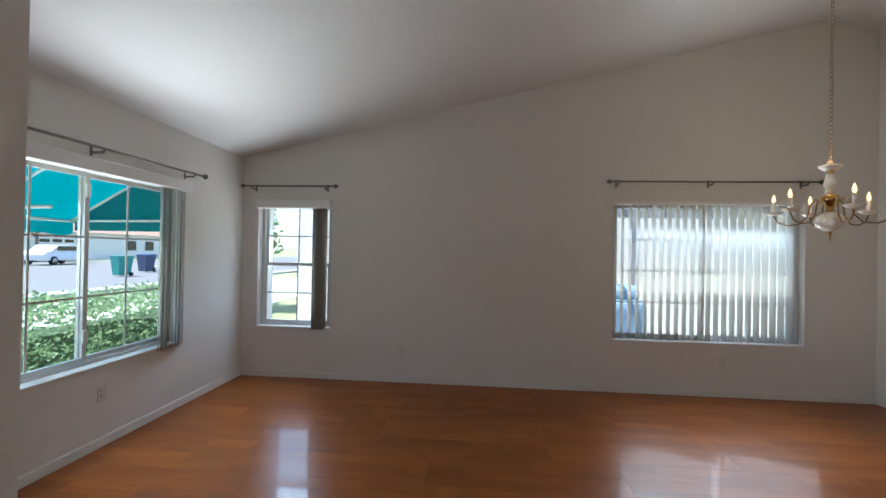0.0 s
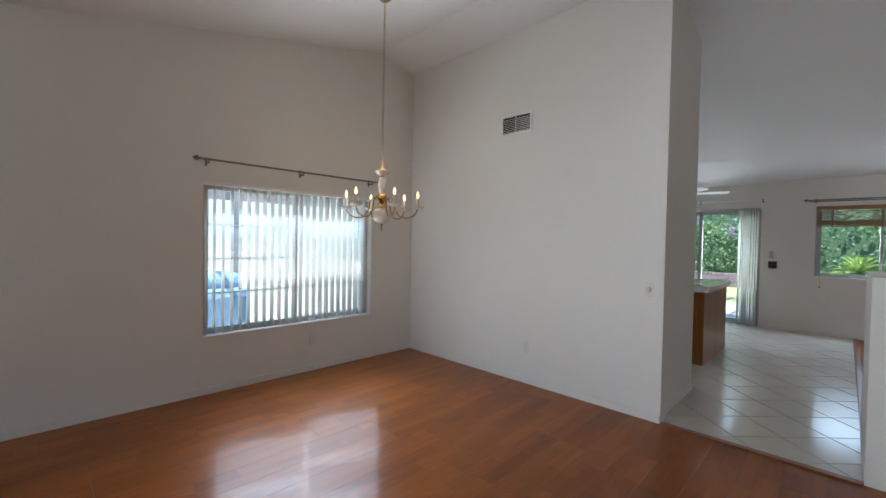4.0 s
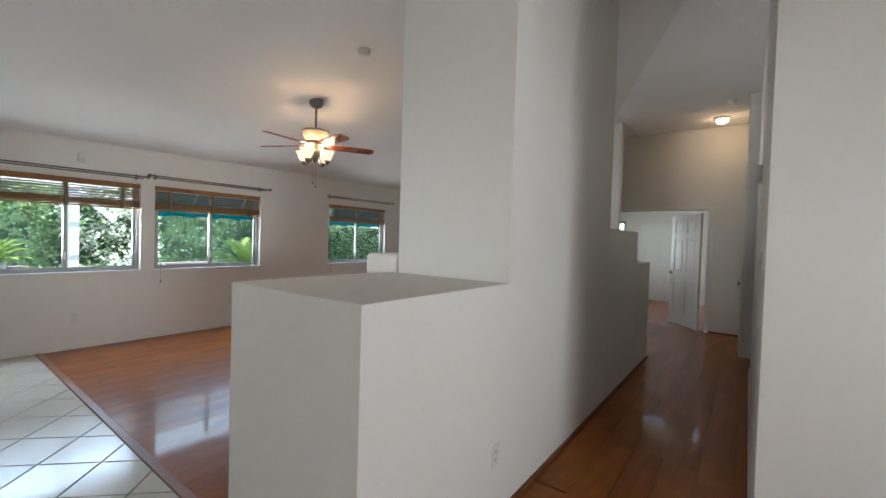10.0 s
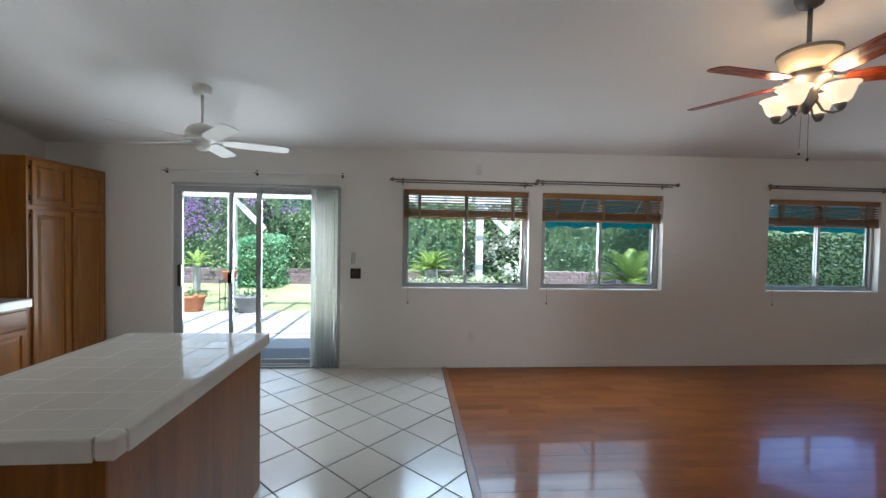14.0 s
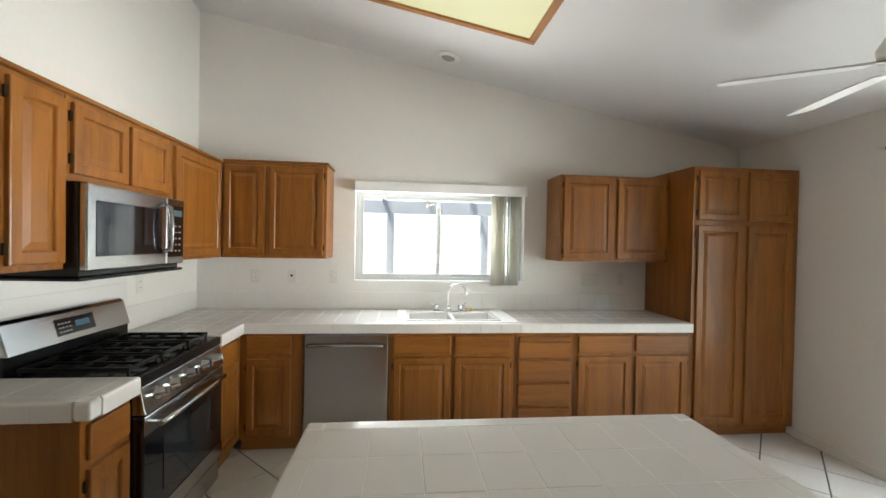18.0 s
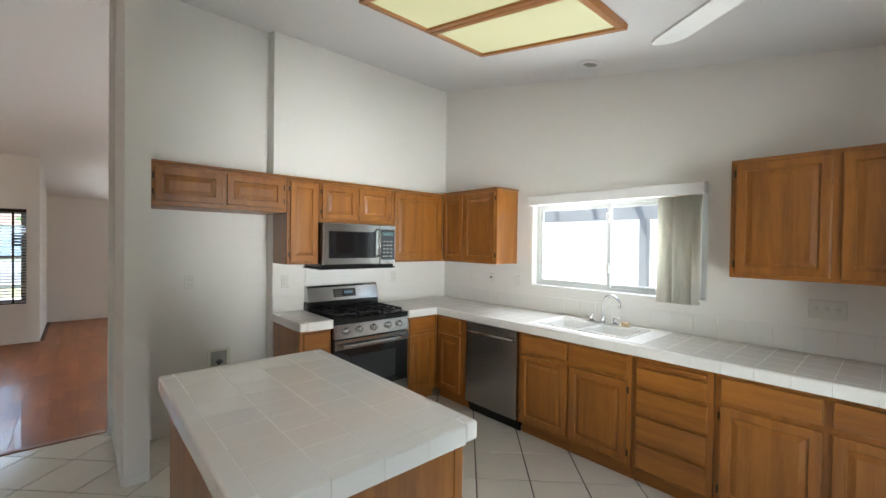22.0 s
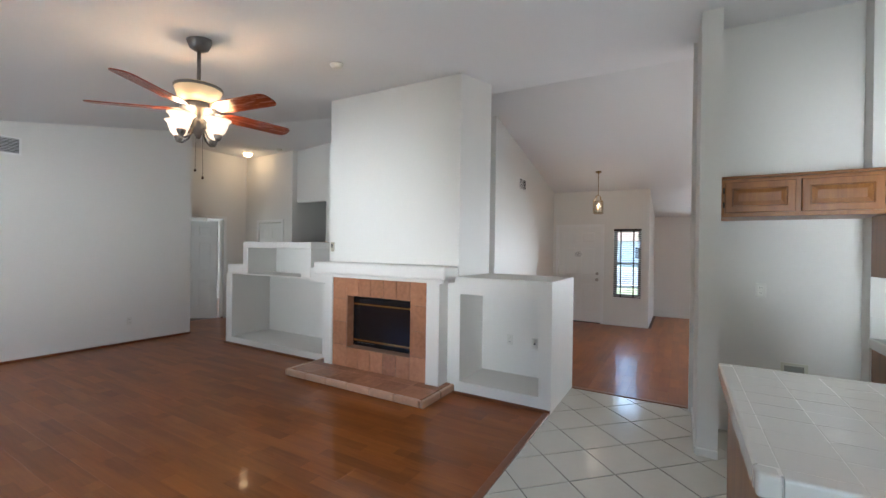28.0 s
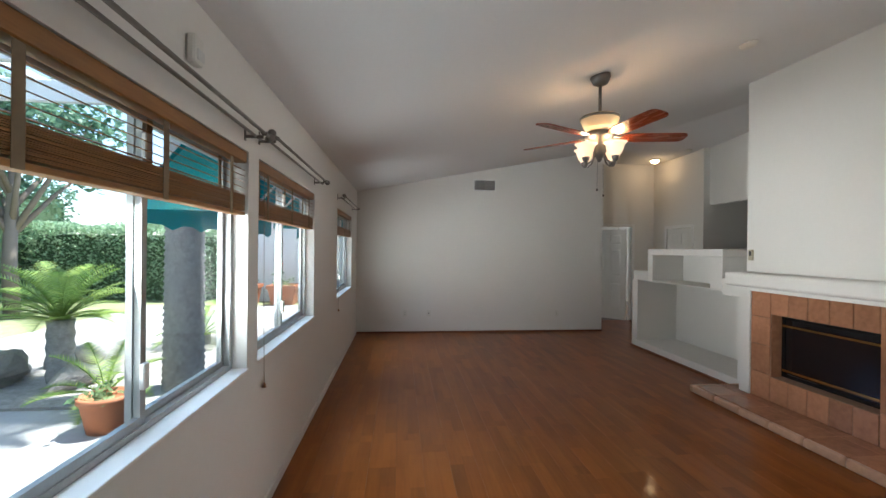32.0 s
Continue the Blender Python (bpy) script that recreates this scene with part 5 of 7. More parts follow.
fp = thing("fireplace", "fireplace with terracotta tile surround, glass doors and white mantel", "fireplace", pose(5.8, -1.335, 0))
Y = lambda y: y + 1.335
part("mantel", bx(bx(bmesh.new(), 0.001, 0.31, Y(-1.30), Y(0.585), 1.20, 1.345, 0.03, 3), 0.001, 0.26, Y(-1.25), Y(0.54), 1.165, 1.1995), PAINT, fp, "thick off-white plaster mantel with rounded edges")
for y0, y1 in ((-1.215, -1.083), (0.293, 0.455)):
    part("pilaster", bx(bmesh.new(), 0.001, 0.19, Y(y0), Y(y1), 0.078, 1.164, 0.003), PAINT, fp, "white painted upright")
bm = bmesh.new()
for y0, y1, z0, z1 in ((-1.082, -0.858, 0.078, 1.164), (0.078, 0.292, 0.078, 1.164), (-0.857, 0.077, 0.944, 1.164), (-0.857, 0.077, 0.078, 0.322)):
    bx(bm, 0.001, 0.168, Y(y0), Y(y1), z0, z1)
tb = part("tile_backing", bm, TGROUT, fp)


def slab(name, x0, x1, y0, y1, z0, z1, parent, r=0.004):
    return part(name, bx(bmesh.new(), x0, x1, y0, y1, z0, z1, r), TERRA, parent)


for y0, y1 in ((-1.08, -0.86), (0.08, 0.29)):
    for z0, z1 in ((0.08, 0.34), (0.345, 0.62), (0.625, 0.90), (0.905, 1.16)):
        slab("tile", 0.168, 0.18, Y(y0), Y(y1), z0, z1, tb)
for k in range(5):
    slab("tile", 0.168, 0.18, Y(-0.855 + 0.1866 * k), Y(-0.855 + 0.1866 * (k + 1) - 0.005), 0.947, 1.16, tb)
    slab("tile", 0.168, 0.178, Y(-0.855 + 0.1866 * k), Y(-0.855 + 0.1866 * (k + 1) - 0.005), 0.08, 0.32, tb)
for y0, y1 in ((-0.857, -0.851), (0.071, 0.077)):
    slab("tile", 0.02, 0.166, Y(y0), Y(y1), 0.323, 0.943, tb, 0.001)
fb = part("firebox", bx(bmesh.new(), -0.36, -0.34, Y(-0.85), Y(0.07), 0.33, 0.935), BLACK, fp, "dark firebox behind glass doors")
part("screen_frame", frame_rect(bmesh.new(), 0, 0.918, 0, 0.605, 0.035, 0, 0.03), BLACK, fb, m=pose(0.06, Y(-0.849), 0.331, 0, 0, 90))
gd = bx(bmesh.new(), 0.05, 0.055, Y(-0.81), Y(0.03), 0.37, 0.90)
part("glass_door", gd, BLACKGLASS, fb, "dark glass door")
for z0 in (0.385, 0.825):
    part("brass_strip", bx(bmesh.new(), 0.0565, 0.066, Y(-0.84), Y(0.06), z0, z0 + 0.022, 0.002), BRASS, fb, "thin polished brass strip")
hs = part("hearth", bx(bmesh.new(), 0.001, 0.60, Y(-1.40), Y(0.545), 0.0, 0.062), TGROUT, fp, "low terracotta tile hearth with a rounded edge")
for i in range(6):
    for j in range(2):
        y0, x0 = -1.362 + i * 0.311, 0.003 + j * 0.285
        slab("tile", x0, x0 + 0.282, Y(y0), Y(y0 + 0.308), 0.062, 0.076, hs)
for i in range(6):
    y0 = -1.362 + i * 0.311
    part("edge_tile", bx(bmesh.new(), 0.574, 0.622, Y(y0), Y(y0 + 0.308), 0.002, 0.079, 0.022, 4), TERRA_EDGE, hs)
for yy in (-1.405, 0.508):
    for j in range(2):
        part("edge_tile", bx(bmesh.new(), 0.003 + 0.287 * j, 0.285 + 0.287 * j + 0.048 * j, Y(yy), Y(yy + 0.04), 0.002, 0.079, 0.018, 3), TERRA_EDGE, hs)
rm = thing("remote_holder", "small beige remote control in a wall holder by the mantel", "remote control", pose(5.803, -1.27, 1.47))
part("holder", bx(bmesh.new(), 0, 0.02, -0.028, 0.028, 0, 0.12, 0.005), mat("beige_plastic", (0.45, 0.40, 0.30), 0.5, var=0.05), rm)
part("buttons", bx(bmesh.new(), 0.0205, 0.023, -0.014, 0.014, 0.05, 0.1, 0.001), DARKSLOT, rm)

# ---------------- lamps and fans ----------------
BULB = glow("bulb_glow", (1.0, 0.66, 0.28), 0.9)
SHADE = glow("frosted_shade", (1.0, 0.76, 0.46), 0.27)
MAHOG = wood("mahogany_blade", (0.24, 0.045, 0.012), (0.12, 0.02, 0.006), 0, 0.25, ring=8, random_amt=0.1)
PEWTER = mat("fan_pewter", (0.16, 0.15, 0.14), 0.4, 0.7, var=0.1, scale=20)
ALAB = glow("alabaster_bowl", (0.58, 0.46, 0.29), 0.05)
WHITEFAN = mat("white_fan", (0.78, 0.78, 0.76), 0.35, var=0.03, scale=8)
PANELGLOW = glow("panel_diffuser", (1.0, 0.97, 0.46), 0.11)
PANELGLOW.node_tree.nodes["Principled BSDF"].inputs["Base Color"].default_value = (0.3, 0.29, 0.22, 1)
CLEAR = pane_glass("lantern_glass", (0.95, 0.93, 0.88))


def lamp(name, x, y, z, watts, colour, size=0.06):
    ob = new(name, bpy.data.lights.new(name, "POINT"))
    ob.data.energy, ob.data.color, ob.data.shadow_soft_size = watts, colour, size
    ob.location = (x, y, z)
    return ob


def blade_mesh(r0, r1, w0, w1, mat_, name="blade"):
    b_ = bmesh.new()
    pts = [(r0, -w0 / 2), (r0, w0 / 2), (r0 + 0.1, w1 / 2)] + [(r1 - 0.05 + 0.05 * math.sin(radians(a)), w1 / 2 - 0.05 + 0.05 * math.cos(radians(a))) for a in (0, 30, 60, 90)]
    pts += [(x, -y) for x, y in pts[:1:-1]]
    lo = [b_.verts.new((x, y, 0)) for x, y in pts]
    hi = [b_.verts.new((x, y, 0.007)) for x, y in pts]
    n = len(pts)
    b_.faces.new(lo)
    b_.faces.new(hi[::-1])
    for i in range(n):
        b_.faces.new([lo[i], hi[i], hi[(i + 1) % n], lo[(i + 1) % n]])
    return mesh_of(name, b_, mat_)


fx, fy = 8.03, -0.36
fz = ceil(fx, fy)
fan = thing("ceiling_fan", "ceiling fan with mahogany blades and four lit glass shades", "ceiling fan", pose(fx, fy, 0))
part("canopy", lathe(bmesh.new(), [(0.0, 0.035), (0.078, 0.03), (0.08, -0.01), (0.06, -0.055), (0.025, -0.075), (0, -0.076)], (0, 0, fz - 0.01), 24), PEWTER, fan, "dark pewter canopy")
part("downrod", tube(bmesh.new(), [(0, 0, fz - 0.07), (0, 0, 2.66)], 0.013, 12), PEWTER, fan, "dark metal downrod")
part("motor_bowl", lathe(bmesh.new(), [(0.0, 2.665), (0.14, 2.66), (0.152, 2.645), (0.15, 2.63), (0.13, 2.57), (0.10, 2.53), (0.0, 2.53)], (0, 0, 0), 32), ALAB, fan, "lit alabaster glass bowl")
part("motor_rim", lathe(bmesh.new(), [(0.143, 2.652), (0.157, 2.65), (0.158, 2.638), (0.15, 2.632)], (0, 0, 0), 32), PEWTER, fan)
part("motor", lathe(bmesh.new(), [(0.0, 2.529), (0.105, 2.529), (0.115, 2.505), (0.11, 2.475), (0.07, 2.455), (0.05, 2.40), (0.055, 2.37), (0.03, 2.33), (0.012, 2.29), (0, 2.285)], (0, 0, 0), 28), PEWTER, fan)
bme = blade_mesh(0.17, 0.68, 0.10, 0.145, MAHOG)
for k in range(5):
    a = 26 + 72 * k
    m = pose(0, 0, 2.482, 0, 0, a) @ pose(0, 0, 0, -11, 0, 0)
    bl = shared("blade", bme, fan, m)
    part("blade_arm", bx(bx(bmesh.new(), 0.10, 0.19, -0.014, 0.014, 0.008, 0.016, 0.003), 0.18, 0.24, -0.04, 0.04, 0.0075, 0.012, 0.003), PEWTER, bl)
for k in range(4):
    a = radians(22 + 90 * k)
    cx, cy = 0.155 * math.cos(a), 0.155 * math.sin(a)
    arm = part("lamp_arm", tube(bmesh.new(), [(0.04 * math.cos(a), 0.04 * math.sin(a), 2.37), (cx * 0.5, cy * 0.5, 2.29), (cx * 0.8, cy * 0.8, 2.265), (cx, cy, 2.27), (cx, cy, 2.30)], 0.007, 8), PEWTER, fan)
    part("socket", lathe(bmesh.new(), [(0, 0), (0.012, 0.003), (0.024, 0.02), (0.03, 0.045), (0.0, 0.046)], (cx, cy, 2.265), 14), PEWTER, arm)
    part("shade", lathe(bmesh.new(), [(0.028, 0.0), (0.048, 0.02), (0.06, 0.05), (0.07, 0.085), (0.088, 0.105), (0.085, 0.105), (0.066, 0.083), (0.056, 0.05), (0.044, 0.022), (0.024, 0.004)], (cx, cy, 2.311), 20), SHADE, arm, "lit frosted glass shade")
for px in (0.02, -0.025):
    ch = part("pull_chain", tube(bmesh.new(), [(px, 0.01, 2.32), (px * 1.2, 0.012, 2.05 + px)], 0.0015, 5), PEWTER, fan)
    part("pull", lathe(bmesh.new(), [(0, 0), (0.008, 0.006), (0.006, 0.02), (0, 0.024)], (px * 1.2, 0.012, 2.026 + px), 8), BRONZE, ch)
for k in range(4):
    a = radians(22 + 90 * k)
    lamp("fan_lamp", fx + 0.155 * math.cos(a), fy + 0.155 * math.sin(a), 2.432, 0.95, (1.0, 0.74, 0.46), 0.05)

gx, gy = 9.27, 3.70
gz = ceil(gx, gy)
fan = thing("ceiling_fan", "white five-blade ceiling fan near the sliding door", "ceiling fan", pose(gx, gy, 0))
part("canopy", lathe(bmesh.new(), [(0.0, 0.04), (0.066, 0.035), (0.07, -0.005), (0.06, -0.05), (0.02, -0.06), (0, -0.061)], (0, 0, gz - 0.01), 24), WHITEFAN, fan)
part("downrod", tube(bmesh.new(), [(0, 0, gz - 0.06), (0, 0, 2.40)], 0.012, 12), WHITEFAN, fan)
part("motor", lathe(bmesh.new(), [(0.0, 2.41), (0.05, 2.40), (0.10, 2.375), (0.125, 2.33), (0.12, 2.285), (0.09, 2.27), (0.06, 2.255), (0.06, 2.215), (0.035, 2.19), (0.0, 2.185)], (0, 0, 0), 28), WHITEFAN, fan)
bme = blade_mesh(0.15, 0.67, 0.10, 0.135, WHITEFAN)
for k in range(5):
    bl = shared("blade", bme, fan, pose(0, 0, 2.262, 0, 0, 5 + 72 * k) @ pose(0, 0, 0, -12, 0, 0))
    part("blade_arm", bx(bmesh.new(), 0.09, 0.2, -0.02, 0.02, 0.008, 0.014, 0.003), WHITEFAN, bl)

# fluorescent panel with an oak frame, on the sloping ceiling
sl_ = math.degrees(math.atan((ZR - ZE) / (E - RIDGE)))
pl = thing("ceiling_light", "twin fluorescent ceiling light with cream diffusers in an oak frame", "ceiling light", pose(6.93, 3.87, ceil(6.93, 4.4), 0.7, sl_, 0))
OAKD = wood("panel_oak", (0.40, 0.17, 0.05), (0.24, 0.09, 0.02), 1, 0.35, ring=10)
for k in range(2):
    y0 = 0.578 * k
    part("frame", bx(bx(bx(bx(bmesh.new(), 0, 1.23, y0, y0 + 0.045, -0.055, 0.004, 0.004), 0, 1.23, y0 + 0.532, y0 + 0.576, -0.055, 0.004, 0.004), 0, 0.05, y0 + 0.0455, y0 + 0.5315, -0.055, 0.004, 0.004), 1.18, 1.23, y0 + 0.0455, y0 + 0.5315, -0.055, 0.004, 0.004), OAKD, pl)
    part("diffuser", bx(bmesh.new(), 0.0505, 1.1795, y0 + 0.0455, y0 + 0.5315, -0.04, -0.032), PANELGLOW, pl, "glowing cream diffuser")
cn = thing("recessed_light", "round white recessed ceiling light, unlit", "ceiling light", pose(7.60, 5.56, ceil(7.60, 5.56) - 0.002, 0, sl_, 0))
part("trim_ring", lathe(bmesh.new(), [(0.058, -0.012), (0.09, -0.006), (0.095, 0.0), (0.06, 0.0)], (0, 0, 0), 24), TRIM, cn)
part("lamp_face", lathe(bmesh.new(), [(0.0, -0.02), (0.03, -0.018), (0.055, -0.006), (0.057, 0.0)], (0, 0, 0), 20), mat("lamp_face", (0.35, 0.33, 0.3), 0.3, var=0.1), cn)

# chandelier
cx_, cy_ = 3.64, 4.53
cz_ = ceil(cx_, cy_) - 0.02
cl = thing("chandelier", "six-arm chandelier of cream porcelain and brass, lit candle bulbs", "chandelier", pose(cx_, cy_, 0.02))
part("ceiling_cup", lathe(bmesh.new(), [(0, 0.03), (0.06, 0.025), (0.062, 0.0), (0.03, -0.03), (0, -0.035)], (0, 0, cz_ - 0.005), 20), OLDBRASS, cl)
bm = bmesh.new()
n = int((cz_ - 0.03 - 1.985) / 0.03)
for i in range(n):
    z0 = 1.985 + i * 0.03
    pts = [(0.009 * math.cos(radians(a)), 0, z0 + 0.018 + 0.02 * math.sin(radians(a))) for a in range(0, 361, 45)]
    if i % 2:
        pts = [(0, p[0], p[2]) for p in pts]
    tube(bm, pts, 0.0016, 5, False)
part("chain", bm, OLDBRASS, cl, "long brass link chain")
part("top_cup", lathe(bmesh.new(), [(0, 1.935), (0.03, 1.92), (0.055, 1.94), (0.066, 1.955), (0.062, 1.957), (0.02, 1.945), (0, 1.947)], (0, 0, 0), 24), PORCELAIN, cl)
part("loop", tube(bmesh.new(), arc((0, 0, 1.965), 0.022, 0, 180, 8), 0.003, 6), OLDBRASS, cl)
part("column", lathe(bmesh.new(), [(0, 1.90), (0.027, 1.898), (0.025, 1.885), (0.03, 1.86), (0.038, 1.835), (0.034, 1.815), (0.023, 1.798), (0.027, 1.788), (0.024, 1.765), (0, 1.764)], (0, 0, 0), 24), PORCELAIN, cl)
part("brass_neck", lathe(bmesh.new(), [(0, 1.925), (0.017, 1.923), (0.02, 1.91), (0.014, 1.901)], (0, 0, 0), 16), BRASS, cl)
part("brass_hub", lathe(bmesh.new(), [(0, 1.764), (0.03, 1.762), (0.05, 1.74), (0.045, 1.715), (0.03, 1.69), (0.02, 1.66), (0.03, 1.645), (0, 1.644)], (0, 0, 0), 20), BRASS, cl)
b_ = bmesh.new()
lathe(b_, [(0, 1.644), (0.04, 1.638), (0.072, 1.61), (0.08, 1.575), (0.066, 1.54), (0.035, 1.52), (0.012, 1.512), (0, 1.512)], (0, 0, 0), 24)
for v in b_.verts:
    k_ = 1 + 0.035 * math.cos(6 * math.atan2(v.co.y, v.co.x))
    v.co.x *= k_
    v.co.y *= k_
part("bottom_bulb", b_, PORCELAIN, cl, "ribbed porcelain globe")
part("finial", lathe(bmesh.new(), [(0, 1.512), (0.012, 1.508), (0.008, 1.49), (0.004, 1.45), (0, 1.44)], (0, 0, 0), 12), OLDBRASS, cl)
for k in range(6):
    a = radians(12 + 60 * k)
    ca, sa = math.cos(a), math.sin(a)
    P = lambda r, z: (r * ca, r * sa, z)
    arm = part("arm", tube(bmesh.new(), [P(0.03, 1.70), P(0.075, 1.735), P(0.10, 1.70), P(0.115, 1.62), P(0.16, 1.565), P(0.225, 1.56), P(0.28, 1.585), P(0.305, 1.635)], 0.0055, 8), OLDBRASS, cl, "curved brass arm")
    part("drip_cup", lathe(bmesh.new(), [(0, 0), (0.018, 0.001), (0.04, 0.012), (0.058, 0.026), (0.056, 0.029), (0.03, 0.018), (0, 0.016)], P(0.305, 1.632), 20), PORCELAIN, arm)
    part("candle", lathe(bmesh.new(), [(0.013, 0), (0.0125, 0.08), (0.0, 0.081)], P(0.305, 1.648), 12), PORCELAIN, arm)
    part("bulb", lathe(bmesh.new(), [(0.005, 0), (0.011, 0.012), (0.0125, 0.024), (0.008, 0.042), (0.003, 0.057), (0, 0.062)], P(0.305, 1.729), 12), BULB, arm, "glowing candle bulb")
lamp("chandelier_lamp", cx_, cy_, 2.0, 2.1, (1.0, 0.72, 0.42), 0.1)

# foyer lantern
lx, ly = 1.6, 1.29
lz = ceil(lx, ly)
ln = thing("pendant_lantern", "small brass and glass lantern hanging in the foyer, lit", "pendant light", pose(lx, ly, 0))
part("ceiling_cup", lathe(bmesh.new(), [(0, 0.02), (0.055, 0.015), (0.055, 0), (0.02, -0.02), (0, -0.022)], (0, 0, lz - 0.005), 18), OLDBRASS, ln)
part("chain", tube(bmesh.new(), [(0, 0, lz - 0.02), (0, 0, 2.56)], 0.006, 6), OLDBRASS, ln)
bm = bmesh.new()
for k in range(4):
    a = radians(45 + 90 * k)
    x_, y_ = 0.105 * math.cos(a), 0.105 * math.sin(a)
    tube(bm, [(0, 0, 2.57), (x_ * 0.45, y_ * 0.45, 2.55), (x_ * 0.6, y_ * 0.6, 2.49), (x_, y_, 2.46), (x_, y_, 2.22)], 0.0055, 6)
    x2, y2 = 0.105 * math.cos(a + math.pi / 2), 0.105 * math.sin(a + math.pi / 2)
    tube(bm, [(x_, y_, 2.225), (x2, y2, 2.225)], 0.005, 6)
    tube(bm, [(x_, y_, 2.455), (x2, y2, 2.455)], 0.005, 6)
part("cage", bm, OLDBRASS, ln, "brass lantern frame")
for k in range(4):
    p = part("pane", bx(bmesh.new(), -0.066, 0.066, 0.0725, 0.0745, 2.23, 2.45), CLEAR, ln, m=pose(0, 0, 0, 0, 0, 90 * k))
    p.visible_shadow = False
for dx in (-0.022, 0.022):
    part("bulb", lathe(bmesh.new(), [(0.006, 0), (0.014, 0.015), (0.015, 0.03), (0.009, 0.05), (0, 0.065)], (dx, dx * 0.4, 2.31), 12), BULB, ln, "glowing candle bulb")
    part("candle", lathe(bmesh.new(), [(0.011, 0), (0.011, 0.06), (0, 0.061)], (dx, dx * 0.4, 2.249), 10), PORCELAIN, ln)
part("lamp_plate", lathe(bmesh.new(), [(0, 0), (0.05, 0), (0.05, 0.006), (0, 0.008)], (0, 0, 2.24), 14), OLDBRASS, ln)
lamp("foyer_lamp", lx, ly, 2.40, 0.9, (1.0, 0.80, 0.58), 0.04)

# hall dome
hl = thing("dome_light", "small lit glass dome light on the hall ceiling", "ceiling light", pose(4.40, -5.15, ceil(4.40, -5.15) - 0.002))
part("base_ring", lathe(bmesh.new(), [(0, 0), (0.10, 0), (0.10, -0.02), (0.085, -0.022), (0, -0.022)], (0, 0, 0), 24), TRIM, hl)
part("dome", lathe(bmesh.new(), [(0.085, -0.022), (0.082, -0.045), (0.06, -0.07), (0.025, -0.082), (0, -0.084)], (0, 0, 0), 24), glow("dome_glow", (1.0, 0.66, 0.32), 5.0), hl, "glowing glass dome")
lamp("hall_lamp", 4.40, -5.15, 3.22, 0.45, (1.0, 0.66, 0.34), 0.08)

# ---------------- small fittings ----------------


def outlet(side, x, y, z, kind="socket", group="wall outlets"):
    names = {"socket": ("wall_outlet", "white duplex outlet plate", "outlet"), "switch": ("light_switch", "white light switch plate", "light switch"),
             "dimmer": ("dimmer_switch", "white plate with a round dimmer knob", "light switch"), "blank": ("cable_plate", "white wall plate with a cable jack", "wall plate"), "triple": ("light_switch", "white three-gang switch plate", "light switch")}
    nm, lb, ct = names[kind]
    o = thing(nm, lb + " on the wall", ct, facing(side, x, y, z), group)
    hw = 0.035 if kind != "triple" else 0.085
    part("plate", bx(bmesh.new(), -hw, hw, -0.006, 0.0, -0.057, 0.057, 0.003), PLASTIC, o)
    if kind == "socket":
        for zz in (-0.02, 0.02):
            f = part("receptacle", bx(bmesh.new(), -0.016, 0.016, -0.0085, -0.0062, zz - 0.014, zz + 0.014, 0.003), PLASTIC, o)
            box_part("slot", (-0.008, -0.006, -0.0092, -0.0086, zz - 0.004, zz + 0.006), DARKSLOT, f)
            box_part("slot", (0.006, 0.008, -0.0092, -0.0086, zz - 0.004, zz + 0.006), DARKSLOT, f)
    elif kind == "dimmer":
        part("knob", lathe(bmesh.new(), [(0, 0), (0.02, 0), (0.018, 0.014), (0, 0.016)], (0, -0.006, 0), 18, pose(0, 0, 0, 90, 0, 0)), mat("ivory_knob", (0.65, 0.60, 0.48), 0.4, var=0.03), o, "ivory dimmer knob")
    elif kind == "blank":
        part("jack", lathe(bmesh.new(), [(0, 0), (0.01, 0), (0.01, 0.012), (0, 0.012)], (0, -0.006, 0), 10, pose(0, 0, 0, 90, 0, 0)), DARKSLOT, o)
    else:
        for sx in ((0.0,) if kind == "switch" else (-0.048, 0.0, 0.048)):
            part("rocker", bx(bmesh.new(), sx - 0.008, sx + 0.008, -0.014, -0.0062, -0.012, 0.012, 0.003), PLASTIC, o)
    return o


for a in (("N", 0.51, N, 0.32), ("N", 3.64, N, 0.33), ("W", W, 4.10, 0.36), ("E", E1, 3.95, 0.354), ("E", 5.0, 0.67, 0.345), ("E", E, 1.26, 0.37), ("S", 9.55, S, 0.36), ("S", 6.66, S, 0.345),
          ("W", 5.30, 0.98, 0.51), ("W", 5.41, 3.21, 1.22), ("W", STOVE, 3.93, 1.2), ("W", STOVE, 5.12, 1.2), ("N", 6.03, K, 1.21), ("N", 9.28, K, 1.2)):
    outlet(*a)
outlet("E", E1, 2.82, 1.04, "dimmer")
outlet("S", 9.11, S, 0.36, "blank")
outlet("W", 5.30, 1.27, 0.50, "blank")
outlet("N", 6.33, K, 1.21, "blank")
outlet("N", 6.68, K, 1.21, "switch")
outlet("N", 8.98, K, 1.2, "triple")
outlet("W", HALL, -0.42, 1.38, "switch")
bp_ = thing("light_switch", "dark bronze double switch plate beside the sliding door", "light switch", facing("E", E, 2.60, 1.085))
part("plate", bx(bmesh.new(), -0.058, 0.058, -0.006, 0, -0.058, 0.058, 0.003), BRONZE, bp_)
for sx in (-0.024, 0.024):
    part("toggle", bx(bmesh.new(), sx - 0.005, sx + 0.005, -0.016, -0.0062, -0.004, 0.012, 0.002), mat("brown_toggle", (0.12, 0.08, 0.06), 0.4, var=0.1), bp_)
rc = thing("fan_remote", "white fan remote control in a wall cradle", "remote control", facing("E", E, 2.62, 1.19))
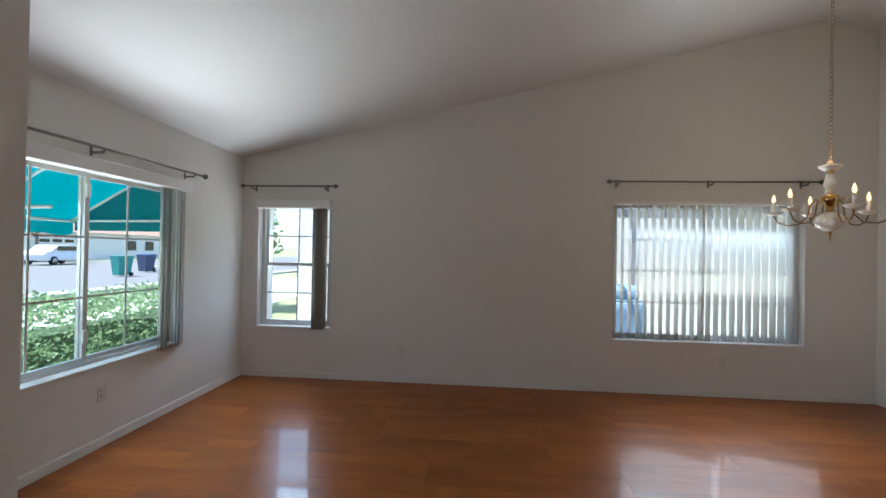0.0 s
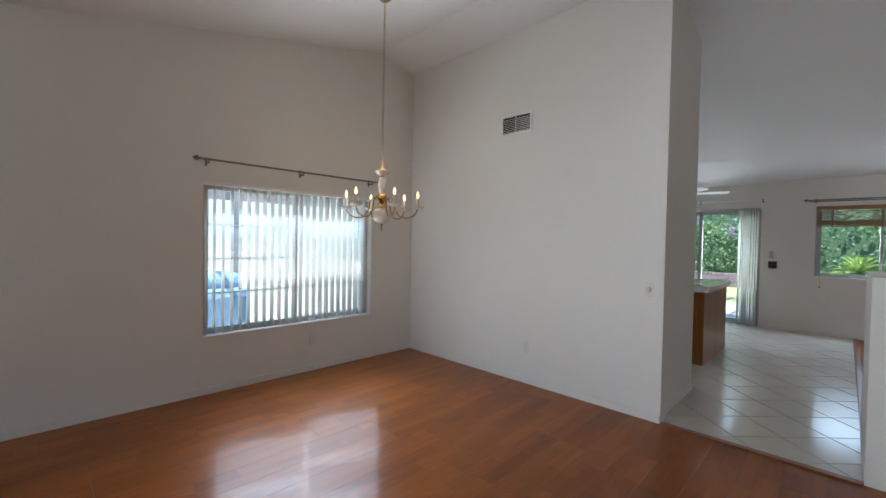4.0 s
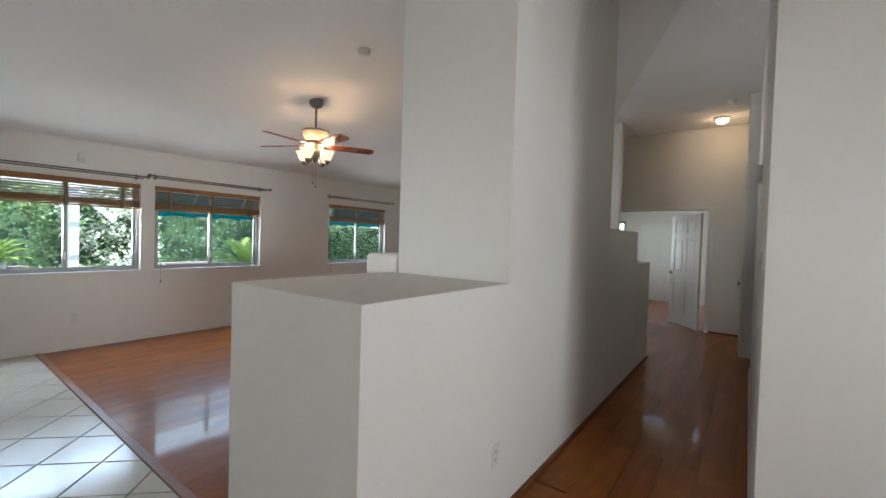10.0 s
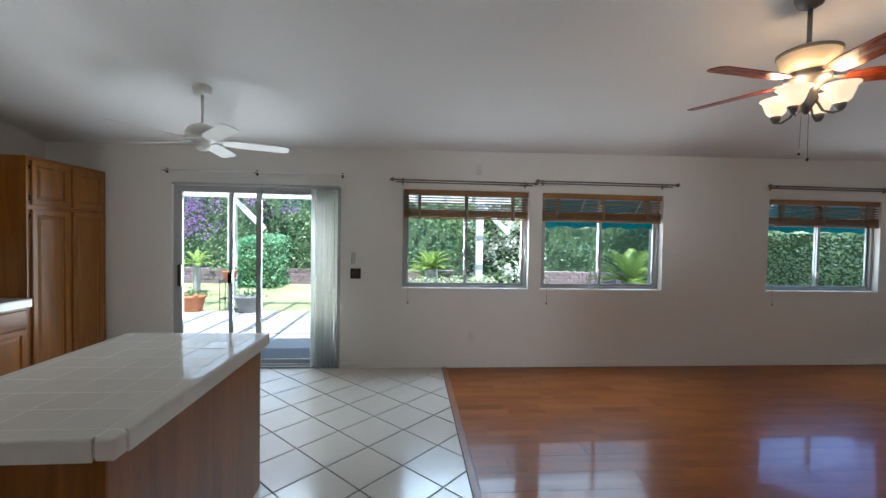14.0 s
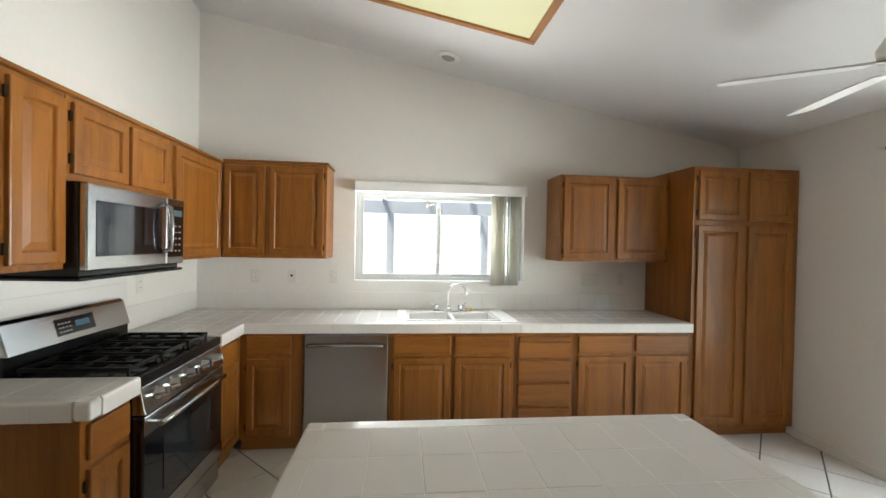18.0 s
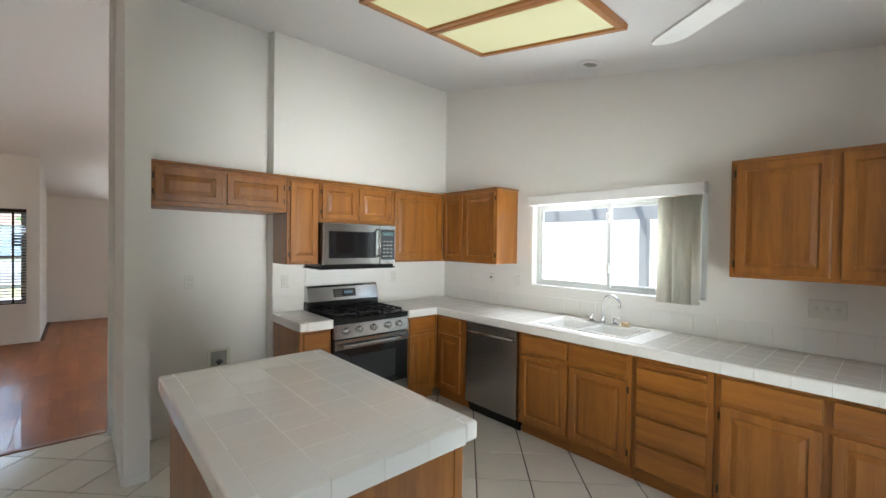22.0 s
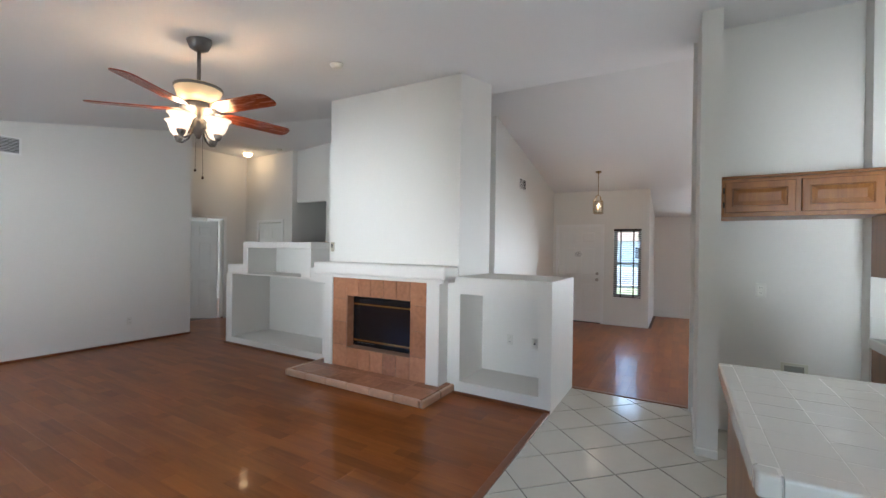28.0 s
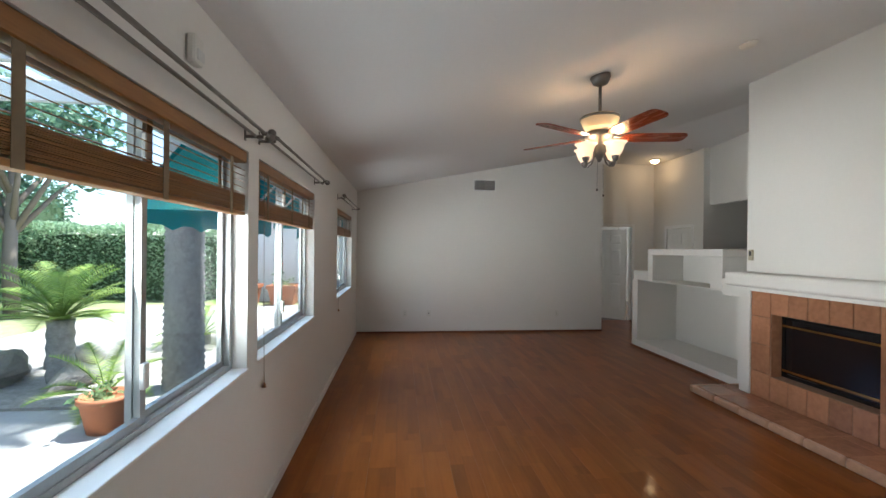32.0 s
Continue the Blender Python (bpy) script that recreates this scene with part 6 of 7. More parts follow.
part("cradle", bx(bmesh.new(), -0.03, 0.03, -0.02, 0, 0, 0.07, 0.005), PLASTIC, rc)
part("remote", bx(bmesh.new(), -0.024, 0.024, -0.036, -0.0205, 0.012, 0.135, 0.006), mat("grey_plastic", (0.5, 0.48, 0.44), 0.4, var=0.05), rc)
ms = thing("motion_sensor", "small white corner motion sensor on the garden wall", "sensor", facing("E", E, 1.21, 2.245))
part("case", bx(bmesh.new(), -0.035, 0.035, -0.04, 0, 0, 0.11, 0.012, 2), PLASTIC, ms)
part("lens", bx(bmesh.new(), -0.025, 0.025, -0.0445, -0.0405, 0.015, 0.055, 0.001), mat("sensor_lens", (0.6, 0.6, 0.58), 0.3, var=0.02), ms)


def vent(side, x, y, z, w, h, label, turns=(-24, 40)):
    v = thing("air_vent", label, "vent", facing(side, x, y, z))
    part("frame", frame_rect(bmesh.new(), 0, w, 0, h, 0.022, -0.008, 0.0), TRIM, v)
    part("backing", bx(bmesh.new(), 0.022, w - 0.022, -0.0015, -0.0005, 0.022, h - 0.022), DARKSLOT, v)
    n_ = int((h - 0.044) / 0.018)
    for a, b, turn in ((0.0225, w / 2 - 0.0045, turns[0]), (w / 2 + 0.0045, w - 0.0225, turns[1])):
        me_ = mesh_of("slat", bx(bmesh.new(), a, b, -0.0065, 0.0065, -0.0006, 0.0006), TRIM)
        for k in range(n_):
            shared("slat", me_, v, pose(0, -0.0072, 0.031 + 0.018 * k, turn, 0, 0))
    part("divider", bx(bmesh.new(), w / 2 - 0.004, w / 2 + 0.004, -0.0125, -0.002, 0.022, h - 0.022), TRIM, v)
    return v


vent("E", E1, 4.31, 2.485, 0.37, 0.205, "white louvred air vent high on the dining wall", (40, -24))
vent("S", 8.30, S, 2.64, 0.43, 0.225, "white louvred return vent high on the family room wall")
vent("S", 2.90, FOY, 2.585, 0.37, 0.205, "white louvred air vent on the foyer wall")


def smoke(x, y, label="round white smoke detector on the ceiling"):
    tilt = sl_ if x > RIDGE else -math.degrees(math.atan((ZR - ZW) / (RIDGE - W)))
    s_ = thing("smoke_detector", label, "smoke detector", pose(x, y, ceil(x, y) - 0.001, 0, tilt, 0))
    part("base", lathe(bmesh.new(), [(0, 0), (0.062, 0), (0.062, -0.014), (0, -0.014)], (0, 0, 0), 24), PLASTIC, s_)
    part("cap", lathe(bmesh.new(), [(0.055, -0.0145), (0.05, -0.03), (0.03, -0.036), (0, -0.036)], (0, 0, 0), 24), PLASTIC, s_)


smoke(6.95, -0.10)
smoke(4.25, -4.35, "round white smoke detector on the hall ceiling")
cb = thing("door_chime", "white door chime box on the hall wall", "door chime", facing("W", HALL, -1.65, 1.99))
part("case", bx(bmesh.new(), -0.09, 0.09, -0.05, 0, 0, 0.13, 0.008, 2), PLASTIC, cb)
part("grille", bx(bmesh.new(), -0.06, 0.06, -0.053, -0.0505, 0.02, 0.05, 0.001), TRIM, cb)
hv = thing("water_valve_box", "recessed white water valve box in the refrigerator alcove", "valve box", facing("W", 5.41, 3.43, 0.475))
part("rim", frame_rect(bmesh.new(), -0.085, 0.085, 0, 0.17, 0.022, -0.008, 0.0), mat("ivory_plastic", (0.62, 0.60, 0.50), 0.45, var=0.04), hv)
part("back", bx(bmesh.new(), -0.063, 0.063, -0.0015, -0.0005, 0.022, 0.148), mat("box_inside", (0.3, 0.29, 0.25), 0.6, var=0.1), hv)
part("valve", bx(tube(bmesh.new(), [(0.0, -0.02, 0.03), (0.0, -0.02, 0.08)], 0.009, 8), -0.025, 0.025, -0.032, -0.008, 0.05, 0.07, 0.003), DARKSLOT, hv, "dark valve handle")

# ---------------- outside ----------------
GZ = -0.12


def leafy(name, light, dark):
    m = bpy.data.materials.new(name)
    m.use_nodes = True
    nt = m.node_tree
    b_ = nt.nodes["Principled BSDF"]
    g = nt.nodes.new("ShaderNodeNewGeometry")
    rp = nt.nodes.new("ShaderNodeValToRGB")
    rp.color_ramp.elements[0].color, rp.color_ramp.elements[1].color = (*dark, 1), (*light, 1)
    link(nt, g.outputs["Random Per Island"], rp.inputs[0])
    link(nt, rp.outputs[0], b_.inputs["Base Color"])
    b_.inputs["Roughness"].default_value = 0.45
    tr = nt.nodes.new("ShaderNodeBsdfTranslucent")
    link(nt, rp.outputs[0], tr.inputs[0])
    mx = nt.nodes.new("ShaderNodeMixShader")
    mx.inputs[0].default_value = 0.5
    link(nt, b_.outputs[0], mx.inputs[1])
    link(nt, tr.outputs[0], mx.inputs[2])
    link(nt, mx.outputs[0], nt.nodes["Material Output"].inputs[0])
    return m


LEAF = leafy("hedge_leaf", (0.20, 0.34, 0.22), (0.04, 0.10, 0.065))
LEAFL = leafy("light_leaf", (0.36, 0.48, 0.24), (0.09, 0.19, 0.09))
PETAL = leafy("purple_petal", (0.44, 0.24, 0.56), (0.24, 0.11, 0.34))
FROND = leafy("sago_frond", (0.50, 0.60, 0.15), (0.16, 0.30, 0.06))
BARK = mat("bark", (0.20, 0.16, 0.13), 0.9, var=0.3, scale=12, bump=0.8, bscale=30)
PALMBARK = mat("palm_bark", (0.33, 0.32, 0.32), 0.9, var=0.35, scale=14, bump=0.8, bscale=25)
STUCCO = mat("white_stucco", (0.78, 0.77, 0.74), 0.9, var=0.05, scale=2, bump=0.4, bscale=60)
WHITEWOOD = mat("white_timber", (0.78, 0.78, 0.76), 0.6, var=0.05, scale=6)
TEAL = mat("teal_canvas", (0.0, 0.24, 0.27), 0.8, var=0.08, scale=5)
nt = TEAL.node_tree
tr_ = nt.nodes.new("ShaderNodeBsdfTranslucent")
tr_.inputs[0].default_value = (0.0, 0.38, 0.42, 1)
mx_ = nt.nodes.new("ShaderNodeMixShader")
mx_.inputs[0].default_value = 0.3
link(nt, nt.nodes["Principled BSDF"].outputs[0], mx_.inputs[1])
link(nt, tr_.outputs[0], mx_.inputs[2])
link(nt, mx_.outputs[0], nt.nodes["Material Output"].inputs[0])
BRICKM = mat("garden_brick", (0.17, 0.125, 0.135), 0.85, var=0.35, scale=8, random_amt=0.6, bump=0.4, bscale=40)
ASPHALT = mat("street", (0.16, 0.16, 0.165), 0.9, var=0.15, scale=3, bump=0.3)
CLAY = mat("terracotta_pot", (0.45, 0.17, 0.08), 0.7, var=0.1, scale=10)
GREYPOT = mat("grey_pot", (0.2, 0.2, 0.21), 0.6, var=0.1, scale=10)
ROCK = mat("boulder", (0.26, 0.24, 0.22), 0.9, var=0.25, scale=5, bump=0.7, bscale=15)
SOIL = mat("mulch", (0.30, 0.28, 0.26), 0.95, var=0.45, scale=12, bump=0.8, bscale=30)


def leaves(bm, rng, n, spot, size, spread=1.0):
    """Scatters bent leaves at places that spot() gives."""
    for _ in range(n):
        c = Vector(spot())
        s_ = size * rng.uniform(0.6, 1.3)
        q = Euler((rng.uniform(-1.2, 1.2) * spread, rng.uniform(-1.2, 1.2) * spread, rng.uniform(0, 6.3))).to_matrix()
        v = [bm.verts.new(c + q @ Vector(p)) for p in ((-s_ * 0.35, 0, 0), (0, -s_ * 0.6, s_ * 0.12), (s_ * 0.35, 0, 0), (0, s_ * 0.6, s_ * 0.12))]
        bm.faces.new(v)
    return bm


def clumped(rng, n, centre, spread):
    """Places that gather round n centres."""
    cs = [Vector(centre()) for _ in range(n)]
    return lambda: cs[rng.randrange(n)] + Vector((rng.gauss(0, spread), rng.gauss(0, spread), rng.gauss(0, spread)))


def hedge(name, label, x0, x1, y0, y1, z1, n, size, material=None, category="hedge", seed=1, lumps=0.35):
    """A hedge or ivy bank: a dark core and many leaves on its faces, with an uneven outline."""
    rng = random.Random(seed)
    h_ = thing(name, label, category, pose((x0 + x1) / 2, (y0 + y1) / 2, GZ))
    ox, oy = (x0 + x1) / 2, (y0 + y1) / 2
    # Solid filler; its dark green stands for the shaded depth behind the leaves.
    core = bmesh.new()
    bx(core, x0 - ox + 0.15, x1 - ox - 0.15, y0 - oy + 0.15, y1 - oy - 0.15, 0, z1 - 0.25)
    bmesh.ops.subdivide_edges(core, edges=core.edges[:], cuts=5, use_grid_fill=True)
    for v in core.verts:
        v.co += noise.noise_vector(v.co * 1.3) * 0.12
    part("shaded_core", core, mat("hedge_core", (0.06, 0.10, 0.045), 0.9, var=0.3, scale=8) if "hedge_core" not in bpy.data.materials else bpy.data.materials["hedge_core"], h_, "solid dark core for the shaded inside")

    def spot():
        f = rng.random()
        x, y, z = rng.uniform(x0, x1), rng.uniform(y0, y1), rng.uniform(0, z1)
        if f < 0.3:
            z = z1
        elif f < (0.5 if y1 - y0 > x1 - x0 else 0.85):
            y = y0 if rng.random() < 0.5 else y1
        else:
            x = x0 if rng.random() < 0.5 else x1
        d = noise.noise(Vector((x, y, z)) * 0.9) * lumps
        p = Vector((x - ox, y - oy, max(0.02, z * (1 + d * 0.35))))
        return p + Vector((rng.uniform(-0.14, 0.14), rng.uniform(-0.14, 0.14), rng.uniform(-0.12, 0.12))) + Vector((math.copysign(d, x - ox) if f >= 0.5 else 0, 0, 0))

    part("leaves", leaves(bmesh.new(), rng, n, spot, size), material or LEAF, h_, "many small leaves")
    return h_


def tree(x, y, h, crown, n, size, label, material=None, seed=2, trunk=0.12):
    rng = random.Random(seed)
    t = thing("tree", label, "tree", pose(x, y, GZ))
    bm_ = bmesh.new()
    tube(bm_, [(0, 0, 0), (0.05, 0.03, h * 0.25), (-0.03, 0.06, h * 0.5), (0.02, 0, h * 0.7)], [trunk, trunk * 0.85, trunk * 0.7, trunk * 0.4], 10)
    tips = []
    for k in range(9):
        a, r = k * 2.4, crown * rng.uniform(0.45, 0.85)
        z0 = h * rng.uniform(0.35, 0.6)
        tip = Vector((r * math.cos(a), r * math.sin(a), h * rng.uniform(0.6, 0.95)))
        tube(bm_, [(0, 0.03, z0), tip * 0.5 + Vector((0, 0, z0 * 0.5 + 0.1)), tip], [trunk * 0.45, trunk * 0.28, trunk * 0.08], 6)
        tips += [tip, tip * 0.7 + Vector((0, 0, h * 0.25))]
    part("trunk", bm_, BARK, t, "brown forked trunk")

    def spot():
        c = tips[rng.randrange(len(tips))]
        d = Vector((rng.gauss(0, 1), rng.gauss(0, 1), rng.gauss(0, 0.8)))
        return c + d.normalized() * (crown * 0.36 * rng.random() ** 0.4)

    part("crown", leaves(bmesh.new(), rng, n, spot, size), material or LEAF, t, "uneven leafy crown")
    return t


def frond_plant(x, y, z, trunk_h, trunk_r, n, length, label, seed=3, material=None):
    rng = random.Random(seed)
    p_ = thing("sago_palm", label, "palm", pose(x, y, z))
    prof = [(trunk_r * (1 + 0.12 * (i % 2)), trunk_h * i / 9) for i in range(10)] + [(0, trunk_h + 0.02)]
    part("trunk", lathe(bmesh.new(), [(0, 0)] + prof, (0, 0, 0), 14), PALMBARK, p_, "scaly trunk")
    me_ = None
    for k in range(n):
        if me_ is None:
            b_ = bmesh.new()
            pts = []
            for i in range(13):
                u = i / 12
                pts.append(Vector((length * u * (1 - 0.12 * u), 0, length * (0.62 * u - 0.42 * u * u))))
            tube(b_, pts, [0.009 * (1 - 0.8 * i / 12) for i in range(13)], 4)
            for i in range(1, 13):
                for q in (0, 0.5):
                    u = i - q
                    i0 = int(u)
                    base_ = pts[i0].lerp(pts[min(i0 + 1, 12)], u - i0)
                    ll = length * 0.2 * math.sin(math.pi * (0.12 + 0.83 * u / 12.5))
                    for sgn in (-1, 1):
                        tip = base_ + Vector((ll * 0.55, sgn * ll, ll * 0.22))
                        v = [b_.verts.new(w) for w in (base_, base_ + Vector((0.022, 0, 0)), tip)]
                        b_.faces.new(v)
            me_ = mesh_of("frond", b_, material or FROND)
        ring = k % 3
        shared("frond", me_, p_, pose(0, 0, trunk_h, 0, -24 * ring + 12 + rng.uniform(-8, 8), k * 137.5))
    return p_


structure("ground", bx(bmesh.new(), -300, 300, -300, 300, GZ - 0.3, GZ), GRASS, "patchy green and dry lawn reaching into the distance")
structure("pavement_patio", bx(bmesh.new(), E + T, 14.4, 1.2, 9.5, GZ - 0.1, GZ + 0.05), CONCRETE, "sunlit concrete patio with joints")
bm = bmesh.new()
for yy in (2.4, 4.6, 6.8):
    bx(bm, E + T, 14.4, yy, yy + 0.035, GZ + 0.0505, GZ + 0.0535)
bx(bm, 12.4, 12.435, 1.2, 9.5, GZ + 0.0507, GZ + 0.0538)
structure("trim_patio_joints", bm, GROUT, "dark joints in the patio concrete")
structure("pavement_garden", bx(bmesh.new(), E + T, 16.5, -9.0, 1.15, GZ - 0.1, GZ + 0.03), mat("pale_flagstone", (0.40, 0.39, 0.38), 0.9, var=0.2, scale=2, fine=12, bump=0.4, bscale=20), "pale sunlit paving beside the planting")
structure("ground_mulch", bx(bmesh.new(), 11.9, 15.8, -5.6, -1.6, GZ - 0.1, GZ + 0.06), SOIL, "dark mulch bed with stones")

# garden wall of blocks with a hedge behind it
gw = thing("garden_wall", "low retaining wall of reddish grey blocks", "wall", pose(19.6, 2.0, GZ))
part("core", bx(bmesh.new(), 0.16, 0.4, -8, 9.5, 0, 0.49), SOIL, gw)
brick = mesh_of("brick", bx(bmesh.new(), 0, 0.2, -0.146, 0.146, 0, 0.118, 0.008), BRICKM)
for r_ in range(4):
    for k in range(58):
        shared("brick", brick, gw, pose(0.02 * r_ + rnd.uniform(-0.008, 0.008), -7.9 + 0.3 * k + 0.15 * (r_ % 2), 0.125 * r_, 0, 0, rnd.uniform(-1.5, 1.5)))
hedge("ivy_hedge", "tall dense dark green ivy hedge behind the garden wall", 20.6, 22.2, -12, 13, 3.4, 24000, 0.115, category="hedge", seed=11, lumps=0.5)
structure("wall_garden_south", bx(bmesh.new(), 10.6, 14.7, -10.3, -10.1, GZ, 2.35), STUCCO, "pale stucco boundary wall at the end of the paving")
# Ivy leaves paler than their own green: sunlight and haze are in the colour.
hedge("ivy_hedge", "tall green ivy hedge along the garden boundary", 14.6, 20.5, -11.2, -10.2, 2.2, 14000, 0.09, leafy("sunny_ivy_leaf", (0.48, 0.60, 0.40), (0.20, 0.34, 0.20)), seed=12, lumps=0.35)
hedge("flower_hedge", "purple bougainvillea spilling over the hedge", 19.9, 20.9, 7.0, 10.5, 3.5, 5200, 0.1, LEAFL, "shrub", 13, 0.6)
rng = random.Random(5)
bo = thing("bougainvillea", "purple bougainvillea blossom hanging from the hedge", "shrub", pose(19.8, 8.6, GZ + 2.4))
part("blossom", leaves(bmesh.new(), rng, 2300, clumped(rng, 48, lambda: (rng.gauss(-0.1, 0.25), rng.gauss(0, 1.6), rng.gauss(0.25, 0.45)), 0.14), 0.075), PETAL, bo)
hedge("shrub", "bright green leafy shrub on the bank", 19.95, 20.9, 3.0, 6.0, 2.2, 4800, 0.1, LEAFL, "shrub", 14, 0.6)
hedge("shrub", "pale flowering shrub by the lawn", 15.5, 16.6, -1.2, 0.7, 2.5, 4200, 0.11, LEAFL, "shrub", 15, 0.6)
rng = random.Random(8)
fl_ = thing("flower_cluster", "white blossom over the garden shrub", "flowers", pose(15.7, -0.1, GZ))
part("blossom", leaves(bmesh.new(), rng, 2600, clumped(rng, 46, lambda: (rng.gauss(-0.25, 0.2), rng.uniform(-1.0, 0.6), rng.uniform(0.6, 2.5)), 0.11), 0.085), leafy("white_petal", (0.85, 0.86, 0.8), (0.65, 0.66, 0.58)), fl_)
frond_plant(14.9, 1.5, GZ, 0.92, 0.15, 30, 0.55, "yellow-green sago palm by the patio edge", 8)
# Sunshine on this shrub is put into the pale leaf colour.
hedge("shrub", "loose sunlit shrub under the window", 13.4, 14.2, 0.2, 1.95, 0.72, 2600, 0.06, leafy("sunlit_leaf", (0.72, 0.72, 0.5), (0.26, 0.36, 0.18)), "shrub", 16, 0.6)
hedge("shrub", "fresh green rounded shrub against the hedge", 18.4, 19.4, 6.0, 7.3, 1.45, 3600, 0.085, leafy("fresh_leaf", (0.30, 0.55, 0.30), (0.08, 0.22, 0.12)), "shrub", 17, 0.6)
tree(18.5, -7.5, 5.2, 2.2, 4200, 0.17, "leafy oak tree over the garden", seed=21, trunk=0.16)
tree(17.6, 0.4, 3.4, 1.3, 3000, 0.14, "pale-leaved garden tree in the sun", LEAFL, 22, 0.09)
tree(23.6, 4.5, 6.5, 2.8, 4200, 0.22, "tall dark tree behind the hedge", seed=23, trunk=0.2)
tree(23.4, -3.5, 6.0, 2.6, 4000, 0.22, "tall dark tree behind the hedge", seed=24, trunk=0.2)
frond_plant(13.65, -2.45, GZ + 0.06, 0.72, 0.125, 44, 0.9, "sago palm with bright yellow-green arching fronds", 3)
frond_plant(12.55, -1.55, GZ, 0.2, 0.08, 11, 0.65, "low sago palm beside the window", 4)
frond_plant(12.9, -4.3, GZ, 0.2, 0.12, 20, 0.8, "low sago palm under the awning", 5)
frond_plant(17.3, 7.75, GZ, 0.8, 0.09, 16, 0.5, "small yellow-green sago palm on the lawn", 6)
frond_plant(18.2, 1.4, GZ, 0.4, 0.16, 26, 0.9, "sago palm among the shrubs", 7)
pt = thing("palm_tree", "thick ringed palm trunk close to the window", "palm", pose(12.1, -2.12, GZ))
prof = [(0.0, 0.0)]
for i in range(60):
    z_ = i * 0.075
    prof += [(0.22 - 0.0006 * i, z_), (0.20 - 0.0006 * i, z_ + 0.06)]
part("trunk", lathe(bmesh.new(), prof + [(0, 4.5)], (0, 0, 0), 18), PALMBARK, pt, "grey ringed palm trunk")
fr_ = bpy.data.meshes["frond"]
for k in range(26):
    shared("frond", fr_, pt, pose(0, 0, 4.5, 0, rnd.uniform(-40, 10), k * 137.5) @ Matrix.Scale(2.9, 4))
for x_, y_, s_ in ((14.35, -2.35, 0.4), (13.35, -2.25, 0.26), (15.1, -3.0, 0.22), (14.0, -3.2, 0.3)):
    b_ = bmesh.new()
    bmesh.ops.create_icosphere(b_, subdivisions=3, radius=s_)
    for v in b_.verts:
        v.co += noise.noise_vector(v.co * 2.6 + Vector((x_, y_, 0))) * s_ * 0.5
        v.co.z *= 0.7
    tagged(part("boulder", b_, ROCK, m=pose(x_, y_, GZ + s_ * 0.4)), "rough grey garden boulder in the mulch", "boulder", "garden boulders")

# pergola
pg = thing("pergola", "white timber pergola over the patio", "pergola", pose(14.75, 5.75, GZ))
for py in (0.0, -5.3, 3.6):
    part("post", bx(bmesh.new(), -0.075, 0.075, py - 0.075, py + 0.075, 0.04, 2.4, 0.006), WHITEWOOD, pg)
    part("brace", bx(bmesh.new(), -0.04, 0.04, -0.05, 0.05, 0, 0.95, 0.004), WHITEWOOD, pg, m=pose(0, py - 0.66, 1.74, -45, 0, 0))
part("beam", bx(bmesh.new(), -0.05, 0.05, -6.0, 4.6, 2.401, 2.60, 0.006), WHITEWOOD, pg)
raf = mesh_of("rafter", bx(bmesh.new(), -4.1, 0.45, -0.022, 0.022, 0, 0.14, 0.004), WHITEWOOD)
for k in range(17):
    shared("rafter", raf, pg, pose(0, -5.8 + 0.62 * k, 2.602))
lat = mesh_of("slat", bx(bmesh.new(), -0.02, 0.02, -6.0, 4.6, 0, 0.035), WHITEWOOD)
for k in range(14):
    shared("slat", lat, pg, pose(-3.0 + 0.25 * k, 0, 2.7425))


def pot(x, y, z, r, h, material, label):
    p_ = thing("flower_pot", label, "flower pot", pose(x, y, z))
    part("body", lathe(bmesh.new(), [(0, 0), (r * 0.68, 0), (r * 0.95, h * 0.85), (r * 1.05, h * 0.86), (r * 1.05, h), (r * 0.9, h), (r * 0.86, h * 0.8), (0, h * 0.8)], (0, 0, 0), 20), material, p_)
    rr = random.Random(int(x * 10))
    part("plant", leaves(bmesh.new(), rr, 60, lambda: (rr.gauss(0, r * 0.5), rr.gauss(0, r * 0.5), h * 0.85 + abs(rr.gauss(0, 0.08))), 0.07), LEAFL, p_)
    return p_


pot(14.35, 6.35, GZ + 0.05, 0.24, 0.33, CLAY, "terracotta pot on the lawn edge")
pot(12.25, -1.1, GZ + 0.03, 0.2, 0.32, CLAY, "terracotta pot on the paving under the window")
for x_ in (12.95, 14.05):
    pl_ = thing("planter", "large square terracotta planter against the garden wall", "planter", pose(x_, -9.3, GZ + 0.03), "terracotta planters")
    b_ = bmesh.new()
    rings = [[b_.verts.new((sx * r_, sy * r_, z_)) for sx, sy in ((-1, -1), (1, -1), (1, 1), (-1, 1))] for r_, z_ in ((0.29, 0), (0.36, 0.46), (0.4, 0.46), (0.4, 0.56), (0.34, 0.56), (0.33, 0.5))]
    for p, q in zip(rings, rings[1:]):
        for k in range(4):
            b_.faces.new([p[k], p[(k + 1) % 4], q[(k + 1) % 4], q[k]])
    b_.faces.new(rings[0][::-1])
    b_.faces.new(rings[-1])
    part("body", b_, CLAY, pl_)
    rr = random.Random(int(x_ * 10))
    part("plant", leaves(bmesh.new(), rr, 90, lambda: (rr.gauss(0, 0.14), rr.gauss(0, 0.14), 0.5 + abs(rr.gauss(0, 0.16))), 0.08), LEAFL, pl_)
pot(14.3, 5.25, GZ + 0.05, 0.26, 0.34, GREYPOT, "grey plastic planter on the patio")
st = thing("plant_stand", "wire plant stand against the pergola post", "plant stand", pose(14.45, 5.68, GZ + 0.05))
bm = bmesh.new()
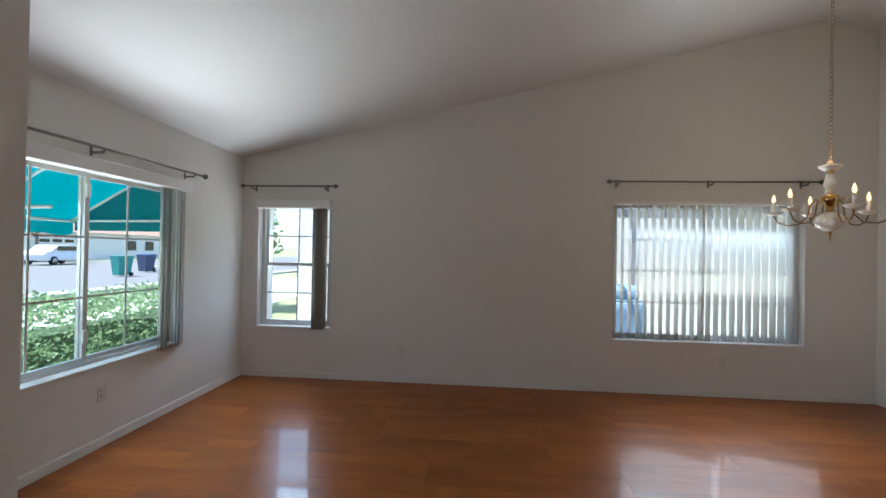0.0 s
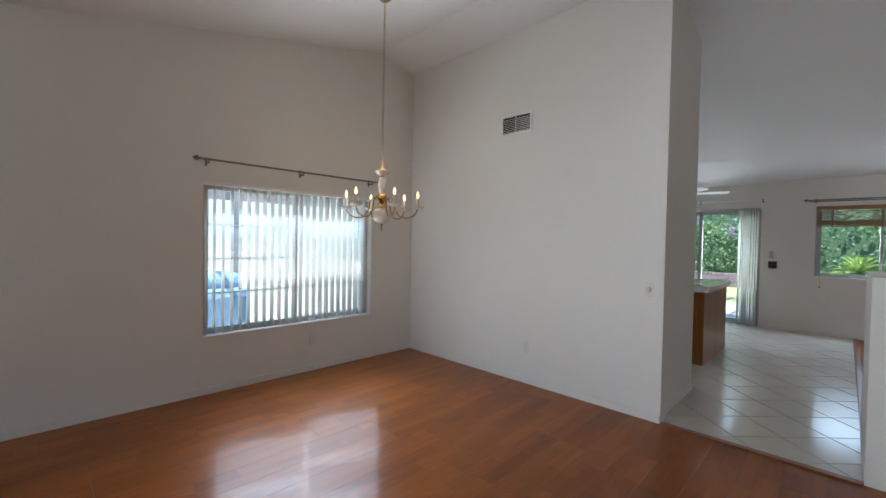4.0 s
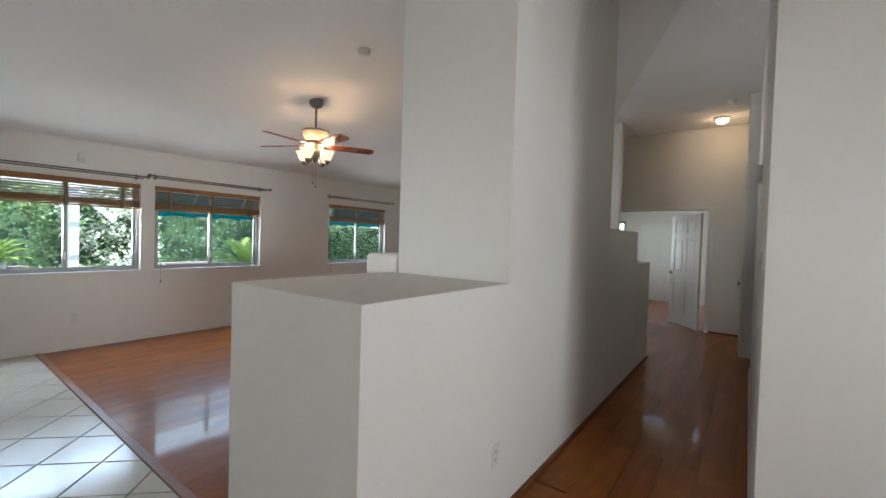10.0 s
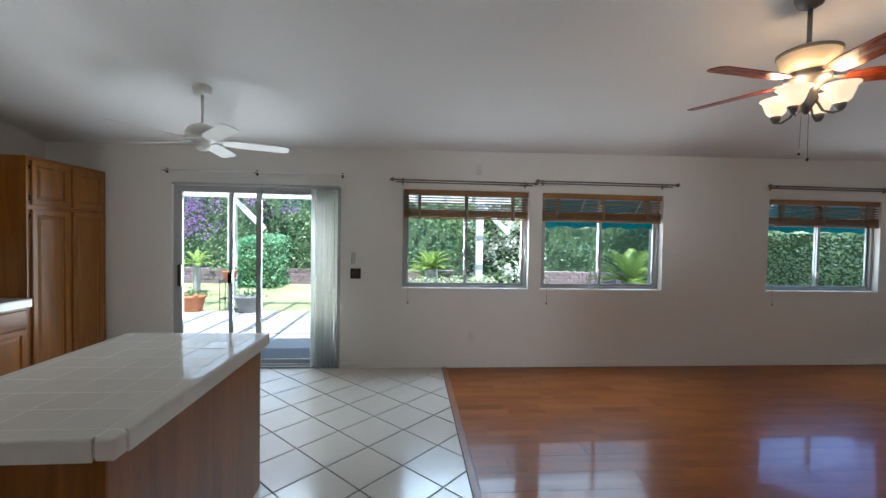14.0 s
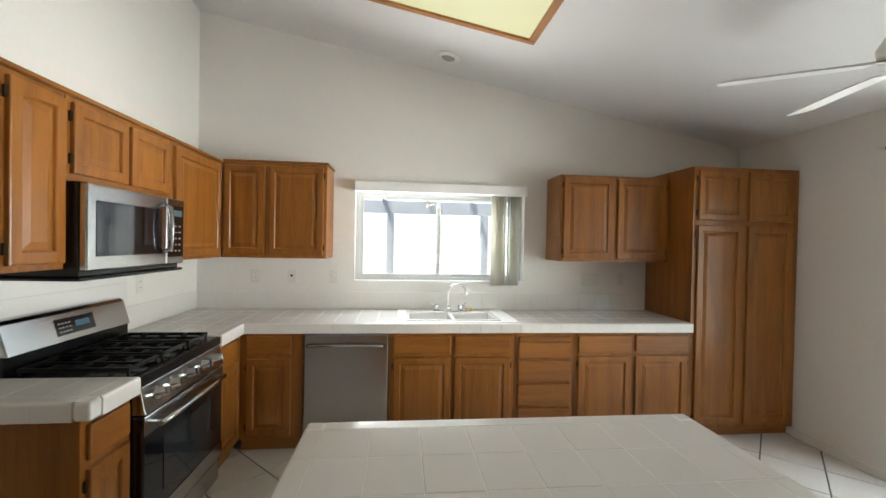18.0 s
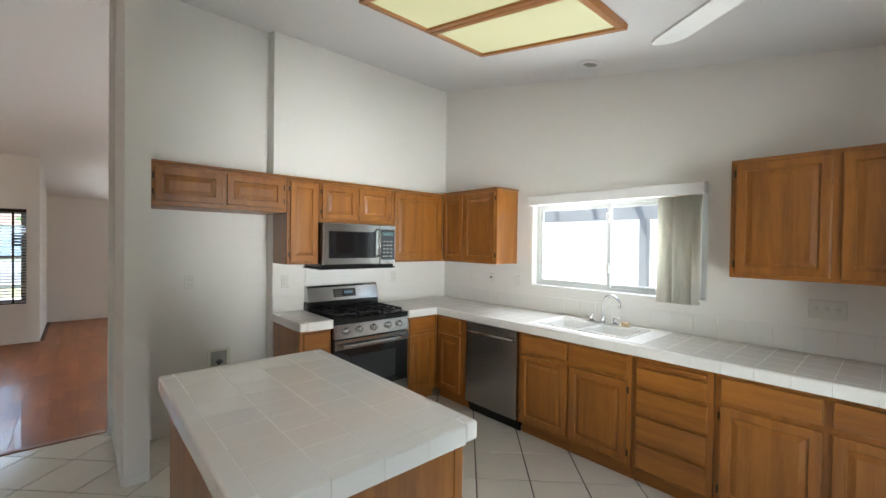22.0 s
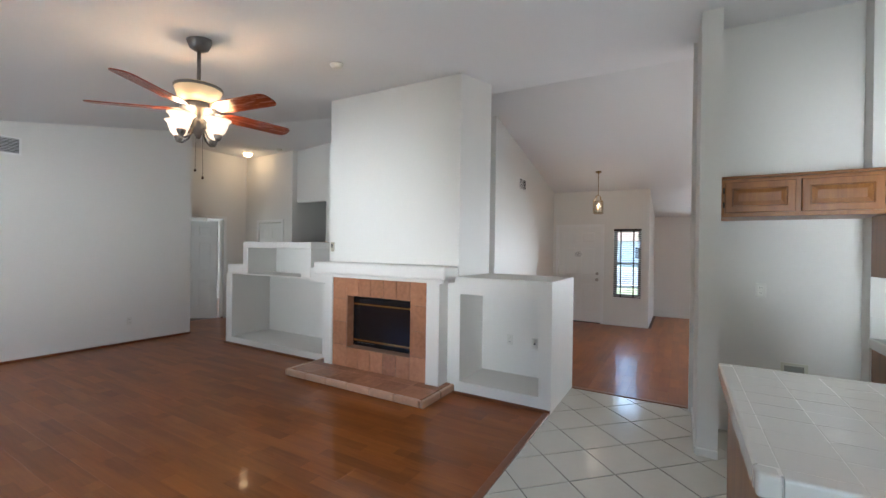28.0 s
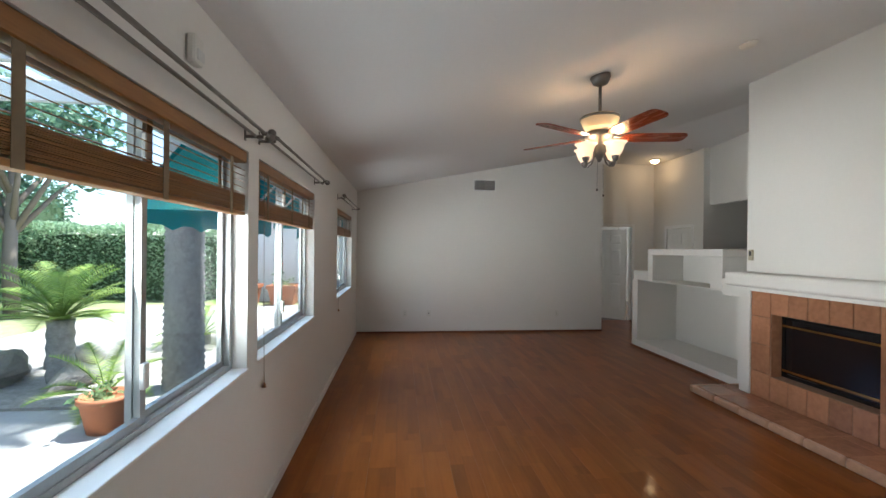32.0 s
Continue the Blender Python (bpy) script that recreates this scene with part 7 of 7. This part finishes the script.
for dx, dy in ((-0.12, -0.14), (-0.12, 0.14), (0.12, -0.14), (0.12, 0.14)):
    tube(bm, [(dx, dy, 0), (dx, dy, 0.62)], 0.008, 6)
part("leg_frame", bm, BRONZE, st)
for zz in (0.25, 0.62):
    part("shelf", bx(bmesh.new(), -0.13, 0.13, -0.15, 0.15, zz, zz + 0.012), BRONZE, st)
pot(14.45, 5.68, GZ + 0.683, 0.15, 0.19, CLAY, "terracotta pot on the plant stand")
tagged(part("door_mat", bx(bmesh.new(), 11.0, 11.5, 3.1, 4.45, GZ + 0.0505, GZ + 0.062, 0.004), mat("grey_mat", (0.14, 0.14, 0.14), 0.95, var=0.2, scale=40)), "grey door mat outside the sliding door", "mat")


# awnings
def awning(side, x, y, w, z0, drop, out, label, valance=0.2):
    a = thing("awning", label, "awning", facing(side, x, y, z0))
    b_ = bmesh.new()
    n_ = int(w / 0.12)
    rows = []
    for i in range(n_ + 1):
        u = w * i / n_
        sc = 0.035 * abs(math.sin(math.pi * i / 3.0))
        rows.append([b_.verts.new((u, 0.0, 0)), b_.verts.new((u, out * 0.5, -drop * 0.47)), b_.verts.new((u, out, -drop)), b_.verts.new((u, out + 0.005, -drop - valance + sc))])
    for p, q in zip(rows, rows[1:]):
        for k in range(3):
            b_.faces.new([p[k], q[k], q[k + 1], p[k + 1]])
    bmesh.ops.solidify(b_, geom=b_.faces[:], thickness=0.003)
    part("canvas", b_, TEAL, a, "teal canvas with a scalloped edge")
    for u in (0.004, w - 0.008):
        cap = bmesh.new()
        ends = [[cap.verts.new((x_, y_, z_)) for y_, z_ in ((0.0, -0.02), (out - 0.02, -drop + 0.0), (out - 0.02, -drop - 0.1), (0.0, -drop - 0.1))] for x_ in (u, u + 0.004)]
        for k in range(4):
            cap.faces.new([ends[0][k], ends[0][(k + 1) % 4], ends[1][(k + 1) % 4], ends[1][k]])
        cap.faces.new(ends[0][::-1])
        cap.faces.new(ends[1])
        part("side_canvas", cap, TEAL, a)
    for f in (0.02, 0.33, 0.66, 0.98):
        part("frame_arm", tube(bmesh.new(), [(w * f, 0.01, -0.03), (w * f, out - 0.01, -drop - 0.02)], 0.012, 6), WHITEWOOD, a)
    part("frame_bar", tube(bmesh.new(), [(0, out - 0.012, -drop - 0.015), (w, out - 0.012, -drop - 0.015)], 0.014, 8), WHITEWOOD, a)
    for f in (0.02, 0.5, 0.98):
        part("frame_arm", tube(bmesh.new(), [(w * f, 0.01, -drop), (w * f, out - 0.02, -drop - 0.015)], 0.012, 6), WHITEWOOD, a)
    return a


awning("E", E + T, 0.5, 2.3, 2.36, 0.5, 0.47, "teal canvas awning over a garden window")
awning("E", E + T, -2.9, 2.1, 2.36, 0.5, 0.47, "teal canvas awning over the corner window")
awning("W", W - T, 2.7, 2.35, 2.2, 0.62, 1.12, "teal canvas awning over the front window", 0.16)

# front yard and street
structure("pavement_walk", bx(bmesh.new(), -2.5, -1.5, 1.6, 9.5, GZ - 0.1, GZ + 0.018), mat("walk_concrete", (0.62, 0.62, 0.61), 0.88, var=0.08, scale=1.5, bump=0.2), "pale concrete strip under the front window")
structure("pavement_drive", bx(bx(bmesh.new(), -9.0, -4.2, 3.2, 22, GZ - 0.1, GZ + 0.02), -7.2, -4.2, -6, 3.199, GZ - 0.1, GZ + 0.02), mat("pale_concrete", (0.7, 0.69, 0.66), 0.85, var=0.06, scale=1.5, bump=0.2), "bright concrete driveway and walk")
structure("road", bx(bmesh.new(), -34, -11, -80, 80, GZ - 0.1, GZ + 0.01), ASPHALT, "sunlit grey street")
structure("pavement_kerb", bx(bmesh.new(), -11.0, -10.2, -80, 80, GZ - 0.1, GZ + 0.1), CONCRETE, "concrete kerb and footpath along the street")
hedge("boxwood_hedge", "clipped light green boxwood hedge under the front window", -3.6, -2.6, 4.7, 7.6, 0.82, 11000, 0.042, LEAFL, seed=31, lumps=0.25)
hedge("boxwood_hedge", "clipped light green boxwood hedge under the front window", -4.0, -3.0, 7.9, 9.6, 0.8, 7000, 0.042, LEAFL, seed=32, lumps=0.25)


def bin_(x, y, colour, label):
    t = thing("wheelie_bin", label, "trash bin", pose(x, y, GZ + 0.02, 0, 0, rnd.uniform(-20, 20)))
    b_ = bmesh.new()
    v = [b_.verts.new((sx * w_, sy * d_, z_)) for z_, w_, d_ in ((0.06, 0.22, 0.26), (0.92, 0.3, 0.34)) for sx, sy in ((-1, -1), (1, -1), (1, 1), (-1, 1))]
    for f in ((3, 2, 1, 0), (4, 5, 6, 7), (0, 1, 5, 4), (1, 2, 6, 5), (2, 3, 7, 6), (3, 0, 4, 7)):
        b_.faces.new([v[i] for i in f])
    mt = mat("bin_plastic_" + label.split()[0], colour, 0.5, var=0.05)
    part("body", b_, mt, t)
    part("lid", bx(bmesh.new(), -0.32, 0.32, -0.36, 0.38, 0.921, 0.98, 0.02, 2), mt, t)
    for sx in (-0.25, 0.25):
        part("wheel", lathe(bmesh.new(), [(0, -0.02), (0.1, -0.02), (0.1, 0.02), (0, 0.02)], (sx, 0.27, 0.1), 14, pose(0, 0, 0, 0, 90, 0)), BLACK, t)


bin_(-18.3, 24.2, (0.02, 0.06, 0.3), "blue plastic wheelie bin by the street")
bin_(-17.3, 23.0, (0.03, 0.05, 0.12), "navy plastic wheelie bin by the street")
bin_(-15.6, 19.6, (0.02, 0.22, 0.2), "green plastic wheelie bin by the driveway")


def house(x, y, w, d, side_sign, label, seed):
    """A one-storey house across the street: walls, hipped roof, garage door and windows."""
    h_ = thing("house", label, "house", pose(x, y, GZ))
    part("wall", bx(bmesh.new(), -d / 2, d / 2, -w / 2, w / 2, 0, 2.7), STUCCO, h_)
    b_ = bmesh.new()
    v = [b_.verts.new(p) for p in ((-d / 2 - 0.5, -w / 2 - 0.5, 2.701), (d / 2 + 0.5, -w / 2 - 0.5, 2.701), (d / 2 + 0.5, w / 2 + 0.5, 2.701), (-d / 2 - 0.5, w / 2 + 0.5, 2.701), (0, -w / 2 + d / 2 - 0.5, 4.4), (0, w / 2 - d / 2 + 0.5, 4.4))]
    for f in ((0, 1, 4), (1, 2, 5, 4), (2, 3, 5), (3, 0, 4, 5), (3, 2, 1, 0)):
        b_.faces.new([v[i] for i in f])
    part("roof", b_, mat("roof_tile", (0.30, 0.2, 0.15), 0.9, var=0.2, scale=10, bump=0.5), h_)
    g = part("garage_door", bx(bmesh.new(), d / 2 + 0.001, d / 2 + 0.03, -w / 2 + 0.8, -w / 2 + 5.4, 0, 2.15), WHITEWOOD, h_)
    for k in range(4):
        box_part("window", (d / 2 + 0.031, d / 2 + 0.036, -w / 2 + 1.0 + 1.12 * k, -w / 2 + 1.9 + 1.12 * k, 1.68, 1.98), BLACKGLASS, g)
    for yy in (1.5, 4.0):
        wn_ = part("window", frame_rect(bmesh.new(), 0, 1.4, 0, 1.2, 0.06, 0, 0.03), WHITEWOOD, h_, m=pose(d / 2 + 0.031, yy, 0.9, 0, 0, 90))
        box_part("pane", (0.06, 1.34, 0.01, 0.02, 0.06, 1.14), BLACKGLASS, wn_)


house(-42, 42, 17, 9, 1, "pale stucco house with a garage across the street", 1)
house(-42, 22, 15, 9, 1, "pale stucco house across the street", 2)
house(-42, -3, 15, 9, 1, "pale stucco house across the street", 3)
tree(-36, 33, 5.5, 2.2, 2200, 0.22, "street tree across the road", seed=41, trunk=0.15)
tree(-36, 52, 6.5, 2.6, 2200, 0.25, "street tree across the road", seed=42, trunk=0.15)
tree(-9.6, 2.75, 4.6, 2.0, 3000, 0.17, "front yard tree in view of the entry window", LEAFL, seed=43, trunk=0.13)
tree(-4.6, 10.8, 2.6, 1.2, 1800, 0.13, "small green shrub tree by the driveway", LEAFL, 44, 0.07)


def car(x, y, rz, colour, label):
    c = thing("car", label, "car", pose(x, y, GZ + 0.01, 0, 0, rz))
    prof = [(-2.2, 0.35), (-2.25, 0.75), (-1.95, 0.95), (-1.45, 1.0), (-0.85, 1.42), (0.6, 1.46), (1.35, 1.02), (2.05, 0.92), (2.25, 0.7), (2.22, 0.35)]
    b_ = bmesh.new()
    sides = []
    for yy, s_ in ((-0.88, 0.93), (-0.8, 1.0), (0.8, 1.0), (0.88, 0.93)):
        sides.append([b_.verts.new((px, yy if pz < 1.0 else yy * 0.85, pz if pz < 1.0 else pz * (0.99 if s_ < 1 else 1))) for px, pz in prof])
    for p, q in zip(sides, sides[1:]):
        for i in range(len(prof)):
            b_.faces.new([p[i], p[(i + 1) % len(prof)], q[(i + 1) % len(prof)], q[i]])
    b_.faces.new(sides[0][::-1])
    b_.faces.new(sides[-1])
    part("body", b_, mat("car_paint_" + label.split()[0], colour, 0.2, var=0.02, coat=0.6), c)
    for sy in (-1, 1):
        part("side_window", bx(bmesh.new(), -1.0, 0.85, sy * 0.79 - 0.01, sy * 0.79 + 0.01, 1.03, 1.34), BLACKGLASS, c)
        for wx in (-1.35, 1.4):
            w_ = part("wheel", lathe(bmesh.new(), [(0, -0.1), (0.3, -0.1), (0.32, 0), (0.3, 0.1), (0, 0.1)], (wx, sy * 0.82, 0.32), 20, pose(0, 0, 0, 90, 0, 0)), BLACK, c)
            part("rim", lathe(bmesh.new(), [(0, -0.112), (0.2, -0.108), (0.2, 0.108), (0, 0.112)], (wx, sy * 0.82, 0.32), 16, pose(0, 0, 0, 90, 0, 0)), SCREWMETAL, w_)
        part("headlight", bx(bmesh.new(), 2.1, 2.235, sy * 0.65 - 0.15, sy * 0.65 + 0.15, 0.66, 0.78, 0.02), PLASTIC, c)


car(-29.5, 29.0, 100, (0.7, 0.71, 0.72), "silver parked car at the far kerb")

# side yard to the north
structure("wall_neighbour", bx(bmesh.new(), -1.45, 14.0, 8.7, 8.85, GZ, 2.9), mat("boundary_stucco", (0.72, 0.70, 0.64), 0.9, var=0.08, scale=2, bump=0.4, bscale=60), "white stucco boundary wall in the side yard")
structure("pavement_side", bx(bmesh.new(), -1.0, 10.5, N + 0.4, 8.7, GZ - 0.1, GZ + 0.015), mat("side_concrete", (0.62, 0.6, 0.56), 0.9, var=0.08, scale=1.5), "bright concrete side yard")
GREYWOOD = mat("weathered_timber", (0.30, 0.30, 0.31), 0.7, var=0.1, scale=6)
pc = thing("patio_cover", "grey patio cover with posts and beams in the side yard", "patio cover", pose(1.5, 7.9, GZ))
for px in (2.1, 5.6, 6.9):
    part("post", bx(bmesh.new(), px - 0.05, px + 0.05, -0.05, 0.05, 0.015, 2.03, 0.005), GREYWOOD, pc)
part("beam", bx(bmesh.new(), 1.2, 7.6, -0.04, 0.04, 2.031, 2.2, 0.005), GREYWOOD, pc)
me_ = mesh_of("rafter", bx(bmesh.new(), -0.02, 0.02, -1.7, 0.5, 0, 0.1), GREYWOOD)
for k in range(11):
    shared("rafter", me_, pc, pose(1.3 + 0.6 * k, 0, 2.201))
bq = thing("barbecue", "covered blue-grey barbecue in the side yard", "barbecue", pose(3.24, 7.55, GZ + 0.015))
part("cover", bx(bmesh.new(), -0.35, 0.35, -0.3, 0.3, 0.0, 0.85, 0.12, 3), mat("grill_cover", (0.20, 0.31, 0.46), 0.7, var=0.15, scale=8), bq)
part("lid", bx(bmesh.new(), -0.28, 0.28, -0.22, 0.22, 0.74, 1.04, 0.13, 4), bpy.data.materials["grill_cover"], bq)
structure("wall_entry_post", bx(bmesh.new(), -1.75, -1.3, 8.2, 8.65, GZ, 2.4), STUCCO, "stucco gate post beside the side yard")

# ---------------- floors, piece by piece ----------------


def laminate(name, light, dark):
    """Strip-look boards: each strip has its own tone, with streaks along local x."""
    m = wood(name, light, dark, 0, 0.17, ring=6.0, random_amt=0.2)
    nt = m.node_tree
    b_ = nt.nodes["Principled BSDF"]
    b_.inputs["Normal"].links[0].from_node.inputs["Strength"].default_value = 0.02
    rn = b_.inputs["Roughness"].links[0].from_node
    rn.inputs["To Min"].default_value, rn.inputs["To Max"].default_value = 0.3, 0.32
    b_.inputs["Specular IOR Level"].default_value = 0.1
    b_.inputs["Coat Weight"].default_value, b_.inputs["Coat Roughness"].default_value = 0.25, 0.06
    tc = nt.nodes.new("ShaderNodeTexCoord")
    sep = nt.nodes.new("ShaderNodeSeparateXYZ")
    link(nt, tc.outputs["Object"], sep.inputs[0])

    def op(kind, a, b=None):
        n = nt.nodes.new("ShaderNodeMath")
        n.operation = kind
        for i, v in enumerate((a, b)):
            if v is None:
                continue
            if isinstance(v, (int, float)):
                n.inputs[i].default_value = v
            else:
                link(nt, v, n.inputs[i])
        return n.outputs[0]

    row = op("FLOOR", op("MULTIPLY", sep.outputs["Y"], 1 / 0.0975))
    seg = op("FLOOR", op("ADD", op("MULTIPLY", sep.outputs["X"], 1 / 0.43), op("MULTIPLY", row, 0.47)))
    oi = nt.nodes.new("ShaderNodeObjectInfo")
    cb_ = nt.nodes.new("ShaderNodeCombineXYZ")
    link(nt, row, cb_.inputs[0])
    link(nt, seg, cb_.inputs[1])
    link(nt, op("MULTIPLY", oi.outputs["Random"], 91.7), cb_.inputs[2])
    wn_ = nt.nodes.new("ShaderNodeTexWhiteNoise")
    link(nt, cb_.outputs[0], wn_.inputs["Vector"])
    k = nt.nodes.new("ShaderNodeMapRange")
    k.inputs["To Min"].default_value, k.inputs["To Max"].default_value = 0.85, 1.15
    link(nt, wn_.outputs["Value"], k.inputs["Value"])
    sc = nt.nodes.new("ShaderNodeVectorMath")
    sc.operation = "SCALE"
    src = b_.inputs["Base Color"].links[0].from_socket
    link(nt, src, sc.inputs[0])
    link(nt, k.outputs[0], sc.inputs["Scale"])
    link(nt, sc.outputs[0], b_.inputs["Base Color"])
    return m


LAM = laminate("cherry_strip_floor", (0.30, 0.092, 0.018), (0.185, 0.050, 0.0105))
slabm = mat("floor_underlay", (0.06, 0.02, 0.01), 0.6, var=0.1)
fl1 = structure("floor_living", bx(bmesh.new(), W - T, E1, FOY - T, N + 0.1, -0.2, -0.007), slabm, "glossy reddish cherry strip floor of the living room")
fl2 = structure("floor_family", bx(bmesh.new(), E1, E + T, S - T, 1.585, -0.2, -0.007), slabm, "glossy reddish cherry strip floor of the family room")
fl3 = structure("floor_hall", bx(bmesh.new(), 2.06, E1, END - 0.12, FOY - T, -0.2, -0.007), slabm, "glossy reddish cherry strip floor of the hall")
structure("floor_bedroom", bx(bmesh.new(), 2.6, 8.0, -9.6, END - 0.12, -0.2, 0.0), WOODFLOOR, "reddish wooden floor of the room beyond the hall")
structure("floor_hall_end", bx(bmesh.new(), E1, 6.95, END - 0.12, S - T, -0.2, -0.007), slabm, "reddish wooden floor at the end of the hall")
BW, BL = 0.195, 1.2
boards = {}


def board(parent, length, m):
    key = round(length, 2)
    if key not in boards:
        boards[key] = mesh_of("board", bx(bmesh.new(), 0.0006, key - 0.0006, 0.0005, BW - 0.0005, -0.0068, 0.0), LAM)
    shared("board", boards[key], parent, m)


def lay(parent, a0, a1, b0, b1, along_x, limit=None, seed=1):
    """Rows of boards over a rectangle; a runs along the boards, b across them."""
    rg_ = random.Random(seed)
    b = b0
    while b < b1 - 0.03:
        a = (limit(b) if limit else a0)
        first = rg_.choice((0.4, 0.6, 0.8, 1.0, 1.2))
        while a < a1 - 0.02:
            ln_ = min(first, a1 - a)
            first = BL
            ln_ = round(ln_, 2)
            if ln_ < 0.03:
                break
            board(parent, ln_, pose(a, b, 0) if along_x else pose(b + BW, a, 0, 0, 0, 90))
            a += ln_
        b += BW


lay(fl1, W, E1, FOY, N, True, lambda y: D if y < 2.0 else W, 3)
lay(fl2, S, 1.555, E - 27 * BW, E, False, None, 5)
lay(bpy.data.objects["floor_hall_end"], END - 0.12, S, 5.175, 6.95, False, None, 9)
lay(fl3, END - 0.12, FOY, 5.175 - 7 * BW, 5.175, False, None, 7)
tagged(part("threshold_strip", bx(bx(bmesh.new(), 5.885, E - 0.015, 1.545, 1.60, 0.0, 0.012, 0.004), 4.975, 5.03, 1.605, FIN - 0.015, 0.0, 0.012, 0.004), bpy.data.materials["trim_wood"]), "reddish wooden reducer strip between wood and tile", "floor strip")

# diagonal tiles
ft = structure("floor_kitchen", bx(bmesh.new(), E1, E + T, 1.585, K + T, -0.2, -0.001), GROUT, "cream ceramic tile floor laid diagonally with dark joints")


def clip(poly, x0, x1, y0, y1):
    for axis, lim, sgn in ((0, x0, 1), (0, x1, -1), (1, y0, 1), (1, y1, -1)):
        out = []
        for p, q in zip(poly, poly[1:] + poly[:1]):
            dp_, dq = sgn * (p[axis] - lim), sgn * (q[axis] - lim)
            if dp_ >= 0:
                out.append(p)
            if dp_ * dq < 0:
                u = dp_ / (dp_ - dq)
                out.append((p[0] + u * (q[0] - p[0]), p[1] + u * (q[1] - p[1])))
        poly = out
        if len(poly) < 3:
            return []
    return poly


def tile_of(poly):
    b_ = bmesh.new()
    cx, cy = sum(p[0] for p in poly) / len(poly), sum(p[1] for p in poly) / len(poly)
    lo = [b_.verts.new((x, y, -0.003)) for x, y in poly]
    mid = [b_.verts.new((x, y, 0.0035)) for x, y in poly]
    hi = [b_.verts.new((x + (cx - x) * 0.012, y + (cy - y) * 0.012, 0.005)) for x, y in poly]
    n_ = len(poly)
    b_.faces.new(hi)
    for i in range(n_):
        j = (i + 1) % n_
        b_.faces.new([lo[i], lo[j], mid[j], mid[i]])
        b_.faces.new([mid[i], mid[j], hi[j], hi[i]])
    return mesh_of("tile", b_, TILEFLOOR)


HD = 0.25 - 0.0065
whole = tile_of([(-HD, 0), (0, -HD), (HD, 0), (0, HD)])
for j in range(-3, 18):
    for i in range(-3, 24):
        cx, cy = 5.16 + 0.25 * i, 1.515 + 0.25 * j
        if (i + j) % 2:
            continue
        if cx > 6.3 and cy > 5.75 or cx < 5.6 and cy > 3.9:
            continue
        poly = [(cx - HD, cy), (cx, cy - HD), (cx + HD, cy), (cx, cy + HD)]
        cl_ = clip(poly, 5.035, E - 0.016, 1.603, K)
        if len(cl_) < 3:
            continue
        if cl_ == poly:
            shared("tile", whole, ft, pose(cx, cy, 0, rnd.uniform(-0.08, 0.08), rnd.uniform(-0.08, 0.08), 0))
        else:
            area = abs(sum(p[0] * q[1] - q[0] * p[1] for p, q in zip(cl_, cl_[1:] + cl_[:1]))) / 2
            if area > 0.0008:
                shared("tile", tile_of([(x - cx, y - cy) for x, y in cl_]), ft, pose(cx, cy, 0))
